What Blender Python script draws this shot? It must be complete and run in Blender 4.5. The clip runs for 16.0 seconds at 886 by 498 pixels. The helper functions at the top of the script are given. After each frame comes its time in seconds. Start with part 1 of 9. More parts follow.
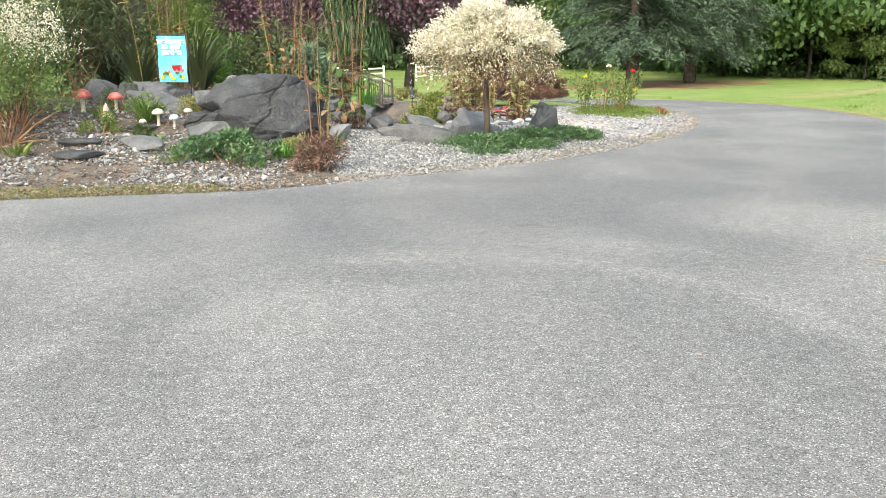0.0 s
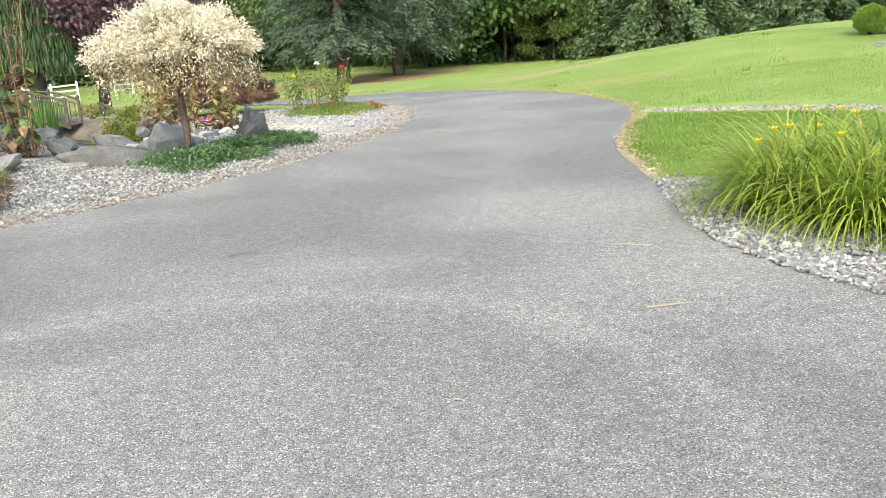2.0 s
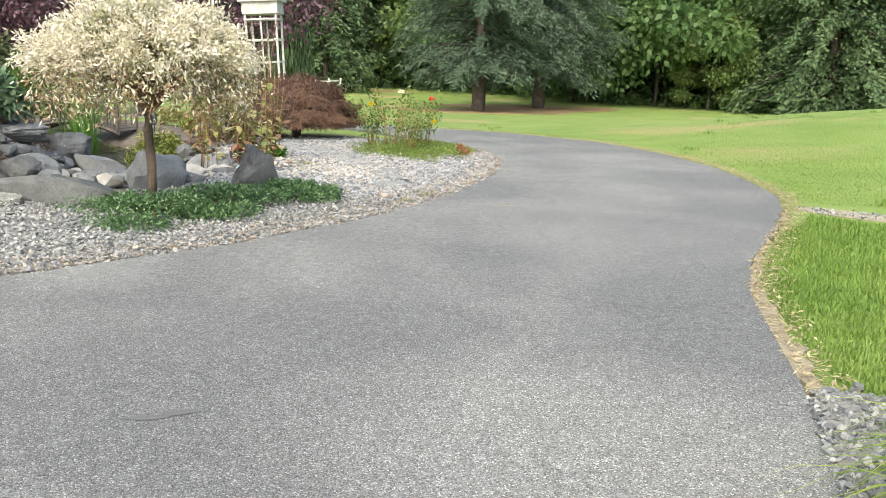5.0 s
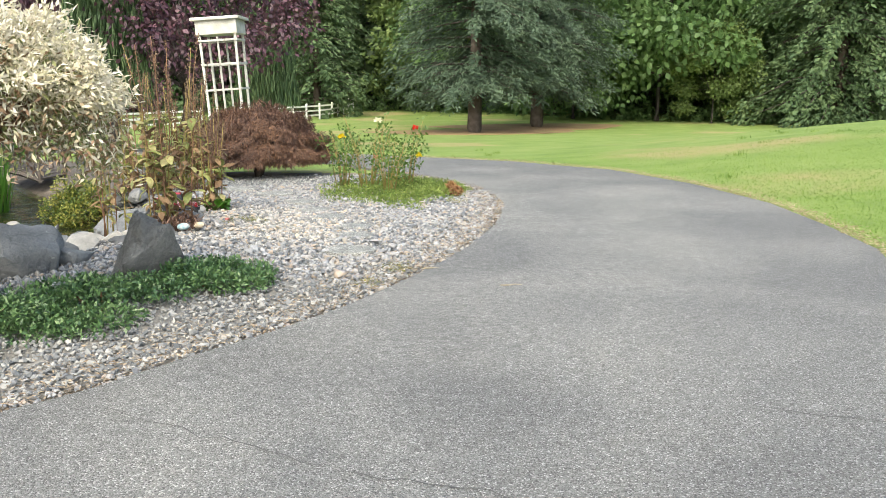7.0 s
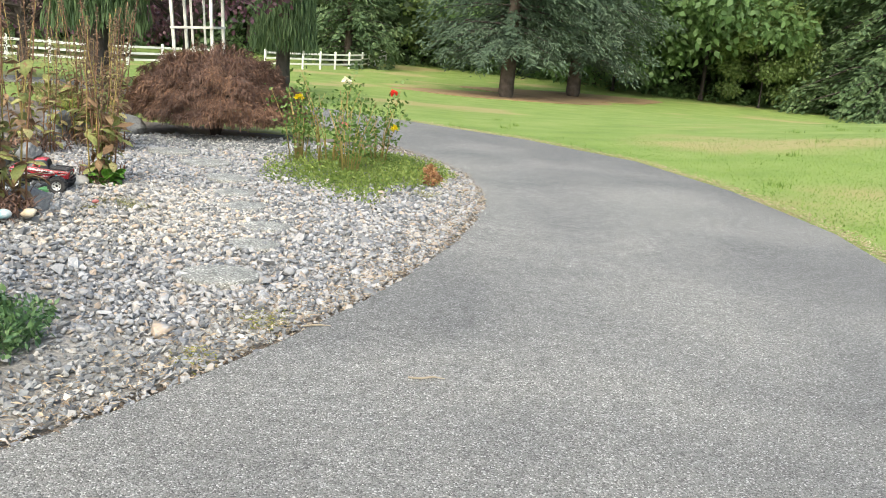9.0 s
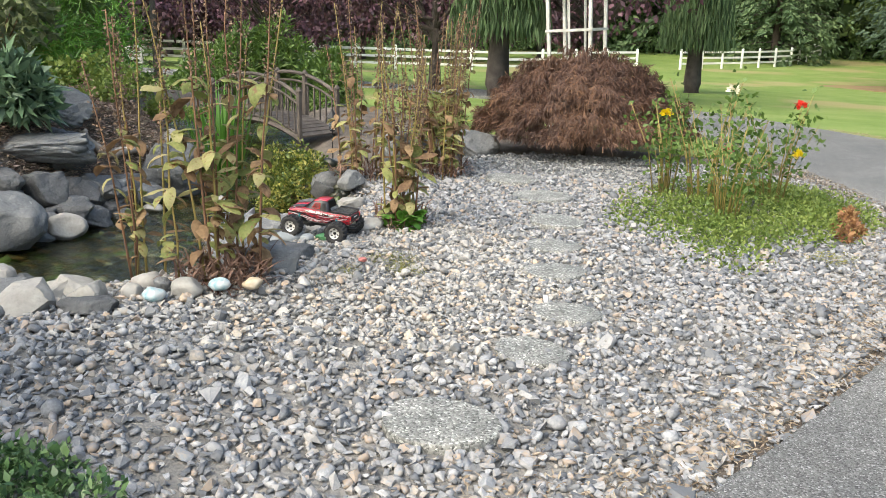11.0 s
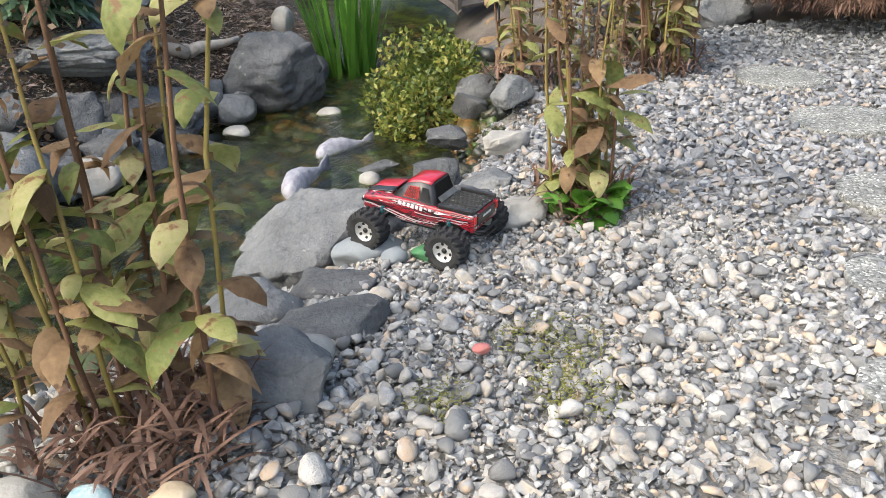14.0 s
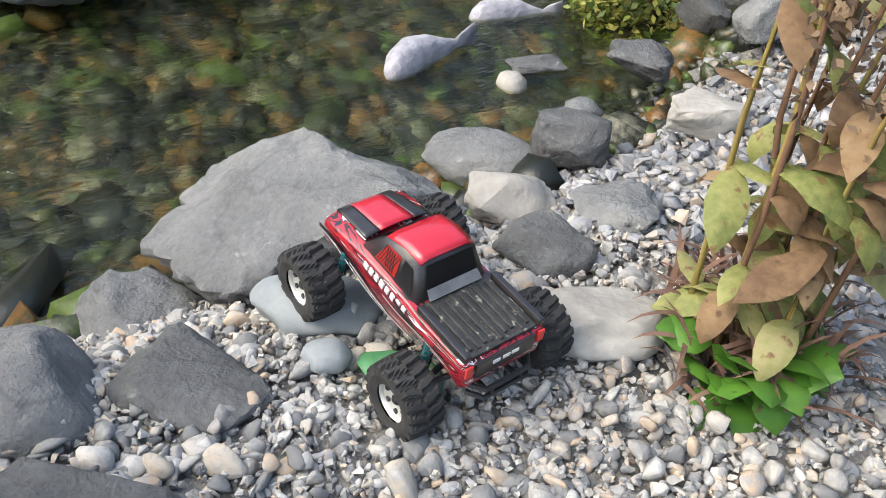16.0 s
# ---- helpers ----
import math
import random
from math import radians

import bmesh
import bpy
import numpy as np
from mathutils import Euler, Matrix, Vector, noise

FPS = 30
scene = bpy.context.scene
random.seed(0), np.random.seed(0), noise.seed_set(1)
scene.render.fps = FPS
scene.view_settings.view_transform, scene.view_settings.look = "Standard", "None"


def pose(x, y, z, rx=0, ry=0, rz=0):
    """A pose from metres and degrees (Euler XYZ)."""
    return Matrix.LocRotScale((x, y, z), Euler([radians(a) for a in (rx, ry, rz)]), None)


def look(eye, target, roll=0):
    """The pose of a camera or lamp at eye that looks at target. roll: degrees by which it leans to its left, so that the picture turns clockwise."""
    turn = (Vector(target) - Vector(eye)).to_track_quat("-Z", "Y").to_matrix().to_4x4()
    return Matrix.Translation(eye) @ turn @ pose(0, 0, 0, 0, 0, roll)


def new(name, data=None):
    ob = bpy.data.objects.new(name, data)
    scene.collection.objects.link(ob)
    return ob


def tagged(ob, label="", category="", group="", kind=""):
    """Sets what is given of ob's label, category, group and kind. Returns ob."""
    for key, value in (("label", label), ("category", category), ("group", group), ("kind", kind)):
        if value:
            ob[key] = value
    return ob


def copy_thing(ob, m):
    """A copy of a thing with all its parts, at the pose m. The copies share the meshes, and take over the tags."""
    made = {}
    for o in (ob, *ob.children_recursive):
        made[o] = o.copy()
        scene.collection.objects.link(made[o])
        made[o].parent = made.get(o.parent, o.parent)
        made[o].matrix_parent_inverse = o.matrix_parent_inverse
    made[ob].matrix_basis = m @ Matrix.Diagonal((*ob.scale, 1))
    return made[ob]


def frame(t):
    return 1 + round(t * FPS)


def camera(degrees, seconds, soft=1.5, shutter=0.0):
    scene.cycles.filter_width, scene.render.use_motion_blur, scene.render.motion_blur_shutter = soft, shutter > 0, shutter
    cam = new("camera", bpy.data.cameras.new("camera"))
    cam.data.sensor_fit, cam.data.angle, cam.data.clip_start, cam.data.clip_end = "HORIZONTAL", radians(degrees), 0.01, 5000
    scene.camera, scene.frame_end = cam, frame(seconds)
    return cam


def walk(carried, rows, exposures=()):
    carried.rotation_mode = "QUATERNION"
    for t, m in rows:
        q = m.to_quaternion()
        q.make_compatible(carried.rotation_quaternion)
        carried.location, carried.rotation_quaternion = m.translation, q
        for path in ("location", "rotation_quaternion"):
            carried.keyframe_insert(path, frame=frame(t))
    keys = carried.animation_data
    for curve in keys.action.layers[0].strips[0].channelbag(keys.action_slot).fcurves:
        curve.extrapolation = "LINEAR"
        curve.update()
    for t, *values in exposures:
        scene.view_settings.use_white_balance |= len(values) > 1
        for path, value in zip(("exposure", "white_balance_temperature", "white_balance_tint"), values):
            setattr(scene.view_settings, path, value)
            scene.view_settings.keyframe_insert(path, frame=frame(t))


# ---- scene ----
cam = camera(54.4, 16.0, 0.6)
PATH = [
    (0, (0.088, 0.01, 1.47), (0.073, 1.952, 0.99), -0.1),
    (0.5, (0.148, 0.294, 1.439), (0.143, 2.236, 0.962), -0.1),
    (1, (0.183, 0.502, 1.44), (0.172, 2.444, 0.96), -0.3),
    (1.5, (0.256, 0.66, 1.424), (0.455, 2.59, 0.941), -3.2),
    (2, (0.325, 0.908, 1.411), (0.904, 2.756, 0.912), -3.7),
    (2.5, (0.492, 1.114, 1.398), (1.352, 2.848, 0.894), -0.6),
    (3, (0.758, 1.427, 1.41), (1.705, 3.123, 0.933), 1.4),
    (3.5, (1.096, 1.888, 1.448), (2.041, 3.586, 0.973), 1.5),
    (4, (1.56, 2.498, 1.438), (2.309, 4.302, 1.007), 2.4),
    (4.5, (1.825, 3.19, 1.466), (2.31, 5.084, 1.041), 3.2),
    (4.7, (1.92, 3.463, 1.466), (2.232, 5.388, 1.026), 2.8),
    (6.8, (2.499, 6.32, 1.459), (2.787, 8.26, 1.066), 0.3),
    (7, (2.583, 6.524, 1.458), (2.874, 8.464, 1.065), 0.3),
    (7.5, (2.79, 7.104, 1.466), (3.077, 9.044, 1.071), 0.4),
    (8, (3.044, 7.719, 1.488), (3.325, 9.659, 1.093), 0.5),
    (8.5, (3.291, 8.334, 1.464), (3.499, 10.27, 1.008), 3.6),
    (9, (3.559, 8.869, 1.47), (3.788, 10.796, 0.982), 5.0),
    (9.5, (3.833, 9.381, 1.457), (3.884, 11.301, 0.899), 4.3),
    (10, (3.936, 9.952, 1.473), (3.696, 11.859, 0.923), 3.5),
    (10.2, (3.946, 10.189, 1.464), (3.575, 12.081, 0.932), 3.1),
    (12.3, (3.531, 12.415, 1.411), (2.612, 14.101, 0.851), -0.8),
    (12.5, (3.468, 12.61, 1.383), (2.5, 14.27, 0.829), -0.8),
    (13, (3.241, 13.031, 1.352), (2.184, 14.604, 0.714), -0.7),
    (13.5, (2.987, 13.414, 1.3), (1.923, 14.881, 0.455), -3.0),
    (14, (2.779, 13.805, 1.262), (1.718, 15.265, 0.399), -3.8),
    (14.5, (2.56, 14.247, 1.258), (1.534, 15.701, 0.346), -4.1),
    (15, (2.37, 14.644, 1.224), (1.424, 15.999, 0.097), 0.3),
    (15.5, (2.225, 14.994, 1.227), (1.124, 16.137, 0.009), 0.6),
    (16, (2.077, 15.38, 1.166), (0.83, 16.269, -0.119), 5.4),
]
walk(cam, [(t, look(eye, target, roll)) for t, eye, target, roll in PATH], [(0, 1.62, 6800, 2), (2.0, 1.64, 6800, 2), (3.2, 1.5, 6800, 2), (4.5, 1.47, 6800, 2), (10.2, 1.38, 6800, 2), (12.3, 1.3, 6700, 5), (16, 1.42, 6600, 5)])

# world and light: bright overcast day
world = bpy.data.worlds.new("sky")
scene.world = world
world.use_nodes = True
_nt = world.node_tree
_sky = _nt.nodes.new("ShaderNodeTexSky")
_sky.sky_type = "NISHITA"
_sky.sun_disc = False
_sky.sun_elevation = radians(46)
_sky.sun_rotation = radians(200)
_sky.air_density, _sky.dust_density, _sky.ozone_density = 1.0, 4.0, 1.0
_nt.links.new(_sky.outputs["Color"], _nt.nodes["Background"].inputs["Color"])
_nt.nodes["Background"].inputs["Strength"].default_value = 0.15
sun = new("sun", bpy.data.lights.new("sun", "SUN"))
sun.data.energy, sun.data.angle, sun.data.color = 1.15, radians(75), (1.0, 0.97, 0.93)
sun.matrix_world = look((-8, -23, 25), (0, 0, 0))
RNG = np.random.default_rng(7)


# ---------------------------------------------------------------- materials
def mat(name, cols, rough=0.8, scale=6.0, bump=0.3, bscale=60.0, island=0.0, metal=0.0, fine=0.35, coat=0.0, obj=0.0, spots=None, trans=0.0):
    """A procedural surface: cols run along a ramp driven by large noise, fine noise and chance by island or object."""
    m = bpy.data.materials.new(name)
    m.use_nodes = True
    nt = m.node_tree
    N, L = nt.nodes.new, nt.links.new
    b = nt.nodes["Principled BSDF"]
    tc = N("ShaderNodeTexCoord")
    n1, n2 = N("ShaderNodeTexNoise"), N("ShaderNodeTexNoise")
    n1.inputs["Scale"].default_value, n1.inputs["Detail"].default_value = scale, 5
    n2.inputs["Scale"].default_value, n2.inputs["Detail"].default_value = bscale, 4
    for n in (n1, n2):
        L(tc.outputs["Object"], n.inputs["Vector"])
    mix = N("ShaderNodeMath")
    mix.operation = "MULTIPLY_ADD"
    L(n2.outputs["Fac"], mix.inputs[0])
    mix.inputs[1].default_value = fine
    sub = N("ShaderNodeMath")
    sub.operation = "MULTIPLY_ADD"
    L(n1.outputs["Fac"], sub.inputs[0])
    sub.inputs[1].default_value, sub.inputs[2].default_value = 1.6 * (1 - 0.7 * max(island, obj)), -0.3 - 0.5 * fine + 0.35 * max(island, obj)
    L(sub.outputs[0], mix.inputs[2])
    last = mix
    if island or obj:
        src = N("ShaderNodeNewGeometry").outputs["Random Per Island"] if island else N("ShaderNodeObjectInfo").outputs["Random"]
        add = N("ShaderNodeMath")
        add.operation = "MULTIPLY_ADD"
        L(src, add.inputs[0])
        add.inputs[1].default_value = max(island, obj)
        off = N("ShaderNodeMath")
        off.operation = "SUBTRACT"
        off.inputs[1].default_value = max(island, obj) / 2
        L(mix.outputs[0], off.inputs[0])
        L(off.outputs[0], add.inputs[2])
        last = add
    ramp = N("ShaderNodeValToRGB")
    el = ramp.color_ramp.elements
    while len(el) < len(cols):
        el.new(0.5)
    for i, c in enumerate(cols):
        el[i].position = i / (len(cols) - 1) if len(cols) > 1 else 0
        el[i].color = (*c, 1)
    L(last.outputs[0], ramp.inputs[0])
    col = ramp.outputs[0]
    if spots:
        c, sc, th = spots
        n3 = N("ShaderNodeTexNoise")
        n3.inputs["Scale"].default_value, n3.inputs["Detail"].default_value = sc, 6
        L(tc.outputs["Object"], n3.inputs["Vector"])
        r3 = N("ShaderNodeValToRGB")
        r3.color_ramp.elements[0].position, r3.color_ramp.elements[1].position = th, th + 0.08
        L(n3.outputs["Fac"], r3.inputs[0])
        mx = N("ShaderNodeMix")
        mx.data_type = "RGBA"
        L(r3.outputs[0], mx.inputs[0])
        L(col, mx.inputs[6])
        mx.inputs[7].default_value = (*c, 1)
        col = mx.outputs[2]
    L(col, b.inputs["Base Color"])
    b.inputs["Roughness"].default_value, b.inputs["Metallic"].default_value = rough, metal
    if coat:
        b.inputs["Coat Weight"].default_value = coat
    if bump:
        bp = N("ShaderNodeBump")
        bp.inputs["Strength"].default_value, bp.inputs["Distance"].default_value = min(bump, 1.0), (0.9 if bump >= 1 else 0.4) / bscale
        L(n2.outputs["Fac"], bp.inputs["Height"])
        L(bp.outputs[0], b.inputs["Normal"])
    if trans:
        out = nt.nodes["Material Output"]
        tr = N("ShaderNodeBsdfTranslucent")
        L(col, tr.inputs["Color"])
        ms = N("ShaderNodeMixShader")
        ms.inputs[0].default_value = trans
        L(b.outputs[0], ms.inputs[1])
        L(tr.outputs[0], ms.inputs[2])
        L(ms.outputs[0], out.inputs["Surface"])
    return m


def speckled(name, cols, scale, grain, rough, arcs=()):
    """Stone chips bound in a mass: asphalt or exposed-aggregate concrete."""
    m = bpy.data.materials.new(name)
    m.use_nodes = True
    nt = m.node_tree
    N, L = nt.nodes.new, nt.links.new
    b = nt.nodes["Principled BSDF"]
    tc = N("ShaderNodeTexCoord")
    big, mid, vor, vor2 = N("ShaderNodeTexNoise"), N("ShaderNodeTexNoise"), N("ShaderNodeTexVoronoi"), N("ShaderNodeTexVoronoi")
    big.inputs["Scale"].default_value, big.inputs["Detail"].default_value, big.inputs["Distortion"].default_value = scale, 6, 0.6
    mid.inputs["Scale"].default_value, mid.inputs["Detail"].default_value = 14, 6
    vor.inputs["Scale"].default_value, vor2.inputs["Scale"].default_value = grain, grain * 0.42
    for n in (big, mid, vor, vor2):
        L(tc.outputs["Object"], n.inputs["Vector"])
    ramp = N("ShaderNodeValToRGB")
    e = ramp.color_ramp.elements
    e.new(0.5)
    for i, c in enumerate(cols):
        e[i].position, e[i].color = 0.34 + 0.16 * i, (*c, 1)
    fac = big.outputs["Fac"]
    for cx, cy, rad, wide, amount in arcs:
        # ring of changed tone: pale where worn by turning wheels, darker where amount is negative
        d, m0, m1, m2 = N("ShaderNodeVectorMath"), N("ShaderNodeMath"), N("ShaderNodeMath"), N("ShaderNodeMapRange")
        d.operation = "DISTANCE"
        flat = N("ShaderNodeVectorMath")
        flat.operation = "MULTIPLY"
        flat.inputs[1].default_value = (1, 1, 0)
        L(tc.outputs["Object"], flat.inputs[0])
        L(flat.outputs[0], d.inputs[0])
        d.inputs[1].default_value = (cx, cy, 0)
        m0.operation, m1.operation = "SUBTRACT", "ABSOLUTE"
        L(d.outputs["Value"], m0.inputs[0])
        m0.inputs[1].default_value = rad
        L(m0.outputs[0], m1.inputs[0])
        L(m1.outputs[0], m2.inputs[0])
        m2.interpolation_type = "SMOOTHSTEP"
        m2.inputs[1].default_value, m2.inputs[2].default_value, m2.inputs[3].default_value, m2.inputs[4].default_value = 0.0, wide, amount, 0.0
        ml, ad = N("ShaderNodeMath"), N("ShaderNodeMath")
        ml.operation, ad.operation = "MULTIPLY", "ADD"
        L(m2.outputs[0], ml.inputs[0])
        L(mid.outputs["Fac"], ml.inputs[1])
        L(fac, ad.inputs[0])
        L(ml.outputs[0], ad.inputs[1])
        fac = ad.outputs[0]
    L(fac, ramp.inputs[0])
    gr = N("ShaderNodeValToRGB")
    g = gr.color_ramp.elements
    for _ in range(3):
        g.new(0.5)
    for i, (p, v) in enumerate([(0.0, 0.36), (0.30, 0.82), (0.64, 1.05), (0.86, 1.3), (1.0, 2.5)]):
        g[i].position, g[i].color = p, (v / 2.5, v / 2.5, v / 2.5 * 0.98, 1)
    sep = N("ShaderNodeSeparateColor")
    L(vor.outputs["Color"], sep.inputs[0])
    L(sep.outputs[0], gr.inputs[0])
    m1 = N("ShaderNodeMix")
    m1.data_type, m1.blend_type = "RGBA", "MULTIPLY"
    m1.inputs[0].default_value = 1.0
    L(ramp.outputs[0], m1.inputs[6])
    L(gr.outputs[0], m1.inputs[7])
    sc = N("ShaderNodeVectorMath")
    sc.operation = "SCALE"
    mm = N("ShaderNodeMapRange")
    mm.inputs[1].default_value, mm.inputs[2].default_value, mm.inputs[3].default_value, mm.inputs[4].default_value = 0.3, 0.7, 2.2, 3.0
    L(mid.outputs["Fac"], mm.inputs[0])
    L(m1.outputs[2], sc.inputs[0])
    L(mm.outputs[0], sc.inputs["Scale"])
    L(sc.outputs[0], b.inputs["Base Color"])
    b.inputs["Roughness"].default_value = rough
    bp, bp2 = N("ShaderNodeBump"), N("ShaderNodeBump")
    bp.inputs["Strength"].default_value, bp.inputs["Distance"].default_value = 0.8, 0.004
    bp2.inputs["Strength"].default_value, bp2.inputs["Distance"].default_value = 0.5, 0.004
    L(vor.outputs["Distance"], bp.inputs["Height"])
    bp.invert = True
    L(vor2.outputs["Distance"], bp2.inputs["Height"])
    L(bp.outputs[0], bp2.inputs["Normal"])
    L(bp2.outputs[0], b.inputs["Normal"])
    return m


def water_mat():
    m = bpy.data.materials.new("stream_water")
    m.use_nodes = True
    nt = m.node_tree
    N, L = nt.nodes.new, nt.links.new
    b = nt.nodes["Principled BSDF"]
    b.inputs["Base Color"].default_value = (0.62, 0.71, 0.45, 1)
    b.inputs["Roughness"].default_value, b.inputs["IOR"].default_value = 0.03, 1.33
    b.inputs["Transmission Weight"].default_value = 1.0
    b.inputs["Specular IOR Level"].default_value = 0.5
    tc = N("ShaderNodeTexCoord")
    mp = N("ShaderNodeMapping")
    mp.inputs["Scale"].default_value, mp.inputs["Rotation"].default_value = (12, 6, 1), (0, 0, radians(-12))
    L(tc.outputs["Object"], mp.inputs["Vector"])
    n = N("ShaderNodeTexNoise")
    n.inputs["Scale"].default_value, n.inputs["Detail"].default_value, n.inputs["Distortion"].default_value = 1.6, 5, 0.9
    L(mp.outputs[0], n.inputs["Vector"])
    bp = N("ShaderNodeBump")
    bp.inputs["Strength"].default_value, bp.inputs["Distance"].default_value = 1.0, 0.022
    L(n.outputs["Fac"], bp.inputs["Height"])
    L(bp.outputs[0], b.inputs["Normal"])
    return m


def glass_mat(name, c, rough=0.05):
    m = mat(name, [c, c], rough=rough, bump=0)
    m.node_tree.nodes["Principled BSDF"].inputs["Transmission Weight"].default_value = 0.9
    return m


# the last, negative ring darkens a broad band along the garden edge
ASPHALT = speckled("worn_asphalt", [(0.118, 0.118, 0.119), (0.157, 0.156, 0.153), (0.195, 0.192, 0.184)], 0.45, 165, 0.85, [(0.15, 3.75, 2.02, 0.24, 0.17), (2.6, 2.2, 1.7, 0.2, 0.10), (-2.0, 17.5, 10.4, 2.4, -0.26)])
GRAVELBED = mat("gravel_bed_soil", [(0.12, 0.115, 0.105), (0.20, 0.19, 0.175), (0.29, 0.275, 0.255)], rough=0.95, scale=2.5, bump=1.0, bscale=45, fine=0.9)
PEBBLE_COLS = [(0.158, 0.164, 0.176), (0.251, 0.258, 0.272), (0.372, 0.363, 0.356), (0.307, 0.305, 0.309), (0.205, 0.212, 0.227), (0.391, 0.349, 0.304), (0.288, 0.301, 0.32), (0.446, 0.439, 0.44), (0.26, 0.272, 0.293), (0.391, 0.305, 0.23), (0.335, 0.329, 0.331), (0.353, 0.31, 0.309), (0.27, 0.258, 0.247)]
PEBBLE = mat("mixed_pebbles", [(a * 0.9, b * 0.9, c * 0.9) for a, b, c in PEBBLE_COLS], rough=0.8, scale=12, bump=0.7, bscale=90, island=1.1, fine=0.2)
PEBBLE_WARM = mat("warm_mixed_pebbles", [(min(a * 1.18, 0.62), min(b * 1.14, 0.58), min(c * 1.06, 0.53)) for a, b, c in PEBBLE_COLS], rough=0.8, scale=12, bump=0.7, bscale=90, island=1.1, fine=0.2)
PEBBLE1 = mat("single_pebble", [(min(a * 1.2, 0.6), min(b * 1.14, 0.57), min(c * 1.05, 0.52)) for a, b, c in PEBBLE_COLS], rough=0.75, scale=0.8, bump=0.3, bscale=8, obj=1.1, fine=0.12)
CRUSHED = mat("crushed_grey_gravel", [(0.12, 0.124, 0.13), (0.22, 0.226, 0.228), (0.165, 0.17, 0.178), (0.29, 0.29, 0.283), (0.37, 0.36, 0.34), (0.24, 0.24, 0.235), (0.31, 0.285, 0.245)], rough=0.8, scale=12, bump=0.3, bscale=120, island=1.0, fine=0.12)
LAWN = mat("lawn_soil_and_turf", [(0.105, 0.17, 0.027), (0.16, 0.23, 0.045), (0.225, 0.27, 0.085)], rough=0.95, scale=0.7, bump=1.0, bscale=30, fine=0.9, spots=((0.27, 0.24, 0.10), 0.13, 0.56))
NEEDLELITTER = mat("fallen_needles", [(0.16, 0.12, 0.05), (0.24, 0.15, 0.08), (0.22, 0.20, 0.07)], rough=0.95, scale=0.6, bump=0.5, bscale=20, fine=0.7)
# leaf colour kept very dark to paint in the shade at the forest's foot
UNDERWOOD_SHADE = mat("undergrowth_shade_in_colour", [(0.02, 0.04, 0.014), (0.04, 0.07, 0.025), (0.075, 0.115, 0.045)], rough=0.6, scale=0.3, bump=0, island=0.6, trans=0.2)
MULCH = mat("bark_mulch_soil", [(0.05, 0.040, 0.032), (0.12, 0.098, 0.08), (0.21, 0.18, 0.15)], rough=0.95, scale=3, bump=1.0, bscale=70, fine=0.9)
DRYEDGE = mat("dry_grass_and_dirt", [(0.15, 0.13, 0.08), (0.27, 0.23, 0.16), (0.38, 0.33, 0.25)], rough=0.95, scale=5, bump=0.8, bscale=70, fine=0.8)
BLADE = mat("grass_blades", [(0.10, 0.175, 0.024), (0.175, 0.27, 0.045), (0.27, 0.33, 0.095)], rough=0.6, scale=0.6, bump=0, island=0.5, trans=0.3)


def stone_mat(name, cols, lichen, vein=3.5):
    """Weathered stone: broad mottling, fine grain, dark seams along fractures, scattered pale lichen."""
    m = mat(name, cols, rough=0.8, scale=4.5, bump=0, bscale=55, fine=0.8, spots=(lichen, 20, 0.67))
    nt = m.node_tree
    N, L = nt.nodes.new, nt.links.new
    b = nt.nodes["Principled BSDF"]
    col = b.inputs["Base Color"].links[0].from_socket
    tc, warp, mix, vor, seam = N("ShaderNodeTexCoord"), N("ShaderNodeTexNoise"), N("ShaderNodeVectorMath"), N("ShaderNodeTexVoronoi"), N("ShaderNodeMapRange")
    warp.inputs["Scale"].default_value, warp.inputs["Detail"].default_value = 3.0, 6
    L(tc.outputs["Object"], warp.inputs["Vector"])
    sc = N("ShaderNodeVectorMath")
    sc.operation, sc.inputs["Scale"].default_value = "SCALE", 0.45
    L(warp.outputs["Color"], sc.inputs[0])
    mix.operation = "ADD"
    L(tc.outputs["Object"], mix.inputs[0])
    L(sc.outputs[0], mix.inputs[1])
    vor.feature = "DISTANCE_TO_EDGE"
    vor.inputs["Scale"].default_value = vein
    L(mix.outputs[0], vor.inputs["Vector"])
    seam.inputs[1].default_value, seam.inputs[2].default_value, seam.inputs[3].default_value, seam.inputs[4].default_value = 0.0, 0.025, 0.8, 1.0
    L(vor.outputs["Distance"], seam.inputs[0])
    dark = N("ShaderNodeVectorMath")
    dark.operation = "SCALE"
    L(col, dark.inputs[0])
    L(seam.outputs[0], dark.inputs["Scale"])
    L(dark.outputs[0], b.inputs["Base Color"])
    rough_n, fine_n = N("ShaderNodeTexNoise"), N("ShaderNodeTexNoise")
    rough_n.inputs["Scale"].default_value, rough_n.inputs["Detail"].default_value, rough_n.inputs["Roughness"].default_value = 9, 9, 0.65
    fine_n.inputs["Scale"].default_value, fine_n.inputs["Detail"].default_value = 140, 3
    for n in (rough_n, fine_n):
        L(tc.outputs["Object"], n.inputs["Vector"])
    last = None
    for sock, strength, dist in ((seam.outputs[0], 0.4, 0.006), (rough_n.outputs["Fac"], 1.0, 0.035), (fine_n.outputs["Fac"], 0.6, 0.003)):
        bp = N("ShaderNodeBump")
        bp.inputs["Strength"].default_value, bp.inputs["Distance"].default_value = strength, dist
        L(sock, bp.inputs["Height"])
        if last:
            L(last.outputs[0], bp.inputs["Normal"])
        last = bp
    L(last.outputs[0], b.inputs["Normal"])
    return m


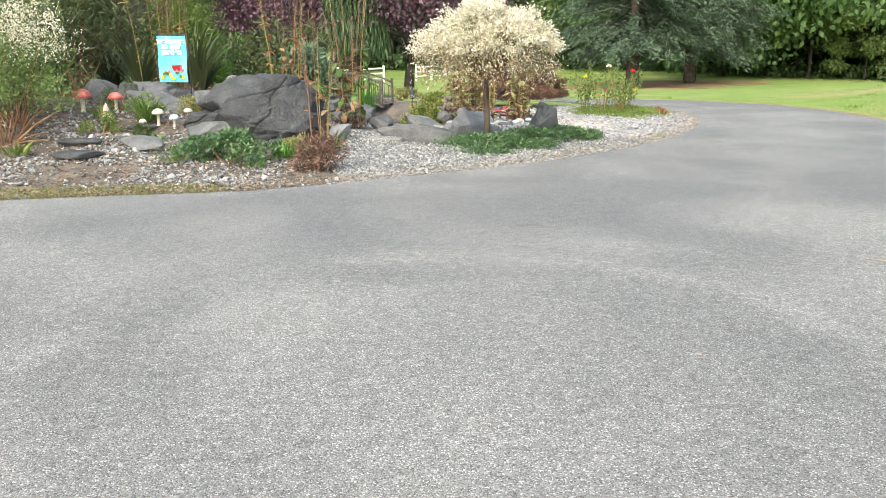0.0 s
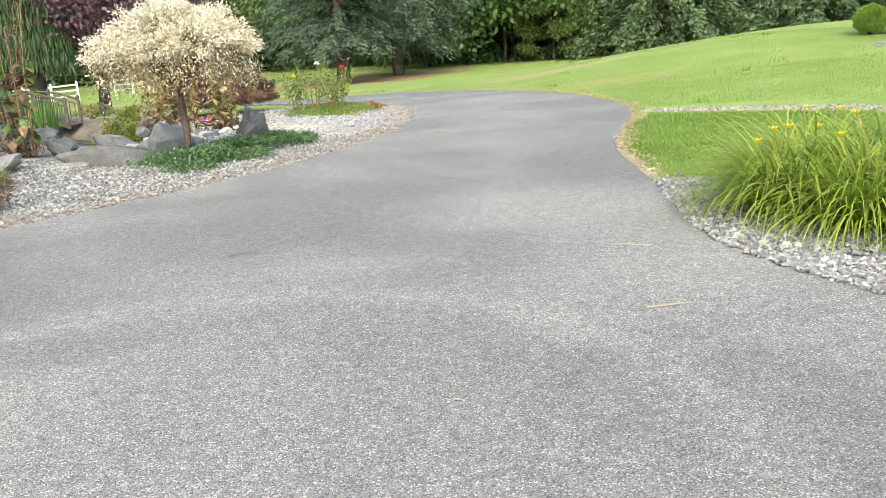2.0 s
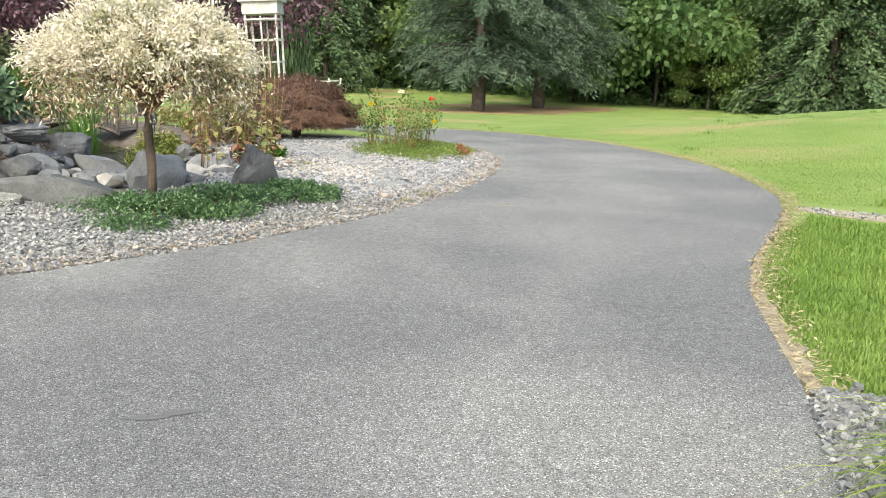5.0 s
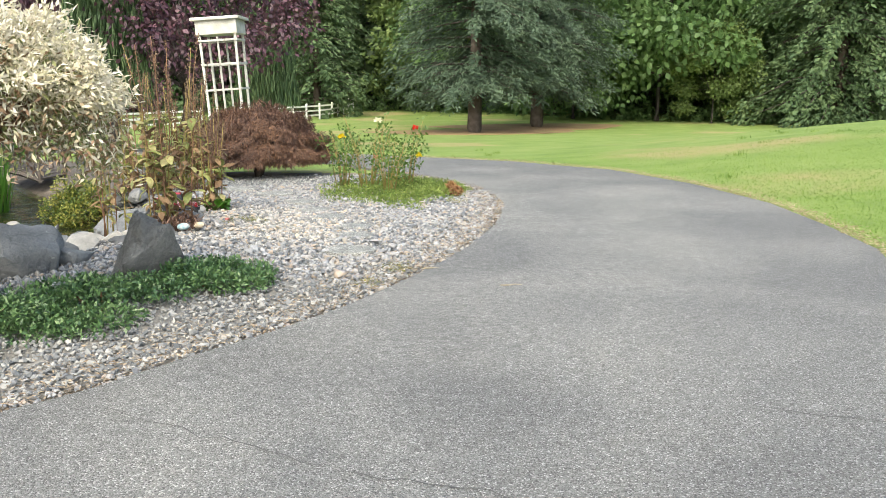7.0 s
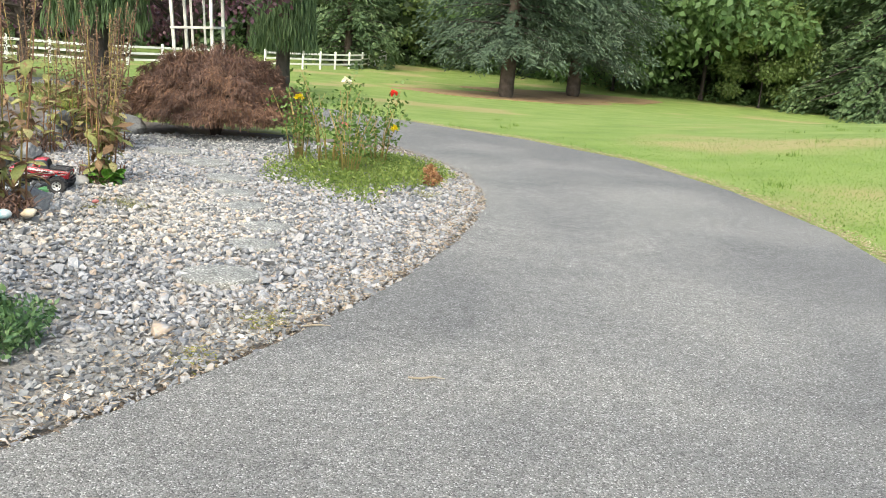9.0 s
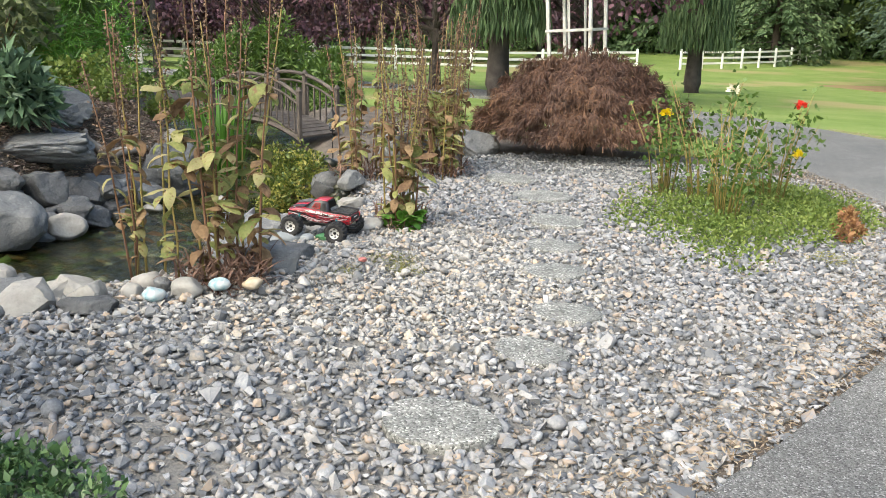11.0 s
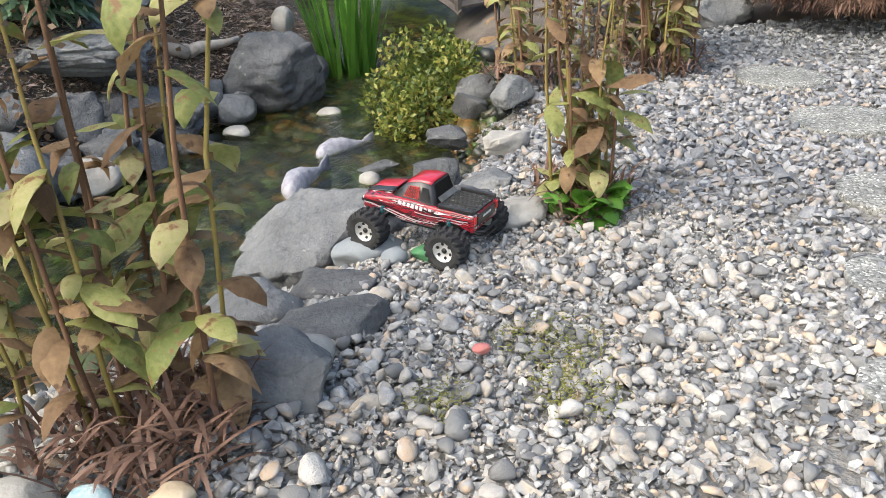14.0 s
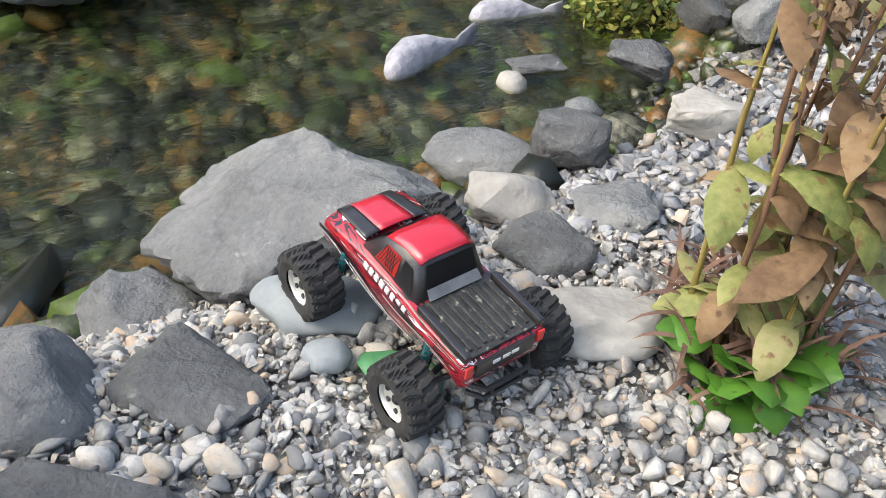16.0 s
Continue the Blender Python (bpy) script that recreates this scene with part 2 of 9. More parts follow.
ROCK_BLACK = stone_mat("black_basalt_rock", [(0.016, 0.017, 0.019), (0.038, 0.040, 0.043), (0.082, 0.084, 0.088)], (0.13, 0.13, 0.125), 1.6)
ROCK_DARK = stone_mat("dark_basalt_rock", [(0.06, 0.062, 0.065), (0.105, 0.107, 0.11), (0.17, 0.17, 0.168)], (0.25, 0.25, 0.235))
ROCK_GREY = stone_mat("grey_river_rock", [(0.10, 0.104, 0.107), (0.165, 0.169, 0.172), (0.245, 0.247, 0.245)], (0.33, 0.33, 0.315), 2.4)
ROCK_PALE = mat("pale_river_rock", [(0.20, 0.19, 0.175), (0.31, 0.295, 0.27), (0.43, 0.41, 0.38)], rough=0.75, scale=6, bump=0.6, bscale=50, fine=0.4)
ROCK_SLATY = mat("smooth_blue_grey_stone", [(0.17, 0.19, 0.205), (0.24, 0.262, 0.275), (0.31, 0.33, 0.34)], rough=0.7, scale=7, bump=0.3, bscale=70)
ROCK_BLUE = mat("blue_green_rock", [(0.13, 0.26, 0.32), (0.27, 0.41, 0.45), (0.46, 0.50, 0.50), (0.50, 0.49, 0.47)], rough=0.75, scale=24, bump=0.7, bscale=60, fine=0.6)
ROCK_TAN = mat("tan_rock", [(0.35, 0.25, 0.15), (0.52, 0.42, 0.29), (0.64, 0.58, 0.48)], rough=0.75, scale=9, bump=0.4, bscale=60)
PAVER = speckled("exposed_aggregate_concrete", [(0.165, 0.168, 0.162), (0.215, 0.215, 0.205), (0.265, 0.262, 0.248)], 5.0, 120, 0.8)
BARK = mat("conifer_bark", [(0.05, 0.035, 0.025), (0.11, 0.08, 0.06), (0.17, 0.13, 0.10)], rough=0.95, scale=3, bump=0.9, bscale=25)
DARKBARK = mat("dark_bark", [(0.025, 0.02, 0.017), (0.055, 0.045, 0.04), (0.09, 0.075, 0.065)], rough=0.95, scale=4, bump=0.8, bscale=30)
NEEDLE = mat("fir_needles", [(0.042, 0.08, 0.034), (0.08, 0.135, 0.056), (0.13, 0.19, 0.08), (0.17, 0.235, 0.10)], rough=0.7, scale=0.35, bump=0, island=0.55, trans=0.3)
NEEDLEBLUE = mat("blue_spruce_needles", [(0.05, 0.08, 0.05), (0.085, 0.13, 0.08), (0.135, 0.185, 0.125)], rough=0.7, scale=0.35, bump=0, island=0.55, trans=0.25)
LEAFDARK = mat("maple_leaves_dark", [(0.075, 0.145, 0.05), (0.14, 0.235, 0.08), (0.21, 0.31, 0.12)], rough=0.55, scale=0.3, bump=0, island=0.5, trans=0.5)
LEAFMID = mat("green_leaves", [(0.05, 0.10, 0.018), (0.10, 0.17, 0.03), (0.18, 0.25, 0.06)], rough=0.5, scale=0.8, bump=0, island=0.6, trans=0.25)
LEAFALDER = mat("light_alder_leaves", [(0.09, 0.145, 0.04), (0.17, 0.24, 0.07), (0.26, 0.33, 0.12)], rough=0.55, scale=0.3, bump=0, island=0.5, trans=0.4)
LEAFPLUM = mat("plum_leaves", [(0.04, 0.02, 0.032), (0.11, 0.05, 0.072), (0.20, 0.095, 0.12)], rough=0.5, scale=0.5, bump=0, island=0.7, trans=0.2)
LEAFWHITE = mat("variegated_willow_leaves", [(0.50, 0.47, 0.31), (0.70, 0.64, 0.51), (0.80, 0.74, 0.63), (0.87, 0.83, 0.75)], rough=0.5, scale=2.0, bump=0, island=0.8, trans=0.3)
LEAFPINKBROWN = mat("pink_brown_leaves", [(0.24, 0.14, 0.085), (0.38, 0.25, 0.16), (0.52, 0.41, 0.27), (0.66, 0.58, 0.43)], rough=0.6, scale=3, bump=0, island=0.8, trans=0.3)
LEAFOLIVE = mat("olive_willow_leaves", [(0.13, 0.15, 0.05), (0.24, 0.26, 0.10), (0.38, 0.38, 0.18)], rough=0.5, scale=3, bump=0, island=0.7, trans=0.3)
LEAFSAGE = mat("muted_sage_leaves", [(0.05, 0.07, 0.028), (0.105, 0.13, 0.05), (0.17, 0.19, 0.08)], rough=0.6, scale=1.2, bump=0, island=0.7, trans=0.25)
LEAFRUST = mat("withered_leaves", [(0.16, 0.07, 0.035), (0.30, 0.15, 0.06), (0.42, 0.28, 0.13)], rough=0.7, scale=3, bump=0, island=0.8, trans=0.25)
LEAFMAPLE = mat("laceleaf_maple_leaves", [(0.06, 0.034, 0.027), (0.12, 0.065, 0.046), (0.195, 0.105, 0.06), (0.33, 0.185, 0.08)], rough=0.6, scale=1.6, bump=0, island=0.5, trans=0.25)
LEAFYEL = mat("yellowing_leaves", [(0.14, 0.17, 0.045), (0.27, 0.28, 0.09), (0.38, 0.34, 0.16), (0.30, 0.19, 0.10)], rough=0.65, scale=14, bump=0.5, bscale=70, island=0.7, fine=0.7, trans=0.3, spots=((0.20, 0.11, 0.05), 38, 0.58))
LEAFGOLD = mat("golden_shrub_leaves", [(0.06, 0.10, 0.02), (0.16, 0.20, 0.035), (0.36, 0.34, 0.08), (0.38, 0.24, 0.12)], rough=0.5, scale=3, bump=0, island=0.8, trans=0.3)
LEAFLIME = mat("lime_ground_cover_leaves", [(0.09, 0.145, 0.025), (0.18, 0.24, 0.05), (0.29, 0.33, 0.09)], rough=0.6, scale=2, bump=0, island=0.7, trans=0.3)
LEAFVINCA = mat("ivy_green_leaves", [(0.04, 0.09, 0.035), (0.095, 0.175, 0.065), (0.18, 0.26, 0.11)], rough=0.4, scale=2, bump=0, island=0.7, trans=0.2)
LEAFBRIGHT = mat("fresh_green_leaves", [(0.05, 0.13, 0.02), (0.10, 0.24, 0.03), (0.18, 0.32, 0.06)], rough=0.45, scale=6, bump=0.1, bscale=60, island=0.5, trans=0.3)
LEAFBOX = mat("boxwood_leaves", [(0.12, 0.21, 0.025), (0.21, 0.34, 0.045), (0.31, 0.43, 0.08)], rough=0.5, scale=2, bump=0, island=0.7, trans=0.2)
STEM_YEL = mat("yellow_green_stems", [(0.15, 0.115, 0.03), (0.25, 0.195, 0.055), (0.18, 0.09, 0.045)], rough=0.6, scale=4, bump=0.2, bscale=60)
STEM_DRY = mat("dry_brown_stalks", [(0.10, 0.05, 0.03), (0.20, 0.11, 0.06), (0.30, 0.19, 0.11)], rough=0.9, scale=6, bump=0.4, bscale=90, island=0.4)
LILYLEAF = mat("daylily_leaves", [(0.11, 0.19, 0.018), (0.22, 0.31, 0.035), (0.37, 0.43, 0.07), (0.54, 0.50, 0.17)], rough=0.36, scale=3, bump=0, island=0.7, trans=0.42)
YELLOWPETAL = mat("yellow_petals", [(0.75, 0.55, 0.01), (0.85, 0.70, 0.04)], rough=0.5, bump=0, island=0.5, trans=0.3)
REDPETAL = mat("red_geranium_petals", [(0.65, 0.025, 0.012), (0.85, 0.07, 0.045)], rough=0.5, bump=0, island=0.6, trans=0.3)
PINKPETAL = mat("pink_petals", [(0.75, 0.12, 0.18), (0.85, 0.35, 0.40)], rough=0.5, bump=0, island=0.6, trans=0.3)
WHITEPAINT = mat("weathered_white_paint", [(0.60, 0.60, 0.57), (0.76, 0.76, 0.73), (0.82, 0.82, 0.80)], rough=0.5, scale=3, bump=0.15, bscale=30)
GREYPAINT = mat("worn_grey_white_wood", [(0.30, 0.29, 0.26), (0.46, 0.45, 0.41), (0.6, 0.59, 0.56)], rough=0.7, scale=7, bump=0.4, bscale=50)
DARKWOOD = mat("weathered_brown_wood", [(0.045, 0.037, 0.032), (0.085, 0.07, 0.06), (0.14, 0.117, 0.10)], rough=0.85, scale=6, bump=0.5, bscale=60)
BRICK = mat("red_brown_brick", [(0.145, 0.115, 0.118), (0.23, 0.19, 0.192), (0.33, 0.285, 0.285)], rough=0.9, scale=5, bump=0.6, bscale=50, obj=0.8)
MORTAR = mat("mortar", [(0.30, 0.28, 0.27), (0.42, 0.40, 0.38)], rough=0.95, scale=4, bump=0.5, bscale=60)
SLATE = mat("slate_flagstone", [(0.09, 0.097, 0.115), (0.15, 0.158, 0.175), (0.22, 0.22, 0.228)], rough=0.7, scale=3, bump=0.5, bscale=40, obj=0.5)
ROOF = mat("roof_shingle", [(0.06, 0.055, 0.05), (0.11, 0.10, 0.095)], rough=0.95, scale=3, bump=0.7, bscale=30)
CASTSTONE = mat("weathered_cast_stone", [(0.045, 0.044, 0.042), (0.125, 0.123, 0.118), (0.25, 0.246, 0.235)], rough=0.9, scale=9, bump=1.0, bscale=38, fine=0.9, spots=((0.03, 0.03, 0.028), 30, 0.55))
DARKSTONE = mat("dark_cast_stone", [(0.025, 0.024, 0.024), (0.055, 0.053, 0.05), (0.10, 0.095, 0.09)], rough=0.85, scale=9, bump=0.6, bscale=60)
BLACKPLASTIC = mat("black_plastic", [(0.012, 0.013, 0.016), (0.022, 0.023, 0.027)], rough=0.45, scale=5, bump=0.1, bscale=90)
BLACKMETAL = mat("black_metal", [(0.015, 0.015, 0.016), (0.03, 0.03, 0.03)], rough=0.5, scale=9, bump=0.2, metal=0.3)
RUBBER = mat("tyre_rubber", [(0.010, 0.010, 0.012), (0.028, 0.027, 0.027), (0.05, 0.048, 0.045)], rough=0.8, scale=25, bump=0.4, bscale=220)
CHROME = mat("satin_chrome", [(0.62, 0.61, 0.58), (0.80, 0.79, 0.76)], rough=0.42, scale=20, bump=0.05, metal=0.55)
CARRED = mat("red_lacquer", [(0.36, 0.008, 0.022), (0.52, 0.016, 0.035)], rough=0.3, scale=20, bump=0.05, coat=0.6)
CARBLACK = mat("black_lacquer", [(0.012, 0.010, 0.012), (0.03, 0.028, 0.03)], rough=0.4, scale=30, bump=0.1, coat=0.3)
CARWHITE = mat("white_decal", [(0.65, 0.65, 0.66), (0.80, 0.80, 0.80)], rough=0.35, bump=0)
def streaked(name, cols, scale, stretch, rough, coat):
    """Lacquer with hard-edged streaks along x."""
    m = mat(name, [cols[0], cols[0]], rough=rough, bump=0, coat=coat)
    nt = m.node_tree
    N, L = nt.nodes.new, nt.links.new
    tc, mp, n, r = N("ShaderNodeTexCoord"), N("ShaderNodeMapping"), N("ShaderNodeTexNoise"), N("ShaderNodeValToRGB")
    mp.inputs["Scale"].default_value = stretch
    mp.inputs["Rotation"].default_value = (0, radians(12), 0)
    n.inputs["Scale"].default_value, n.inputs["Detail"].default_value, n.inputs["Distortion"].default_value = scale, 2, 0.4
    r.color_ramp.interpolation = "CONSTANT"
    e = r.color_ramp.elements
    while len(e) < len(cols):
        e.new(0.5)
    for i, c in enumerate(cols):
        e[i].position, e[i].color = (0.0 if i == 0 else 0.30 + 0.42 * i / len(cols)), (*c, 1)
    L(tc.outputs["Object"], mp.inputs[0])
    L(mp.outputs[0], n.inputs["Vector"])
    L(n.outputs["Fac"], r.inputs[0])
    L(r.outputs[0], nt.nodes["Principled BSDF"].inputs["Base Color"])
    return m


_R, _K, _W = (0.36, 0.012, 0.026), (0.014, 0.012, 0.014), (0.70, 0.70, 0.70)
CARBODY = streaked("streaked_lacquer", [_K, _R, _K, _R, _R, _K, _W, _R, _K, _K, _R], 8, (0.9, 4.0, 12.0), 0.32, 0.5)
TEAL = mat("teal_anodised", [(0.02, 0.22, 0.27), (0.05, 0.36, 0.40)], rough=0.35, metal=0.6, bump=0)
ROCK_RED = mat("dull_red_stone", [(0.40, 0.12, 0.11), (0.55, 0.22, 0.19)], rough=0.8, scale=9, bump=0.3)
TOADRED = mat("faded_red_ceramic", [(0.28, 0.05, 0.04), (0.42, 0.10, 0.08), (0.5, 0.3, 0.25)], rough=0.5, scale=14, bump=0.2)
REDPLASTIC = mat("red_plastic", [(0.55, 0.03, 0.03), (0.7, 0.06, 0.05)], rough=0.4, bump=0)
GREENPAINT = mat("green_painted_stone", [(0.03, 0.13, 0.05), (0.07, 0.22, 0.09), (0.25, 0.30, 0.24)], rough=0.7, scale=18, bump=0.2)
SKYBLUE = mat("blue_fabric", [(0.04, 0.33, 0.55), (0.11, 0.44, 0.62), (0.28, 0.58, 0.68)], rough=0.8, scale=3, bump=0.1, bscale=200)
CREAM = mat("cream_ceramic", [(0.42, 0.38, 0.27), (0.60, 0.56, 0.45)], rough=0.4, bump=0.05)
FLAGPINK = mat("pale_pink_print", [(0.85, 0.66, 0.72), (0.9, 0.75, 0.78)], rough=0.8, bump=0)
FISHGREY = mat("grey_glazed_stone", [(0.2, 0.195, 0.23), (0.34, 0.33, 0.37), (0.5, 0.49, 0.5)], rough=0.5, scale=22, bump=0.9, bscale=45)
DRIFT = mat("bleached_driftwood", [(0.16, 0.13, 0.10), (0.34, 0.29, 0.24), (0.52, 0.48, 0.43)], rough=0.85, scale=8, bump=0.6, bscale=60)
STREAMBED = mat("algae_stream_bed", [(0.004, 0.005, 0.003), (0.012, 0.013, 0.006), (0.04, 0.03, 0.012), (0.014, 0.018, 0.006), (0.04, 0.065, 0.01), (0.11, 0.13, 0.02)], rough=0.8, scale=4.5, bump=0.8, bscale=30, fine=0.6, spots=((0.13, 0.16, 0.02), 6, 0.51))
BEDSTONE = mat("wet_stream_stones", [(0.013, 0.015, 0.011), (0.042, 0.042, 0.024), (0.021, 0.026, 0.013), (0.186, 0.093, 0.029), (0.042, 0.055, 0.021), (0.064, 0.101, 0.017), (0.026, 0.028, 0.017), (0.229, 0.212, 0.153), (0.059, 0.051, 0.034)], rough=0.4, scale=9, bump=0.2, island=1.1)
WATER = water_mat()
LAMPGLASS = glass_mat("lamp_glass", (0.75, 0.82, 0.85), 0.2)


# ---------------------------------------------------------------- mesh helpers
def ss(a, b, x):
    t = np.clip((np.asarray(x, float) - a) / (b - a), 0, 1)
    return t * t * (3 - 2 * t)


def raw(name, V, F, material, smooth=True):
    """A mesh object from arrays of vertices and of equal-sized faces."""
    V, F = np.asarray(V, np.float32), np.asarray(F, np.int32)
    me = bpy.data.meshes.new(name)
    k = F.shape[1]
    me.vertices.add(len(V))
    me.vertices.foreach_set("co", V.ravel())
    me.loops.add(F.size)
    me.loops.foreach_set("vertex_index", F.ravel())
    me.polygons.add(len(F))
    me.polygons.foreach_set("loop_start", np.arange(len(F), dtype=np.int32) * k)
    me.polygons.foreach_set("loop_total", np.full(len(F), k, np.int32))
    me.polygons.foreach_set("use_smooth", np.full(len(F), smooth))
    me.update(calc_edges=True)
    me.materials.append(material)
    return new(name, me)


MANY = {"limb_structure", "cane_bundle", "stem_bundle", "shoot_bundle", "branch_structure"}


def part(name, bm, material, parent=None, label="", smooth=False):
    me = bpy.data.meshes.new(name)
    if smooth:
        for f in bm.faces:
            f.smooth = True
    bm.to_mesh(me)
    bm.free()
    me.materials.append(material)
    ob = new(name, me)
    ob.parent = parent
    if name in MANY:
        ob["kind"] = "stuff"
    return tagged(ob, label) if label else ob


def under(ob, parent, label=""):
    ob.parent = parent
    if parent is not None and not ob.name.startswith("bloom"):
        ob["kind"] = "stuff"
    return tagged(ob, label) if label else ob


def root(name, x, y, z, label, category, group="", rz=0, rx=0, ry=0):
    ob = new(name)
    ob.matrix_basis = pose(x, y, z, rx, ry, rz)
    ob.empty_display_size = 0.1
    return tagged(ob, label, category, group)


def bm_box(bm, cx, cy, cz, sx, sy, sz, rz=0, bevel=0.0, rx=0, ry=0):
    r = bmesh.ops.create_cube(bm, size=1)
    vs = r["verts"]
    if bevel:
        for v in vs:
            v.co = Vector((v.co.x * sx, v.co.y * sy, v.co.z * sz))
        es = list({e for v in vs for e in v.link_edges})
        vs = bmesh.ops.bevel(bm, geom=es, offset=bevel, segments=2, affect="EDGES", profile=0.6)["verts"]
        m = pose(cx, cy, cz, rx, ry, rz)
    else:
        m = pose(cx, cy, cz, rx, ry, rz) @ Matrix.Diagonal((sx, sy, sz, 1))
    bmesh.ops.transform(bm, matrix=m, verts=vs)
    return bm


def bm_tube(bm, pts, radii, sides=8, cap=True):
    """A tapered tube along a line of points."""
    rings = []
    pts = [Vector(p) for p in pts]
    for i, p in enumerate(pts):
        d = (pts[min(i + 1, len(pts) - 1)] - pts[max(i - 1, 0)]).normalized()
        q = d.to_track_quat("Z", "Y")
        r = radii[i] if hasattr(radii, "__len__") else radii
        rings.append([bm.verts.new(p + q @ Vector((r * math.cos(a), r * math.sin(a), 0))) for a in (2 * math.pi * k / sides for k in range(sides))])
    for a, b in zip(rings, rings[1:]):
        for k in range(sides):
            bm.faces.new((a[k], a[(k + 1) % sides], b[(k + 1) % sides], b[k]))
    if cap:
        bm.faces.new(rings[0][::-1])
        bm.faces.new(rings[-1])
    return bm


def bm_lathe(bm, prof, sides=24, cx=0.0, cy=0.0, cz=0.0):
    """A turned shape from (radius, height) pairs."""
    rings = [[bm.verts.new((cx + r * math.cos(2 * math.pi * k / sides), cy + r * math.sin(2 * math.pi * k / sides), cz + h)) for k in range(sides)] for r, h in prof]
    for a, b in zip(rings, rings[1:]):
        for k in range(sides):
            bm.faces.new((a[k], a[(k + 1) % sides], b[(k + 1) % sides], b[k]))
    bm.faces.new(rings[0][::-1])
    bm.faces.new(rings[-1])
    return bm


def bm_rock(seed, sx, sy, sz, sub=3, rough=0.28, cuts=7, flat=0.0):
    """A weathered rock: broken ones are hulls of few corners with flat faces, worn ones are rounded."""
    rnd = random.Random(seed)
    bm = bmesh.new()
    off = Vector((rnd.uniform(-50, 50), rnd.uniform(-50, 50), rnd.uniform(-50, 50)))
    if cuts > 6:
        for k in range(15 if cuts < 12 else 26):
            d = Vector((rnd.gauss(0, 1), rnd.gauss(0, 1), rnd.gauss(0, 0.9))).normalized()
            d *= rnd.uniform(0.85, 1.08) / sum(abs(c) ** 2.8 for c in d) ** (1 / 2.8)
            if flat and d.z > 1 - flat:
                d.z = 1 - flat + rnd.uniform(-0.05, 0.05)
            bm.verts.new(d)
        bmesh.ops.convex_hull(bm, input=bm.verts[:])
        bmesh.ops.delete(bm, geom=[v for v in bm.verts if not v.link_faces], context="VERTS")
        lo = [min(v.co[i] for v in bm.verts) for i in range(3)]
        hi = [max(v.co[i] for v in bm.verts) for i in range(3)]
        for v in bm.verts:
            v.co = Vector([(v.co[i] - lo[i]) / (hi[i] - lo[i]) * 2 - 1 for i in range(3)])
            v.co.z *= 1 - 0.5 * flat
        bmesh.ops.triangulate(bm, faces=bm.faces[:])
        for _ in range(max(1, sub - 1)):
            bmesh.ops.subdivide_edges(bm, edges=bm.edges[:], cuts=1, use_grid_fill=True)
            bmesh.ops.triangulate(bm, faces=[f for f in bm.faces if len(f.verts) > 4])
        for _ in range(2 if sub > 3 else 1):
            bmesh.ops.smooth_vert(bm, verts=bm.verts[:], factor=0.5, use_axis_x=True, use_axis_y=True, use_axis_z=True)
    else:
        bmesh.ops.create_icosphere(bm, subdivisions=sub, radius=1)
        planes = [(Vector((rnd.gauss(0, 1), rnd.gauss(0, 1), rnd.gauss(0, 0.8))).normalized(), rnd.uniform(0.6, 0.85)) for _ in range(cuts)]
        if flat:
            planes.append((Vector((rnd.uniform(-0.15, 0.15), rnd.uniform(-0.15, 0.15), 1)).normalized(), 1 - flat))
        for v in bm.verts:
            for nrm, d in planes:
                k = v.co.dot(nrm) - d
                if k > 0:
                    v.co -= nrm * k * 0.97
    for v in bm.verts:
        p = v.co.copy()
        r2 = rough * (0.9 if cuts > 6 else 1)
        n = noise.noise(p * 1.6 + off) * r2 * 0.8 + noise.noise(p * 4.2 + off) * r2 * 0.4 + noise.noise(p * 11 + off) * r2 * 0.16
        if cuts > 5:
            n -= r2 * 0.55 * max(0.0, 0.10 - abs(noise.noise(p * 1.9 + off * 2))) / 0.10 + r2 * 0.25 * max(0.0, 0.08 - abs(noise.noise(p * 4.5 - off))) / 0.08
        p *= 1 + n
        v.co = Vector((p.x * sx, p.y * sy, p.z * sz))
    for f in bm.faces:
        f.smooth = True
    for e in bm.edges:
        if e.calc_face_angle(0) > 0.4:
            e.smooth = False
    return bm


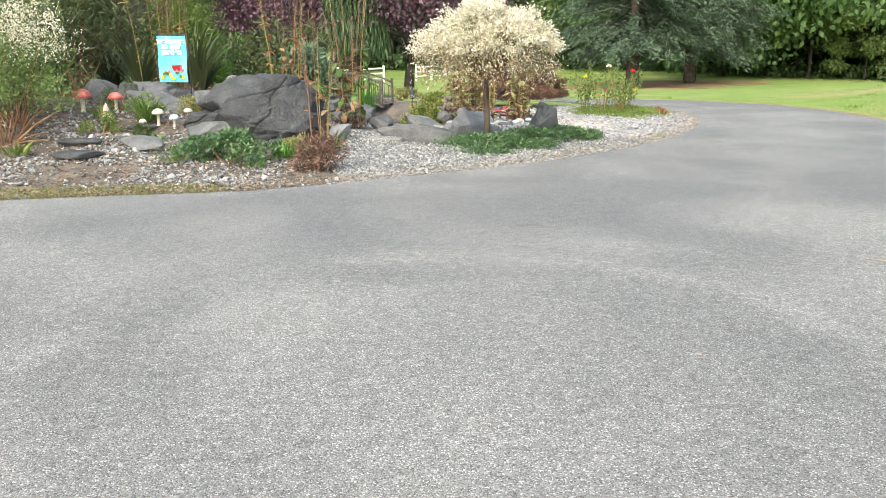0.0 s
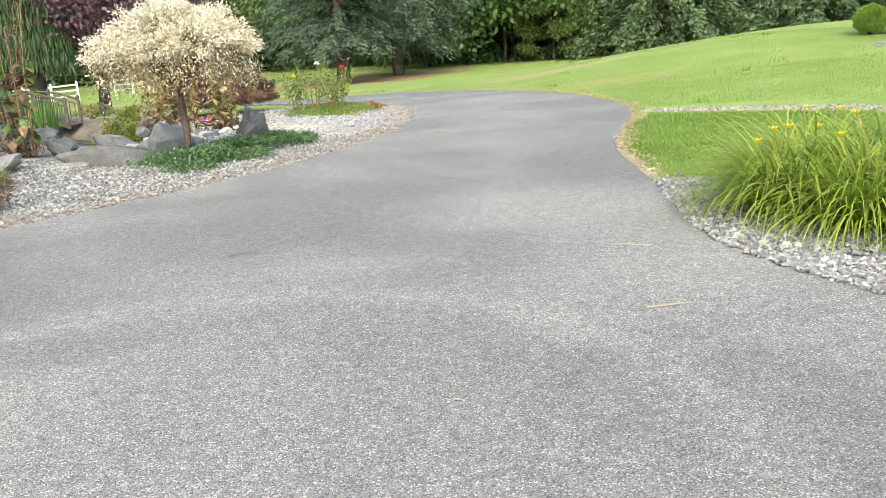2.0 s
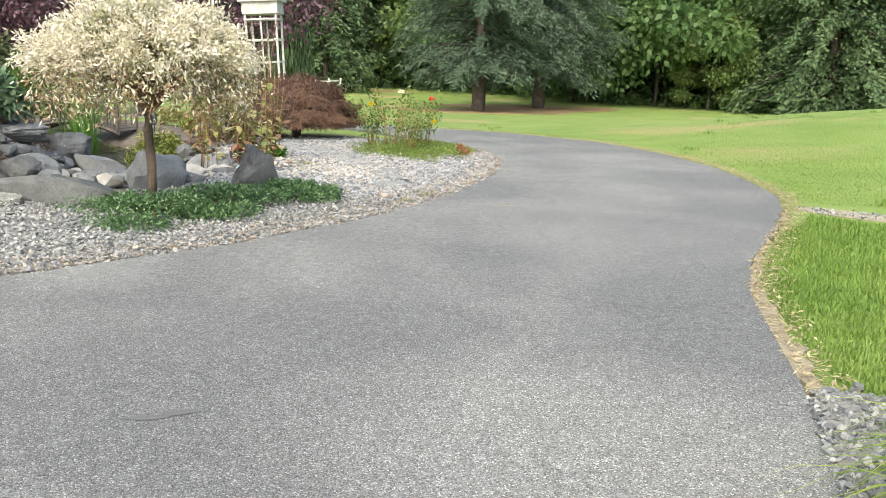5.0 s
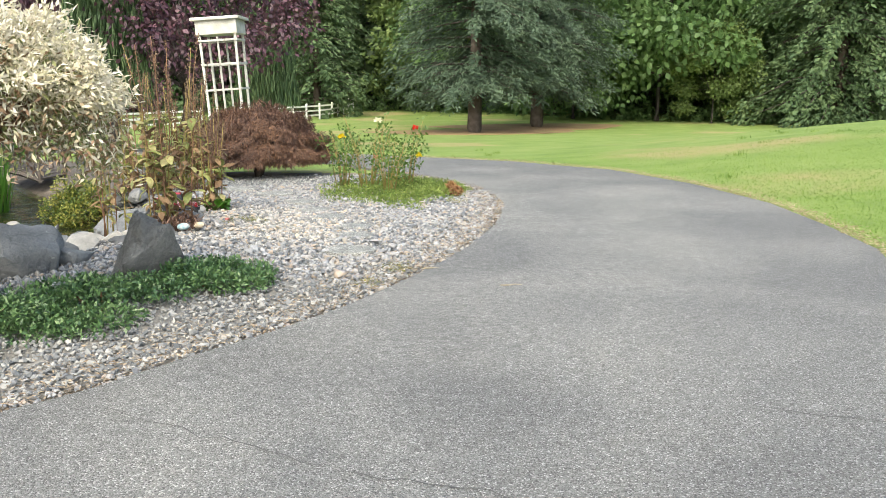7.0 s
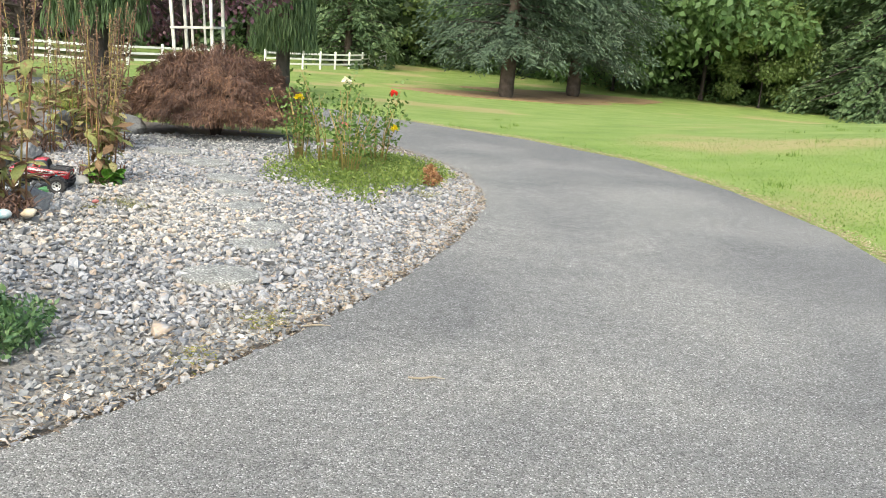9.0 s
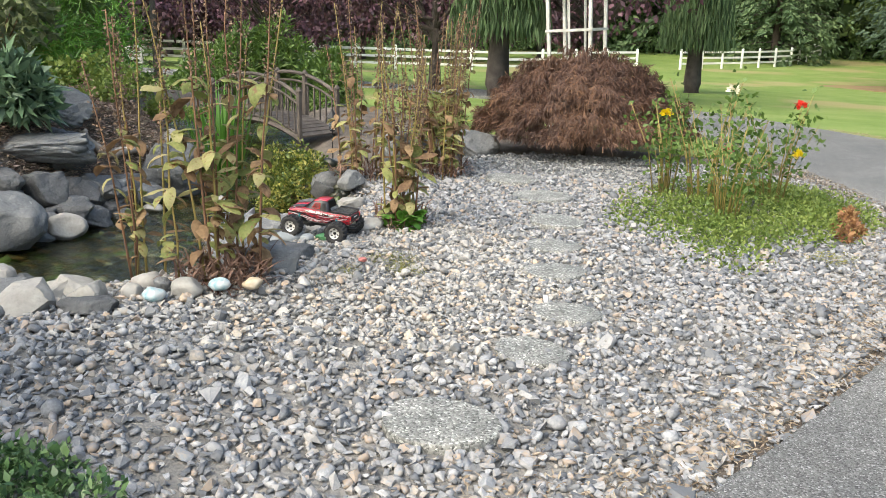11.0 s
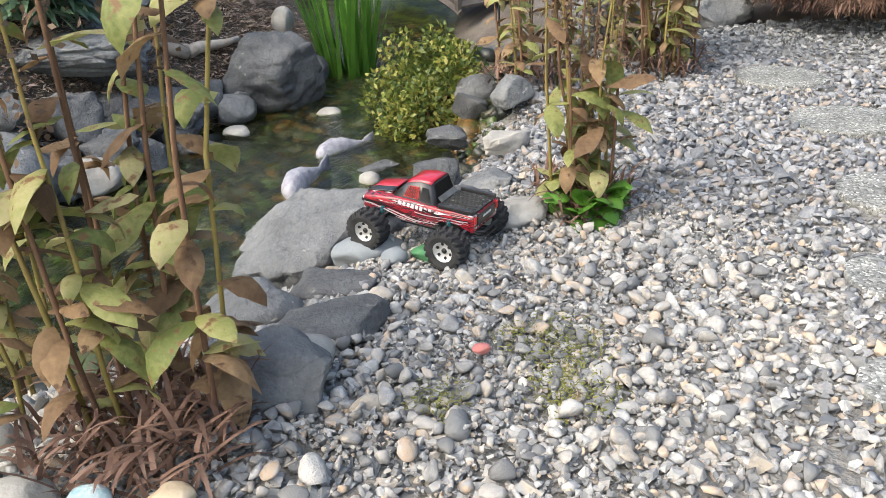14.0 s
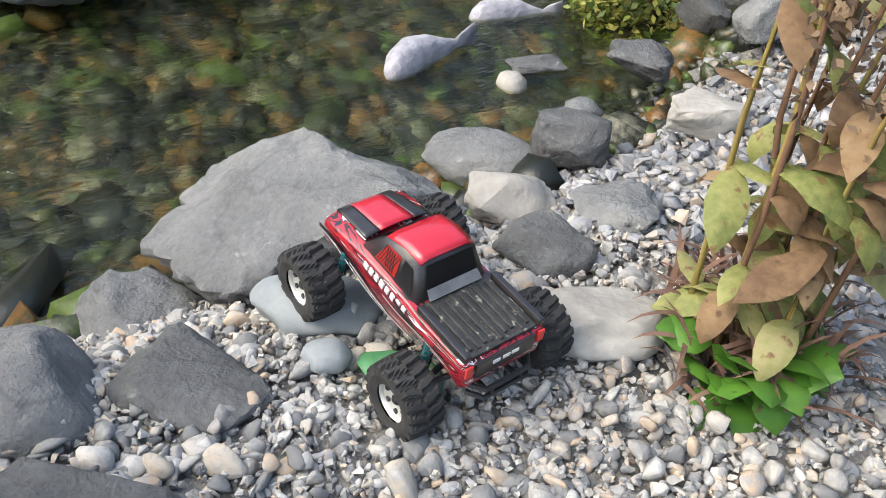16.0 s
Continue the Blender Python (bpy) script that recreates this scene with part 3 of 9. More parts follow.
def bm_boulder(seed, sx, sy, sz):
    """A big block of split basalt: flat broken faces, chipped edges, clefts and an overhang at one end."""
    rnd = random.Random(seed)
    bm = bmesh.new()
    off = Vector((rnd.uniform(-50, 50), rnd.uniform(-50, 50), rnd.uniform(-50, 50)))
    outline = [(-1.0, -0.18), (-0.92, 0.16), (-0.32, 0.86), (0.12, 1.0), (0.58, 0.9), (0.84, 0.5), (1.0, -0.35), (0.7, -0.95), (-0.2, -1.0), (-0.72, -0.6)]
    for x, z in outline:
        bm.verts.new((x, -0.35 + 0.3 * abs(x) ** 3 + rnd.uniform(-0.1, 0.1), z))
        bm.verts.new((x * 0.7, 0.8 + rnd.uniform(-0.1, 0.15), z * 0.85))
    for x, z in ((-0.5, 0.1), (-0.15, 0.35), (0.3, 0.3), (0.6, -0.1), (0.1, -0.5), (-0.35, -0.35)):
        bm.verts.new((x, -0.95 + rnd.uniform(-0.08, 0.12), z))
    bmesh.ops.convex_hull(bm, input=bm.verts[:])
    bmesh.ops.delete(bm, geom=[v for v in bm.verts if not v.link_faces], context="VERTS")
    bmesh.ops.triangulate(bm, faces=bm.faces[:])
    for _ in range(5):
        bmesh.ops.subdivide_edges(bm, edges=bm.edges[:], cuts=1, use_grid_fill=True)
    chips = []
    for _ in range(15):
        nrm = Vector((rnd.gauss(0, 1), rnd.gauss(-0.4, 0.8), rnd.gauss(0.1, 0.8))).normalized()
        far = max(v.co.dot(nrm) for v in bm.verts)
        chips.append((nrm, far * rnd.uniform(0.8, 0.94)))
    for v in bm.verts:
        for nrm, d in chips:
            k = v.co.dot(nrm) - d
            if k > 0:
                v.co -= nrm * k * 0.94
    for v in bm.verts:
        p = v.co.copy()
        q = p + 0.12 * Vector((noise.noise(p * 2 + off), noise.noise(p * 2 - off), noise.noise(p * 2 + off * 2)))
        n = noise.noise(p * 3 + off) * 0.02 + noise.noise(p * 9 + off) * 0.016 + noise.noise(p * 24 + off) * 0.010
        step = q.dot(Vector((0.55, 0.3, 0.78))) * 3.1
        n += 0.11 * (step - math.floor(step) - 0.5) * (0.5 + noise.noise(p * 1.3 - off))
        step = q.dot(Vector((-0.75, 0.2, 0.5))) * 2.3 + 0.4
        n += 0.09 * (step - math.floor(step) - 0.5) * (0.5 + noise.noise(p * 1.1 + off))
        for a, b, c, e in ((0.9, 0.1, -0.42, 0.02), (-0.5, 0.2, 0.84, 0.26)):
            n -= 0.05 * max(0.0, 1 - abs(q.x * a + q.y * b + q.z * c - e) / 0.02)
        # overhang under the upper lip at one end
        gap = max(0.0, 1 - abs(q.z - 0.2 - 0.18 * (q.x + 0.8)) / 0.13) * ss(-0.42, -0.62, q.x)
        p *= 1 + n - 0.3 * float(gap)
        v.co = Vector((p.x * sx, p.y * sy, p.z * sz))
    for f in bm.faces:
        f.smooth = True
    for e in bm.edges:
        if e.calc_face_angle(0) > 0.3:
            e.smooth = False
    return bm


def leaf_arrays(P, D, N, L, W):
    """Folded four-point leaves: base P, direction D, normal N, length L, width W."""
    P, D, N = (np.asarray(a, float) for a in (P, D, N))
    L, W = np.broadcast_to(L, len(P))[:, None], np.broadcast_to(W, len(P))[:, None]
    D = D / (np.linalg.norm(D, axis=1, keepdims=True) + 1e-9)
    S = np.cross(D, N)
    S /= np.linalg.norm(S, axis=1, keepdims=True) + 1e-9
    U = np.cross(S, D)
    mid = P + D * L * 0.45
    V = np.stack([P, mid + S * W / 2 + U * W * 0.12, P + D * L - U * L * 0.08, mid - S * W / 2 + U * W * 0.12], 1).reshape(-1, 3)
    i = np.arange(len(P))[:, None] * 4
    return V, np.concatenate([i, i + 1, i + 2, i + 3], 1)


def rand_dirs(n, zlo=-1.0, zhi=1.0, rng=None):
    rng = rng or RNG
    z = rng.uniform(zlo, zhi, n)
    a = rng.uniform(0, 2 * np.pi, n)
    r = np.sqrt(np.maximum(0, 1 - z * z))
    return np.stack([r * np.cos(a), r * np.sin(a), z], 1)


def leaves(name, P, L, W, material, out=None, spread=0.8, parent=None, label="", rng=None):
    rng = rng or RNG
    n = len(P)
    D = rand_dirs(n, rng=rng) * spread
    if out is not None:
        D = D + out
    N = rand_dirs(n, 0.2, 1, rng)
    V, F = leaf_arrays(P, D, N, L * rng.uniform(0.65, 1.3, n), W * rng.uniform(0.7, 1.2, n))
    return under(raw(name, V, F, material), parent, label)


def blade_arrays(P, az, L, lean, W, segs=5, droop=1.0):
    """Arching strips: base P, azimuth az, length L, first lean from upright, width W."""
    n = len(P)
    az, L, lean, W, droop = (np.broadcast_to(np.asarray(a, float), n) for a in (az, L, lean, W, droop))
    H = np.stack([np.cos(az), np.sin(az), np.zeros(n)], 1)
    S = np.stack([-np.sin(az), np.cos(az), np.zeros(n)], 1)
    p, ang = np.asarray(P, float).copy(), lean.copy()
    cols = []
    for k in range(segs + 1):
        t = k / segs
        w = (W * (1 - t ** 2.2) * 0.5 + 0.0004)[:, None]
        cols += [p - S * w, p + S * w]
        p = p + (H * np.sin(ang)[:, None] + np.array([0, 0, 1]) * np.cos(ang)[:, None]) * (L / segs)[:, None]
        ang = ang + droop / segs * (0.4 + 1.2 * t)
    V = np.stack(cols, 1)
    base = np.arange(n)[:, None] * (2 * segs + 2)
    F = np.concatenate([np.stack([base[:, 0] + 2 * k, base[:, 0] + 2 * k + 1, base[:, 0] + 2 * k + 3, base[:, 0] + 2 * k + 2], 1) for k in range(segs)])
    return V.reshape(-1, 3), F


def inside(poly, X, Y):
    poly = np.asarray(poly, float)
    X, Y = np.asarray(X, float), np.asarray(Y, float)
    c = np.zeros(X.shape, bool)
    x0, y0 = poly[-1]
    for x1, y1 in poly:
        hit = ((y1 > Y) != (y0 > Y)) & (X < (x0 - x1) * (Y - y1) / (y0 - y1 + 1e-12) + x1)
        c ^= hit
        x0, y0 = x1, y1
    return c


def smooth_loop(pts, n=3):
    """Corner cutting of a closed outline."""
    p = np.asarray(pts, float)
    for _ in range(n):
        q = np.roll(p, -1, 0)
        p = np.stack([0.75 * p + 0.25 * q, 0.25 * p + 0.75 * q], 1).reshape(-1, 2)
    return p


def line_dist(pts, X, Y, half):
    """Distance outside a band of changing half-width round a line."""
    best = np.full(np.shape(X), 1e9)
    for (x0, y0), (x1, y1), h0, h1 in zip(pts, pts[1:], half, half[1:]):
        dx, dy = x1 - x0, y1 - y0
        t = np.clip(((X - x0) * dx + (Y - y0) * dy) / (dx * dx + dy * dy), 0, 1)
        best = np.minimum(best, np.hypot(X - x0 - t * dx, Y - y0 - t * dy) - (h0 + (h1 - h0) * t))
    return best


# ---------------------------------------------------------------- ground, road, stream
ROAD_IN = [(-9, 6.6), (-6, 7.3), (-3.84, 7.88), (-2.9, 8.1), (-1.9, 8.3), (-0.91, 8.83), (0.23, 9.62), (1.0, 10.2), (1.5, 10.58), (1.86, 10.97), (2.31, 11.41), (2.77, 11.95), (3.3, 12.74), (3.69, 13.44), (4.0, 14.1), (4.39, 15.07), (4.65, 15.9), (4.86, 16.7), (4.95, 17.6), (4.93, 18.8), (4.75, 19.8), (4.4, 20.8), (3.9, 21.9), (3.3, 23.4), (2.3, 26.2), (0.5, 29.6), (-2.6, 33), (-8, 36.2), (-16, 37.6), (-40, 38.5)]
ROAD_OUT = [(-40, 42.5), (-16, 41.6), (-6, 39.4), (0, 35.4), (3.4, 30.8), (5.5, 26.2), (6.9, 23.4), (7.8, 21.3), (8.1, 18.6), (8.05, 16.2), (7.72, 14.44), (7.4, 13.2), (6.9, 12.2), (6.1, 11.0), (5.4, 10.0), (4.9, 9.05), (4.6, 8.2), (4.35, 7.5), (4.05, 6.7), (3.6, 5.6), (3.52, 4.9), (3.6, 4.1), (3.75, 3.3), (4.1, 2.4), (4.8, 1.2), (6.5, -1), (9, -4), (11, -12), (-12, -12)]
ROAD = np.array(ROAD_IN + ROAD_OUT)
STREAM = [(-1.7, 13.8), (-1.0, 14.6), (-0.7, 15.5), (-0.72, 16.4), (-0.82, 17.1), (-0.92, 17.7), (-0.98, 18.2), (-1.35, 18.9), (-2.05, 19.7), (-2.9, 20.8), (-4.4, 22.6)]
STREAM_H = [0.4, 0.62, 0.82, 0.84, 0.86, 0.78, 0.55, 0.42, 0.45, 0.6, 0.9]
WATER_Z = -0.45


def height(X, Y):
    X, Y = np.asarray(X, float), np.asarray(Y, float)
    z = np.interp(Y, [13, 17, 24, 40, 60, 80, 110], [0, -0.08, -0.27, -1.2, -2.0, -2.1, -1.6])
    z = z + 0.62 * ss(6.5, 19, X) * np.where(Y < 20, 1, np.exp(-(((Y - 20) / 12) ** 2)))
    z = z + 0.95 * np.exp(-(((X - 26) / 9.5) ** 2) - ((Y - 32) / 11) ** 2)
    z = z + 0.25 * np.exp(-(((X - 15) / 4) ** 2) - ((Y - 21) / 4) ** 2)
    z = z + 0.55 * ss(0.3, -4.2, X) * ss(8.2, 13.5, Y) * (1 - ss(20, 27, Y))
    z = z + 0.2 * np.exp(-(((X + 2.7) / 1.0) ** 2) - ((Y - 16.8) / 1.7) ** 2)
    z = z + 0.10 * np.exp(-(((X - 1.4) / 0.9) ** 2) - ((Y - 13.8) / 1.6) ** 2)
    d = line_dist(STREAM, X, Y, STREAM_H)
    # the pebble shelf and the far bank fall gently to the water
    wide = 0.28 + 0.72 * ss(13.8, 14.6, Y) * (1 - ss(17.6, 18.4, Y) * ss(-0.9, -0.2, X))
    k = 1 - np.clip((d + 0.25) / (wide + 0.25), 0, 1) ** 2 * (3 - 2 * np.clip((d + 0.25) / (wide + 0.25), 0, 1))
    z = z * (1 - k) + (-0.62 + 0.05 * np.maximum(0, np.clip(Y, 0, 22) - 17.6)) * k
    far = np.hypot(X - 4, Y - 20)
    return z + 1.5 * ss(90, 300, far)


def hz(x, y):
    return float(height(np.array([x]), np.array([y]))[0])


def axis(lo, hi, fine_lo, fine_hi, step):
    a = list(np.arange(fine_lo, fine_hi, step))
    for sgn, start, end in ((1, fine_hi, hi), (-1, fine_lo, lo)):
        p, s = start, step
        while (end - p) * sgn > 0:
            a.append(p)
            p += sgn * s
            s *= 1.12
        a.append(end)
    return np.array(sorted(set(a)))


def sheet(name, xs, ys, keep, material, dz=0.0, bumps=0.0):
    """A ground sheet on a grid, kept where keep(x, y) of a face's centre is true."""
    X, Y = np.meshgrid(xs, ys)
    Z = height(X, Y) + (dz(X, Y) if callable(dz) else dz)
    if bumps:
        Z = Z + bumps * np.sin(X * 7.3 + 2 * np.sin(Y * 3.1)) * np.sin(Y * 6.1 + 1.7 * np.sin(X * 4.3))
    V = np.stack([X, Y, Z], -1).reshape(-1, 3)
    nx = len(xs)
    i, j = np.meshgrid(np.arange(nx - 1), np.arange(len(ys) - 1))
    a = (j * nx + i).ravel()
    F = np.stack([a, a + 1, a + nx + 1, a + nx], 1)
    C = V[F].mean(1)
    F = F[keep(C[:, 0], C[:, 1])]
    used = np.unique(F)
    remap = np.zeros(len(V), int)
    remap[used] = np.arange(len(used))
    return raw(name, V[used], remap[F], material)


def plate(name, loop, material, dz, depth=0.06, cell=0.5, lift=None):
    """A flat-edged slab of a smooth outline that follows the ground: a grid clipped to the outline."""
    loop = np.asarray(loop, float)
    bm = bmesh.new()
    vs = [bm.verts.new((x, y, 0)) for x, y in loop]
    es = [bm.edges.new((vs[i], vs[(i + 1) % len(vs)])) for i in range(len(vs))]
    bmesh.ops.triangle_fill(bm, use_beauty=True, edges=es)
    x0, y0, x1, y1 = *loop.min(0), *loop.max(0)
    for axis_no, lo, hi in ((0, x0, x1), (1, y0, y1)):
        p = lo + cell
        while p < hi:
            co, no = [0, 0, 0], [0, 0, 0]
            co[axis_no], no[axis_no] = p, 1
            bmesh.ops.bisect_plane(bm, geom=bm.verts[:] + bm.edges[:] + bm.faces[:], plane_co=co, plane_no=no)
            p += cell
    P = np.array([v.co for v in bm.verts])
    Z = height(P[:, 0], P[:, 1]) + dz
    if lift is not None:
        Z = Z + lift(P[:, 0], P[:, 1])
    for v, z in zip(bm.verts, Z):
        v.co.z = z
    for f in bm.faces:
        if f.normal.z < 0:
            f.normal_flip()
    edge = [e for e in bm.edges if e.is_boundary]
    r = bmesh.ops.extrude_edge_only(bm, edges=edge)
    for v in r["geom"]:
        if isinstance(v, bmesh.types.BMVert):
            v.co.z -= depth
    bmesh.ops.recalc_face_normals(bm, faces=bm.faces)
    me = bpy.data.meshes.new(name)
    bm.to_mesh(me)
    bm.free()
    me.materials.append(material)
    return new(name, me)


def ragged(loop, amp, seed=4):
    """An outline made uneven by chance."""
    rng = np.random.default_rng(seed)
    p = np.asarray(loop, float)
    p = np.stack([p, (p + np.roll(p, -1, 0)) / 2], 1).reshape(-1, 2)
    return p + rng.normal(0, amp * 0.5, p.shape)


GARDEN = smooth_loop([(-9, 6.2), (-5, 7.2), (-3.84, 7.5), (-1.9, 7.9), (-0.7, 8.4), (0.5, 9.3), (1.75, 10.2), (2.6, 11.1), (3.1, 11.7), (3.7, 12.6), (4.0, 13.2), (4.35, 14.0), (4.75, 15.0), (5.2, 16.7), (5.3, 17.7), (5.25, 18.9), (5.05, 20.0), (4.6, 20.9), (3.6, 21.9), (2.2, 22.2), (0.5, 22.6), (-2, 24), (-5, 25), (-9, 24)], 2)
xs = axis(-420, 420, -5.0, 9.0, 0.16)
ys = axis(-60, 620, 7.0, 24.0, 0.16)
ground = sheet("ground", xs, ys, lambda x, y: np.ones(len(x), bool), LAWN, dz=lambda x, y: -0.03 - 0.16 * (inside(GARDEN, x, y) | inside(ROAD, x, y)))
tagged(ground, "mown green lawn sloping gently towards the woods", "lawn", kind="structure")

road = plate("road", ROAD, ASPHALT, 0.0, 0.08, cell=1.2)
tagged(road, "worn grey asphalt driveway with fine pale grit", "driveway", kind="structure")

# garden island: mulch under the plants, gravel in the open
GRAVEL = smooth_loop([(-1.0, 8.95), (0.22, 9.74), (1.45, 10.66), (2.27, 11.48), (2.72, 12.03), (3.26, 12.82), (3.64, 13.5), (3.96, 14.18), (4.34, 15.12), (4.8, 16.75), (4.9, 17.65), (4.87, 18.8), (4.68, 19.75), (4.2, 20.6), (3.2, 21.2), (2.0, 21.2), (0.9, 20.9), (0.3, 19.6), (-0.2, 18.6), (0.0, 17.7), (0.25, 17.1), (0.4, 16.5), (0.5, 16.0), (0.45, 15.2), (0.3, 14.6), (-0.1, 14.1), (-0.7, 13.6), (-1.6, 12.8), (-1.5, 11.2), (-1.3, 9.8)], 2)
gx = np.concatenate([np.arange(-9, -3.2, 0.16), np.arange(-3.2, 1.4, 0.045), np.arange(1.4, 5.5, 0.12)])
gy = np.concatenate([np.arange(6, 13, 0.14), np.arange(13, 21.2, 0.045), np.arange(21.2, 25.3, 0.16)])
fx, fy = np.arange(-5.6, 1.4, 0.045), np.arange(12.6, 23.6, 0.045)
in_stream = lambda x, y: line_dist(STREAM, x, y, STREAM_H) < 0.12
garden = sheet("garden_soil", gx, gy, lambda x, y: inside(GARDEN, x, y) & ~in_stream(x, y), MULCH, dz=-0.03, bumps=0.008)
tagged(garden, "brown bark mulch and soil of the garden bed", "garden bed", kind="structure")
gravel = plate("gravel_bed", GRAVEL, GRAVELBED, -0.012, 0.05, cell=0.18)
tagged(gravel, "grey pebble gravel path beside the stream", "gravel", kind="structure")
bed = sheet("stream_bed", fx, fy, lambda x, y: line_dist(STREAM, x, y, STREAM_H) < 0.2, STREAMBED, dz=-0.03, bumps=0.02)
tagged(bed, "algae-green stony bed of the stream", "stream bed", kind="structure")
water = sheet("water", fx, fy, lambda x, y: line_dist(STREAM, x, y, STREAM_H) < 0.22, WATER)
WV = np.zeros(len(water.data.vertices) * 3, np.float32)
water.data.vertices.foreach_get("co", WV)
WV = WV.reshape(-1, 3)
WV[:, 2] = WATER_Z + 0.05 * np.maximum(0, np.minimum(WV[:, 1], 22) - 17.6)
water.data.vertices.foreach_set("co", WV.ravel())
water.visible_shadow = False
tagged(water, "clear shallow rippling stream water over green stones", "water", kind="structure")

# dry worn strip beside the asphalt
EDGE_L = ragged(smooth_loop([(4.85, 9.05), (4.55, 8.2), (4.3, 7.4), (4.42, 7.3), (4.52, 7.65), (4.7, 8.15), (4.88, 8.65), (5.06, 9.22), (5.46, 10.03), (6.08, 10.98), (6.98, 12.2), (6.9, 12.3), (6.0, 11.0), (5.4, 10.1)], 2), 0.05)
tagged(plate("dirt_verge", EDGE_L, DRYEDGE, -0.012, 0.04, cell=0.6), "dry trampled dirt along the lawn's edge", "verge", kind="structure")
LILYBED = smooth_loop([(4.35, 7.5), (4.05, 6.75), (3.58, 5.6), (3.5, 4.9), (3.58, 4.1), (3.73, 3.35), (4.1, 2.4), (5.2, 2.2), (6.6, 3.2), (7.0, 5.0), (6.6, 6.2), (5.6, 6.7), (4.9, 7.0)], 2)
tagged(plate("lily_bed_gravel", LILYBED, GRAVELBED, 0.012, 0.05, cell=0.5), "crushed grey gravel border beside the driveway", "gravel", kind="structure")
STRIP = smooth_loop([(7.35, 12.7), (7.15, 12.35), (8.2, 11.2), (8.9, 9.9), (9.2, 8.6), (9.6, 8.6), (9.35, 9.95), (8.6, 11.3), (7.9, 12.2)], 1)
tagged(plate("gravel_strip", STRIP, DRYEDGE, -0.022, 0.04, cell=0.6), "narrow grey gravel strip crossing the lawn", "gravel", kind="structure")


# ---------------------------------------------------------------- gravel stones
LILYBED_OUT = LILYBED + (LILYBED - LILYBED.mean(0)) / np.linalg.norm(LILYBED - LILYBED.mean(0), axis=1, keepdims=True) * 0.035


def stone_template(seed, angular):
    bm = bmesh.new()
    rnd = random.Random(seed)
    off = Vector((rnd.uniform(-9, 9), rnd.uniform(-9, 9), rnd.uniform(-9, 9)))
    if angular:
        for k in range(9):
            d = Vector((rnd.gauss(0, 1), rnd.gauss(0, 1), rnd.gauss(0, 1))).normalized()
            bm.verts.new(d * rnd.uniform(0.9, 1.05) / sum(abs(c) ** 3 for c in d) ** (1 / 3))
        bmesh.ops.convex_hull(bm, input=bm.verts[:])
        bmesh.ops.delete(bm, geom=[v for v in bm.verts if not v.link_faces], context="VERTS")
    else:
        bmesh.ops.create_cube(bm, size=1.2)
        bmesh.ops.subdivide_edges(bm, edges=bm.edges[:], cuts=1, use_grid_fill=True)
        for v in bm.verts:
            p = v.co.normalized().lerp(v.co, 0.25)
            v.co = p * (1 + 0.35 * noise.noise(p * 1.4 + off))
    bmesh.ops.triangulate(bm, faces=bm.faces)
    bm.verts.index_update()
    V = np.array([v.co for v in bm.verts])
    F = np.array([[v.index for v in f.verts] for f in bm.faces])
    bm.free()
    return V, F


ROUND = [stone_template(s, False) for s in range(8)]
ANGULAR = [stone_template(s + 50, True) for s in range(14)]


def worn_template(seed):
    """A broken pebble with its edges rounded off."""
    bm = bmesh.new()
    rnd = random.Random(seed)
    for k in range(11):
        d = Vector((rnd.gauss(0, 1), rnd.gauss(0, 1), rnd.gauss(0, 1))).normalized()
        bm.verts.new(d * rnd.uniform(0.95, 1.1) / sum(abs(c) ** 2.6 for c in d) ** (1 / 2.6))
    bmesh.ops.convex_hull(bm, input=bm.verts[:])
    bmesh.ops.delete(bm, geom=[v for v in bm.verts if not v.link_faces], context="VERTS")
    bmesh.ops.subdivide_edges(bm, edges=bm.edges[:], cuts=1, use_grid_fill=True)
    bmesh.ops.smooth_vert(bm, verts=bm.verts[:], factor=0.55, use_axis_x=True, use_axis_y=True, use_axis_z=True)
    bmesh.ops.triangulate(bm, faces=bm.faces)
    bm.verts.index_update()
    V = np.array([v.co for v in bm.verts]) * 1.15
    F = np.array([[v.index for v in f.verts] for f in bm.faces])
    bm.free()
    return V, F


WORN = [worn_template(s + 90) for s in range(10)]


def rot_mats(n, rng):
    a, b, c = rng.uniform(0, 2 * np.pi, n), rng.normal(0, 0.35, n), rng.normal(0, 0.35, n)
    ca, sa, cb, sb, cc, sc = np.cos(a), np.sin(a), np.cos(b), np.sin(b), np.cos(c), np.sin(c)
    z, o = np.zeros(n), np.ones(n)
    A = np.stack([ca, -sa, z, sa, ca, z, z, z, o], 1).reshape(-1, 3, 3)
    B = np.stack([cb, z, sb, z, o, z, -sb, z, cb], 1).reshape(-1, 3, 3)
    C = np.stack([o, z, z, z, cc, -sc, z, sc, cc], 1).reshape(-1, 3, 3)
    return A @ B @ C


def stones(name, P, R, material, templates, squash=0.6, rng=None, smooth=False):
    """Many loose stones joined into one mesh: places P, radii R."""
    rng = rng or RNG
    VV, FF, at = [], [], 0
    pick = rng.integers(0, len(templates), len(P))
    for k, (V, F) in enumerate(templates):
        m = pick == k
        n = int(m.sum())
        if not n:
            continue
        S = np.stack([rng.uniform(0.8, 1.35, n), rng.uniform(0.65, 1.0, n), rng.uniform(0.5, 0.85, n) * squash / 0.6], 1)
        W = np.einsum("nij,nvj->nvi", rot_mats(n, rng), V[None] * S[:, None]) * R[m][:, None, None] + P[m][:, None]
        FF.append((F[None] + (np.arange(n) * len(V))[:, None, None] + at).reshape(-1, 3))
        VV.append(W.reshape(-1, 3))
        at += n * len(V)
    return raw(name, np.concatenate(VV), np.concatenate(FF), material, smooth)


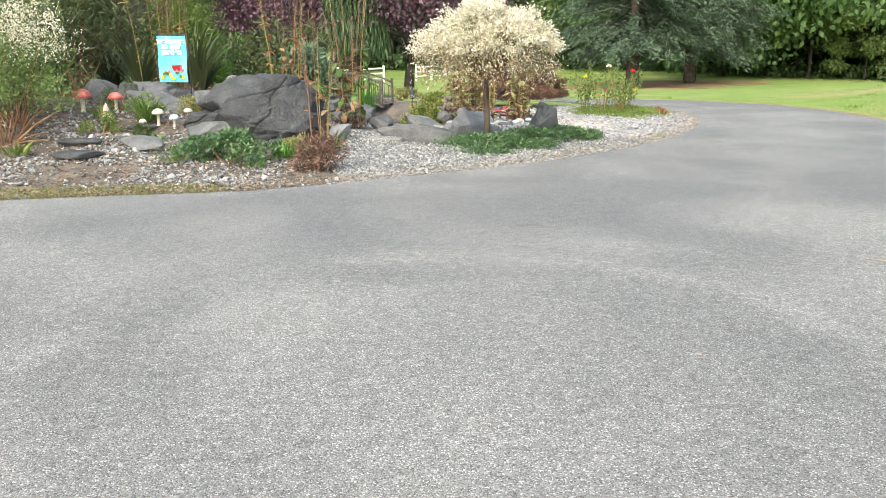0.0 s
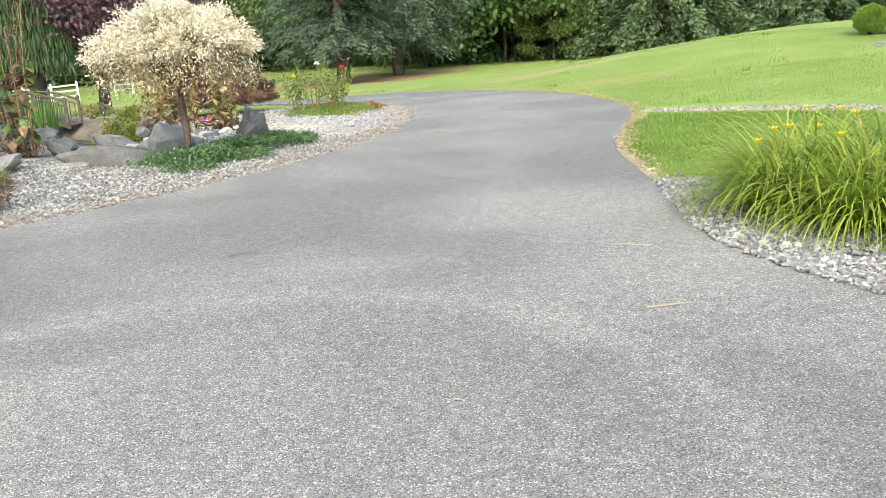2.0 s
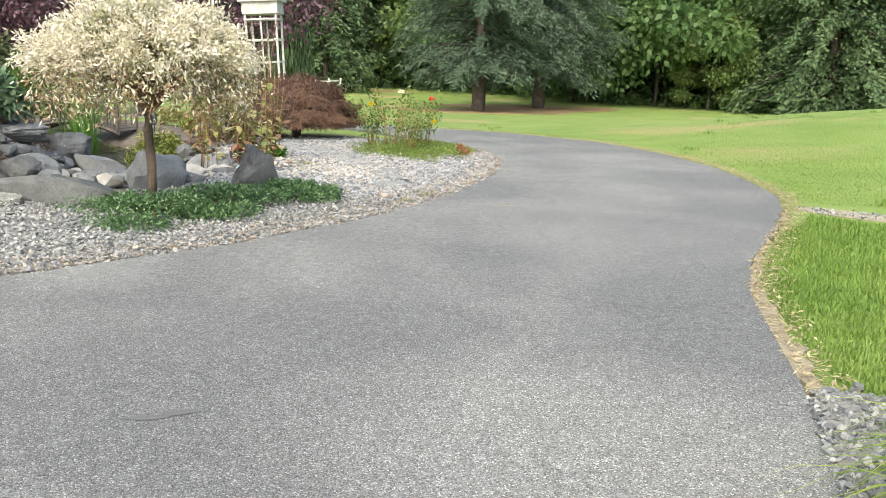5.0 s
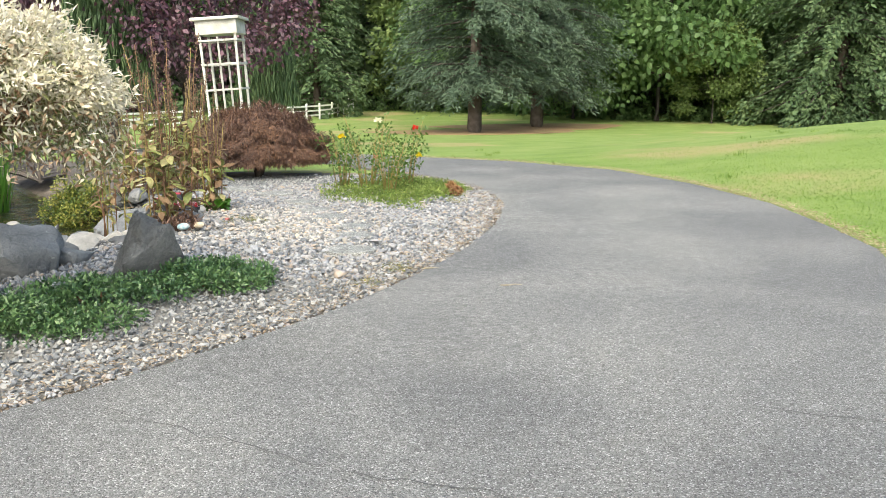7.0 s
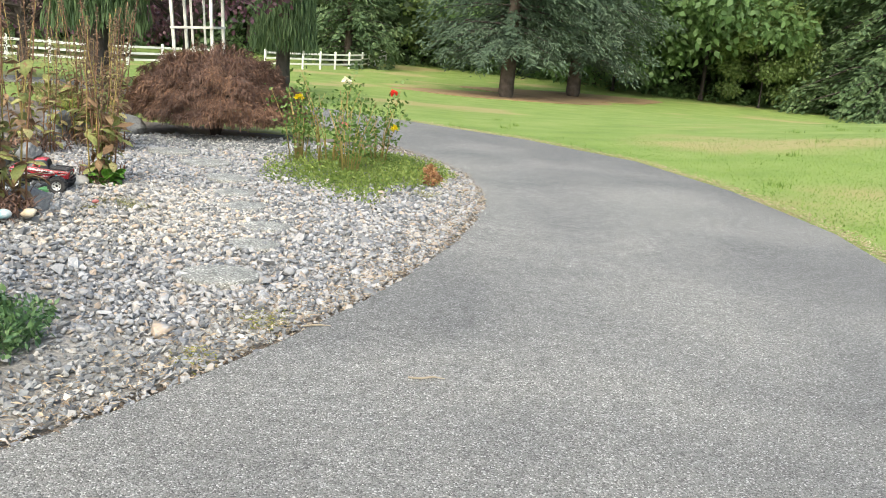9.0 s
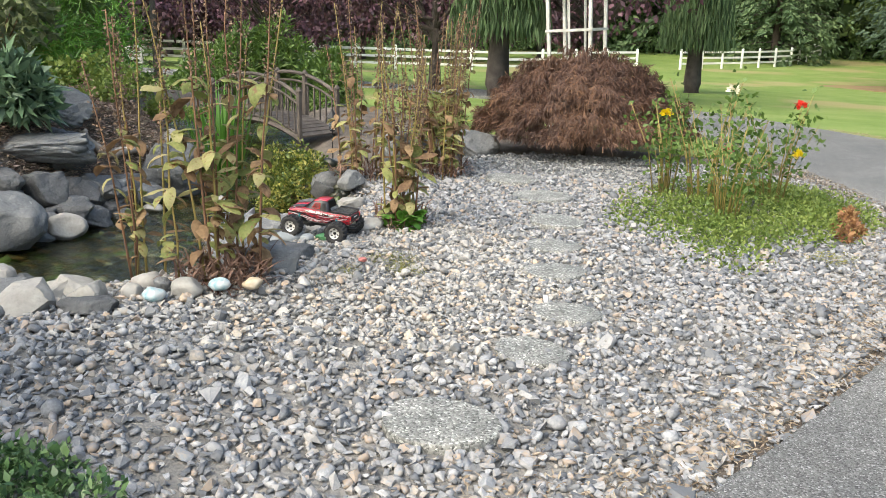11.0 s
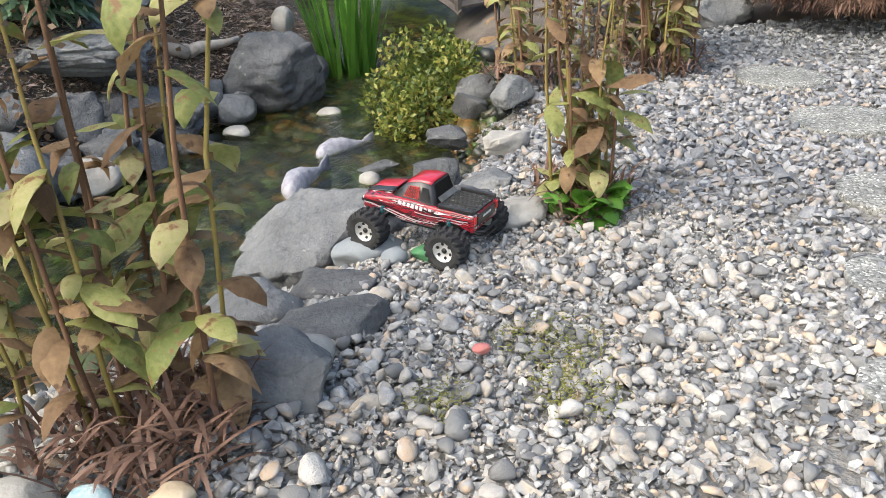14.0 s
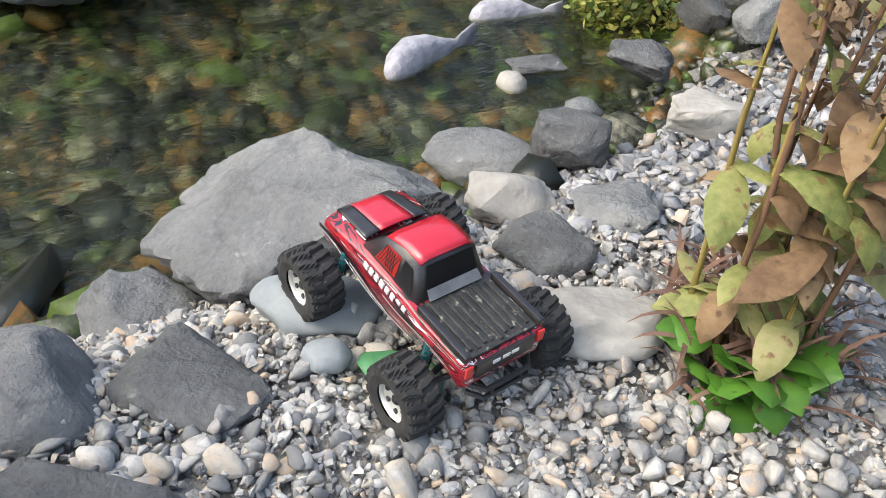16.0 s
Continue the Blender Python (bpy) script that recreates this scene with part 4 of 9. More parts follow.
def spread_on(poly, density, lo, hi, rng, also=None):
    n = int((hi[0] - lo[0]) * (hi[1] - lo[1]) * density)
    X, Y = rng.uniform(lo[0], hi[0], n), rng.uniform(lo[1], hi[1], n)
    k = inside(poly, X, Y)
    if also is not None:
        k &= also(X, Y)
    return X[k], Y[k]


PAVERS = [(2.86, 13.72, 0.2), (2.96, 14.58, 0.16), (2.98, 15.18, 0.16), (2.73, 15.92, 0.17), (2.57, 16.53, 0.17), (2.41, 17.25, 0.2), (2.05, 18.2, 0.24), (1.54, 18.95, 0.24)]


def off_pavers(X, Y):
    k = np.ones(len(X), bool)
    for x, y, r in PAVERS:
        k &= (np.hypot(X - x, Y - y) > r * (0.97 if r >= 0.2 else 0.9)) | (np.sin(X * 91) * np.sin(Y * 77) > (0.9 if r >= 0.2 else 0.35))
    return k


rg = np.random.default_rng(11)
near = lambda X, Y: off_pavers(X, Y) & (Y > 12.6) & (Y < 19.5) & ~((X > 2.9) & (Y < 13.2))
close = lambda X, Y: near(X, Y) & (np.hypot(X - 1.7, Y - 15.6) < 1.25)
X, Y = spread_on(GRAVEL, 2300, (0.2, 14.2), (3.1, 17.0), rg, close)
R = rg.lognormal(np.log(0.0150), 0.3, len(X))
X2, Y2 = spread_on(GRAVEL, 1400, (0.2, 12.4), (4.9, 19.6), rg, lambda X, Y: near(X, Y) & ~close(X, Y))
X, Y, R = np.concatenate([X, X2]), np.concatenate([Y, Y2]), np.concatenate([R, rg.lognormal(np.log(0.0178), 0.3, len(X2))])
mk = rg.uniform(0, 1, len(X)) < np.where((np.hypot(X - 1.85, Y - 15.6) < 0.35), 0.55, 1.0)
X, Y, R = X[mk], Y[mk], R[mk]
P = np.stack([X, Y, height(X, Y) - 0.01 + R * rg.uniform(0.0, 0.75, len(X))], 1)
worn = rg.uniform(0, 1, len(X)) < 0.42
fineset = np.hypot(X - 1.6, Y - 15.3) < 1.35 + rg.normal(0, 0.3, len(X))
nearest = np.hypot(X - 1.55, Y - 15.85) < 0.85
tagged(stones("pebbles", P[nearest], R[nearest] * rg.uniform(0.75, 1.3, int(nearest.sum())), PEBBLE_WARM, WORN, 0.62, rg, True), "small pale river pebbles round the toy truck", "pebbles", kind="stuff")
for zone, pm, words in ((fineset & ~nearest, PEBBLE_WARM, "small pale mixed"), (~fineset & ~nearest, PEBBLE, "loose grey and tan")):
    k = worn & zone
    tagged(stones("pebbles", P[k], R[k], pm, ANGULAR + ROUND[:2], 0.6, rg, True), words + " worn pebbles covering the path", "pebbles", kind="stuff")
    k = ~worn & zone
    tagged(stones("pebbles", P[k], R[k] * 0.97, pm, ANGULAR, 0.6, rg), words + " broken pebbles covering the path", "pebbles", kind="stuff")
X, Y = spread_on(GRAVEL, 3800, (0.4, 14.9), (2.3, 17.0), rg, close)
R = rg.lognormal(np.log(0.0068), 0.3, len(X))
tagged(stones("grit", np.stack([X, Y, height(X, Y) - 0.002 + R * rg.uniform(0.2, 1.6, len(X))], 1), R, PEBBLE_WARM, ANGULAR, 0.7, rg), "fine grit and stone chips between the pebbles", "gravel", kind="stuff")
X, Y = spread_on(GRAVEL, 980, (-1.7, 8.9), (4.9, 21.3), rg, lambda X, Y: off_pavers(X, Y) & ~near(X, Y))
R = rg.lognormal(np.log(0.0155), 0.26, len(X))
tagged(stones("crushed_gravel", np.stack([X, Y, height(X, Y) - 0.008 + R * rg.uniform(0, 0.8, len(X))], 1), R, CRUSHED, ANGULAR, 0.6, rg), "loose crushed grey gravel beside the driveway", "gravel", kind="stuff")
X, Y = spread_on(LILYBED_OUT, 1500, (3.4, 2.1), (7.1, 7.6), rg, lambda X, Y: ~((X > 4.5) & (Y > 4.4) & (Y < 6.3)))
R = rg.lognormal(np.log(0.0155), 0.26, len(X))
tagged(stones("crushed_gravel", np.stack([X, Y, height(X, Y) + 0.006 + R * rg.uniform(0.1, 0.9, len(X))], 1), R, CRUSHED, ANGULAR, 0.75, rg), "crushed grey gravel round the daylilies", "gravel", kind="stuff")
X, Y = spread_on(STRIP, 330, (7.0, 8.4), (9.8, 12.8), rg)
R = rg.lognormal(np.log(0.0155), 0.26, len(X))
tagged(stones("crushed_gravel", np.stack([X, Y, height(X, Y) - 0.018 + R * 0.3], 1), R, CRUSHED, ANGULAR, 0.6, rg), "crushed grey gravel in a strip across the lawn", "gravel", kind="stuff")
X, Y = rg.uniform(-3, 1, 20000), rg.uniform(13.8, 20.5, 20000)
k = line_dist(STREAM, X, Y, STREAM_H) < 0.06 + 0.4 * ((X > -0.3) & (Y > 14.8))
X, Y = X[k], Y[k]
R = rg.lognormal(np.log(0.03), 0.45, len(X))
tagged(stones("stream_stones", np.stack([X, Y, height(X, Y) - 0.01 + 0.3 * R], 1), R * 1.3, BEDSTONE, ANGULAR, 0.6, rg, True), "wet mossy stones on the bed of the stream", "stones", kind="stuff")


# ---------------------------------------------------------------- lawn blades
def lawn(name, poly, density, length, width, label, rng, also=None):
    lo, hi = np.min(poly, 0), np.max(poly, 0)
    X, Y = spread_on(poly, density, lo, hi, rng, also)
    n = len(X)
    P = np.stack([X, Y, height(X, Y) - 0.03], 1)
    V, F = blade_arrays(P, rng.uniform(0, 2 * np.pi, n), length * rng.uniform(0.6, 1.3, n), rng.uniform(0.1, 1.0, n) + (0.4 if length < 0.04 else 0), width, 2 if length > 0.04 else 1, 0.9)
    return tagged(raw(name, V, F, BLADE, False), label, "grass", kind="stuff")


NEARLAWN = np.array([(4.52, 7.35), (5.3, 6.9), (6.4, 6.5), (7.4, 6.0), (8.8, 5.6), (9.6, 7.6), (9.0, 8.6), (8.8, 9.8), (8.0, 11.1), (7.15, 12.1), (6.15, 10.95), (5.45, 9.85), (4.95, 8.9), (4.72, 8.0)])
lawn("grass", NEARLAWN, 3400, 0.05, 0.008, "thick green grass of the lawn corner", rg)
FARLAWN = np.array([(7.45, 12.95), (8.2, 12.5), (9.1, 11.6), (10.15, 9.55), (14.7, 11.05), (15, 15), (20, 19), (21, 27), (13, 33), (4.6, 33), (4.4, 30.4), (5.8, 26.2), (7.05, 23.4), (7.95, 21.3), (8.2, 18.6), (8.15, 16.2), (7.85, 14.4)])
lawn("grass", FARLAWN, 1000, 0.026, 0.010, "mown green grass beyond the driveway", rg, lambda X, Y: (np.hypot(X - 7.5, Y - 13) < 6.0 * RNG.uniform(0.35, 1, len(X))))
lawn("grass", FARLAWN, 420, 0.027, 0.014, "mown green grass further up the lawn", rg, lambda X, Y: (np.hypot(X - 7.5, Y - 13) > 3.5) & (np.hypot(X - 7.5, Y - 13) < 15.0 * RNG.uniform(0.35, 1, len(X))))
rt = np.random.default_rng(61)
tx, ty = spread_on(FARLAWN, 0.10, FARLAWN.min(0), FARLAWN.max(0), rt)
bx, by = np.repeat(tx, 26) + rt.normal(0, 0.09, len(tx) * 26), np.repeat(ty, 26) + rt.normal(0, 0.09, len(ty) * 26)
V, F = blade_arrays(np.stack([bx, by, height(bx, by) - 0.03], 1), rt.uniform(0, 6.28, len(bx)), rt.uniform(0.06, 0.13, len(bx)), rt.uniform(0.1, 0.9, len(bx)), 0.012, 3, 1.0)
tagged(raw("grass_tufts", V, F, BLADE, False), "scattered longer tufts of grass on the lawn", "grass", kind="stuff")


# ---------------------------------------------------------------- litter and verges
def litter(name, poly, n_per_m2, size, material, label, rng, also=None, lift=0.012):
    lo, hi = np.min(poly, 0), np.max(poly, 0)
    X, Y = spread_on(poly, n_per_m2, lo, hi, rng, also)
    n = len(X)
    a = rng.uniform(0, 2 * np.pi, n)
    D = np.stack([np.cos(a), np.sin(a), rng.normal(0, 0.25, n)], 1)
    V, F = leaf_arrays(np.stack([X, Y, height(X, Y) + lift * rng.uniform(-0.6, 1.2, n)], 1), D, np.array([0, 0, 1]) + rng.normal(0, 0.35, (n, 3)), size * rng.uniform(0.4, 1.5, n), size * 0.35 * rng.uniform(0.3, 1.2, n))
    return tagged(raw(name, V, F, material, False), label, "litter", kind="stuff")


LITTER = mat("brown_leaf_litter", [(0.07, 0.045, 0.03), (0.17, 0.11, 0.07), (0.30, 0.21, 0.14), (0.40, 0.33, 0.25)], rough=0.9, scale=6, bump=0, island=0.9)
EDGELITTER = mat("tan_needles_and_bits", [(0.13, 0.095, 0.065), (0.26, 0.20, 0.14), (0.36, 0.30, 0.22), (0.46, 0.41, 0.33)], rough=0.9, scale=6, bump=0, island=0.9)
inner = np.array(ROAD_IN[1:25])


def near_edge(width):
    def f(X, Y):
        d = line_dist([tuple(p) for p in inner], X, Y, np.zeros(len(inner)))
        return (d < width * RNG.uniform(0.1, 1, len(X)) ** 1.3) & ~inside(ROAD, X, Y)
    return f


litter("leaf_litter", GARDEN, 2600, 0.032, EDGELITTER, "dry brown needles and leaf bits along the driveway's edge", rg, near_edge(0.6), 0.03)
STRAW = mat("straw_coloured_grass", [(0.27, 0.22, 0.13), (0.42, 0.35, 0.22), (0.52, 0.46, 0.32)], rough=0.9, scale=4, bump=0, island=0.8, trans=0.2)
outer = ROAD_OUT[3:19]


def near_outer(width):
    def f(X, Y):
        d = line_dist(outer, X, Y, np.zeros(len(outer)))
        return (d < width * RNG.uniform(0.05, 1, len(X)) ** 1.5) & ~inside(ROAD, X, Y)
    return f


OUTZONE = np.array([(4.3, 7.3), (5.2, 7.6), (7.2, 11.6), (8.6, 14), (9, 19), (8, 24), (3.5, 29.5), (-1, 32), (-2, 31), (4, 26), (7, 22), (7.6, 17), (7, 13), (5, 9.5)])
litter("dry_grass_edge", OUTZONE, 3200, 0.04, STRAW, "straw-coloured dry grass along the driveway's edge", rg, near_outer(0.3), 0.025)
MOSS = mat("yellow_green_moss", [(0.10, 0.10, 0.02), (0.20, 0.20, 0.045), (0.30, 0.27, 0.09)], rough=0.95, scale=9, bump=0, island=0.7)
for k, (mx, my, mr) in enumerate([(1.82, 15.6, 0.12), (1.98, 15.42, 0.09), (1.72, 15.2, 0.07), (4.3, 17.0, 0.12), (3.2, 12.95, 0.10), (2.95, 12.45, 0.08)]):
    lp = np.array([(mx + mr * 1.7 * math.cos(a), my + mr * 1.7 * math.sin(a)) for a in np.linspace(0, 6.28, 12)])
    litter("moss_patch", lp, 26000 if k < 3 else 9000, 0.016 if k < 3 else 0.025, MOSS, "yellow-green moss creeping over the pebbles", rg, lambda X, Y: RNG.uniform(0, 1, len(X)) > (np.hypot(X - mx, Y - my) / (mr * 1.6)) ** 1.2, 0.042)
X, Y = spread_on(GARDEN, 1100, (-1.2, 8.6), (5.3, 21.5), rg, near_edge(0.4))
R = rg.lognormal(np.log(0.013), 0.35, len(X))
tagged(stones("edge_gravel", np.stack([X, Y, height(X, Y) - 0.012 + R * 0.4], 1), R, PEBBLE, ANGULAR, 0.55, rg), "small tan and grey stones along the driveway's edge", "gravel", kind="stuff")
SOILZONE = np.array([(-8.5, 6.8), (-3.84, 8.0), (-1.3, 8.6), (-1.4, 11), (-1.6, 13), (-1.9, 14.2), (-1.6, 16), (-1.7, 18.4), (-3.2, 20.2), (-6, 21), (-8.5, 18)])
litter("leaf_litter", SOILZONE, 330, 0.06, LITTER, "scattered brown leaf litter on the garden soil", rg, lambda X, Y: ~in_stream(X, Y), 0.0)
X, Y = spread_on(SOILZONE, 70, (-8.5, 6.8), (-1.2, 14), rg, lambda X, Y: ~inside(ROAD, X, Y) & ~in_stream(X, Y))
R = rg.lognormal(np.log(0.016), 0.4, len(X))
X2, Y2 = spread_on(SOILZONE, 420, (-5.2, 8.7), (-1.2, 12.4), rg, lambda X, Y: ~inside(ROAD, X, Y) & (np.sin(X * 2.3 + 1) * np.sin(Y * 2.9) > -0.25))
X, Y, R = np.concatenate([X, X2]), np.concatenate([Y, Y2]), np.concatenate([R, rg.lognormal(np.log(0.017), 0.35, len(X2))])
tagged(stones("soil_stones", np.stack([X, Y, height(X, Y) - 0.02 + R * 0.3], 1), R, CRUSHED, ANGULAR, 0.6, rg), "small loose stones scattered on the soil", "stones", kind="stuff")
litter("leaf_litter", np.array([(-3.6, 15.0), (-1.2, 14.9), (-1.1, 16.5), (-1.5, 18.2), (-2.4, 19.6), (-3.8, 19.6)]), 2800, 0.05, EDGELITTER, "brown needles and bark bits on the far bank", rg, lambda X, Y: ~in_stream(X, Y), 0.01)
CHIPS = mat("red_brown_bark_chips", [(0.20, 0.135, 0.105), (0.35, 0.255, 0.205), (0.50, 0.39, 0.33)], rough=0.9, scale=6, bump=0, island=0.9)
litter("bark_chips", np.array([(-3.9, 15.4), (-1.9, 15.2), (-1.7, 16.5), (-1.7, 17.6), (-2.0, 18.6), (-2.6, 19.8), (-4.2, 19.8)]), 3600, 0.055, CHIPS, "red-brown bark chips covering the far slope", rg, lambda X, Y: ~in_stream(X, Y), 0.02)
DULLGRASS = mat("dull_verge_grass", [(0.11, 0.125, 0.03), (0.19, 0.205, 0.055), (0.27, 0.26, 0.095)], rough=0.8, scale=2, bump=0, island=0.6, trans=0.2)
VERGE = smooth_loop([(-7, 7.2), (-4.6, 7.8), (-3.2, 8.12), (-2.0, 8.4), (-2.3, 8.75), (-3.2, 8.65), (-4.3, 8.5), (-6.5, 8.0)], 1)
g = lawn("verge_grass", VERGE, 2600, 0.05, 0.006, "thin mossy grass strip along the driveway", rg)
g.data.materials.clear()
g.data.materials.append(DULLGRASS)
RIM = smooth_loop([(4.55, 16.4), (4.78, 17.2), (4.86, 18.2), (4.8, 19.4), (4.5, 20.2), (4.4, 19.6), (4.6, 18.6), (4.6, 17.6), (4.4, 16.6)], 1)
g = lawn("verge_grass", RIM, 1500, 0.04, 0.006, "thin mossy growth at the gravel's edge", rg)
g.data.materials.clear()
g.data.materials.append(DULLGRASS)
for cx, cy, rr in [(12.6, 60.2, 5.2), (18.4, 67.1, 5.5)]:
    lp = smooth_loop([(cx + rr * (1 + 0.25 * math.sin(3 * a + cx)) * math.cos(a) * 1.25, cy + rr * 0.8 * (1 + 0.2 * math.sin(2 * a)) * math.sin(a)) for a in np.linspace(0, 2 * math.pi, 14)[:-1]], 1)
    tagged(plate("needle_carpet", lp, NEEDLELITTER, 0.0, 0.05, cell=2.5), "brown carpet of fallen needles under the fir", "ground", kind="structure")


# ---------------------------------------------------------------- marks on the asphalt
def ribbon(pts, w, seed):
    rnd = random.Random(seed)
    p = [np.array(q, float) for q in pts]
    fine = []
    for a, b in zip(p, p[1:]):
        for k in range(7):
            fine.append(a + (b - a) * k / 7 + np.array([rnd.gauss(0, 0.018), rnd.gauss(0, 0.018)]))
    fine.append(p[-1])
    bm = bmesh.new()
    prev = None
    for i, q in enumerate(fine):
        d = fine[min(i + 1, len(fine) - 1)] - fine[max(i - 1, 0)]
        nrm = np.array([-d[1], d[0]]) / (np.linalg.norm(d) + 1e-9) * w * rnd.uniform(0.25, 1) / 2
        z = hz(*q) + 0.0035
        cur = (bm.verts.new((*(q - nrm), z)), bm.verts.new((*(q + nrm), z)))
        if prev:
            bm.faces.new((prev[0], prev[1], cur[1], cur[0]))
        prev = cur
    o = part("asphalt_crack", bm, CRACK, road, "thin dark crack in the asphalt")
    return o


CRACK = mat("crack_dirt", [(0.065, 0.065, 0.065), (0.10, 0.098, 0.095)], rough=0.95, bump=0)
TAR = mat("dark_tyre_scuff", [(0.09, 0.09, 0.092), (0.135, 0.135, 0.135)], rough=0.9, scale=8, bump=0.5, bscale=90)
ribbon([(2.6, 9.6), (3.1, 9.35), (3.6, 8.95), (4.1, 8.75), (4.7, 8.8)], 0.010, 1)
ribbon([(1.6, 10.35), (2.1, 10.0), (2.6, 9.6)], 0.008, 2)
ribbon([(4.6, 9.9), (5.2, 9.6), (5.5, 9.75)], 0.008, 3)
for k, (x, y, l, rz) in enumerate([(1.39, 7.25, 0.3, 10), (0.75, 6.75, 0.22, 5)]):
    bm = bmesh.new()
    rnd = random.Random(k)
    for j in range(5):
        bmesh.ops.create_circle(bm, cap_ends=True, segments=12, radius=0.5, matrix=pose(rnd.uniform(-l / 2, l / 2), rnd.uniform(-0.03, 0.03), 0.0036 + 0.0002 * j) @ Matrix.Diagonal((rnd.uniform(0.1, 0.3) * l * 2, rnd.uniform(0.02, 0.05), 1, 1)))
    o = part("scuff_mark", bm, TAR, road, "dark scuff on the asphalt")
    o.matrix_basis = pose(x, y, 0, 0, 0, rz)


def twig(x, y, ln, rz, seed):
    rnd = random.Random(seed)
    bm = bmesh.new()
    bm_tube(bm, [(-ln / 2, 0, 0.006), (-ln / 6, rnd.uniform(-0.02, 0.02), 0.009), (ln / 5, rnd.uniform(-0.02, 0.02), 0.007), (ln / 2, 0, 0.005)], [0.004, 0.005, 0.004, 0.002], 6)
    o = part("twig", bm, TWIGWOOD)
    o.matrix_basis = pose(x, y, hz(x, y), 0, 0, rz)
    tagged(o, "thin dry twig lying on the asphalt", "twig")


TWIGWOOD = mat("dry_twig", [(0.22, 0.18, 0.12), (0.36, 0.31, 0.24)], rough=0.9, scale=20, bump=0.3)
twig(3.95, 12.35, 0.16, 0, 1)
twig(3.02, 5.6, 0.3, 140, 2)
twig(2.6, 4.45, 0.25, -10, 3)
twig(1.27, 3.87, 0.03, 0, 4)
twig(3.45, 12.95, 0.14, 10, 5)


# ---------------------------------------------------------------- trees
TRUNKBARK = mat("fir_trunk_bark", [(0.035, 0.026, 0.02), (0.075, 0.057, 0.046), (0.125, 0.10, 0.083)], rough=0.95, scale=3, bump=0.9, bscale=25)


def conifer(name, seed, h, r, material, bare=0.08, dens=1.0, label="", droop=0.35):
    """A fir or spruce: tapered trunk, whorls of limbs, and sprays of needles hanging from them."""
    rng = np.random.default_rng(seed)
    base = new(name)
    bm = bmesh.new()
    tr = 0.018 * h
    bm_tube(bm, [(0, 0, -0.6), (0, 0, 0.25), (0.02 * h * 0.1, 0, h * 0.4), (0, 0, h * 0.97)], [tr * 1.5, tr, tr * 0.65, 0.03], 9)
    part("trunk", bm, TRUNKBARK, base, "rough grey-brown bark trunk", True)
    P, D, N, LL, WW = [], [], [], [], []
    lb = bmesh.new()
    z = bare * h
    while z < h * 0.985:
        t = (z - bare * h) / (h - bare * h)
        reach = r * (1 - t) ** 0.8 * (0.75 + 0.25 * min(1, t * 6)) + 0.15
        for k in range(int(rng.integers(8, 11) if dens > 1.5 else rng.integers(5, 8))):
            a = rng.uniform(0, 2 * np.pi)
            ln = reach * rng.uniform(0.65, 1.15)
            dirh = np.array([math.cos(a), math.sin(a), 0])
            drop = droop * rng.uniform(0.6, 1.4)
            n = max(4, int(ln * 11 * dens))
            s = np.sort(rng.uniform(0.12, 1, n))
            line = np.array([0, 0, z]) + dirh * (s * ln)[:, None] + np.array([0, 0, 1]) * ((0.12 * s - drop * s * s) * ln)[:, None]
            if ln > 0.9:
                e = np.array([0, 0, z]) + dirh * ln * 0.9 + np.array([0, 0, (0.1 - drop * 0.8) * ln * 0.9])
                bm_tube(lb, [(0, 0, z), (np.array([0, 0, z]) + e) / 2 + np.array([0, 0, 0.05 * ln]), e], [0.012 * ln + 0.012, 0.008 * ln + 0.008, 0.006], 4, False)
            side = np.cross(dirh, [0, 0, 1])
            sg = rng.choice([-1.0, 1.0], n)
            d = dirh * rng.uniform(0.3, 1.0, n)[:, None] + side * (sg * rng.uniform(0.2, 1.0, n))[:, None] + np.array([0, 0, 1]) * rng.uniform(-0.9, -0.05, n)[:, None]
            P.append(line + rng.normal(0, 1, (n, 3)) * (0.03 * ln + 0.06))
            D.append(d)
            N.append(np.array([0, 0, 0.35]) + dirh * 0.3 + rng.normal(0, 0.7, (n, 3)))
            LL.append(rng.uniform(0.4, 0.8, n) * (0.5 + 0.08 * r) * (0.62 if dens > 1.5 else 0.95))
            WW.append((rng.uniform(0.12, 0.24, n) if dens > 2.5 else rng.uniform(0.2, 0.42, n)) * (0.5 + 0.08 * r) * (0.62 if dens > 1.5 else 0.95))
        z += h * 0.021 * rng.uniform(0.7, 1.3)
    part("limb_structure", lb, DARKBARK, base)
    V, F = leaf_arrays(np.concatenate(P), np.concatenate(D), np.concatenate(N), np.concatenate(LL), np.concatenate(WW))
    under(raw("crown", V, F, material, False), base, "drooping sprays of dark needles")
    return tagged(base, label, "conifer")


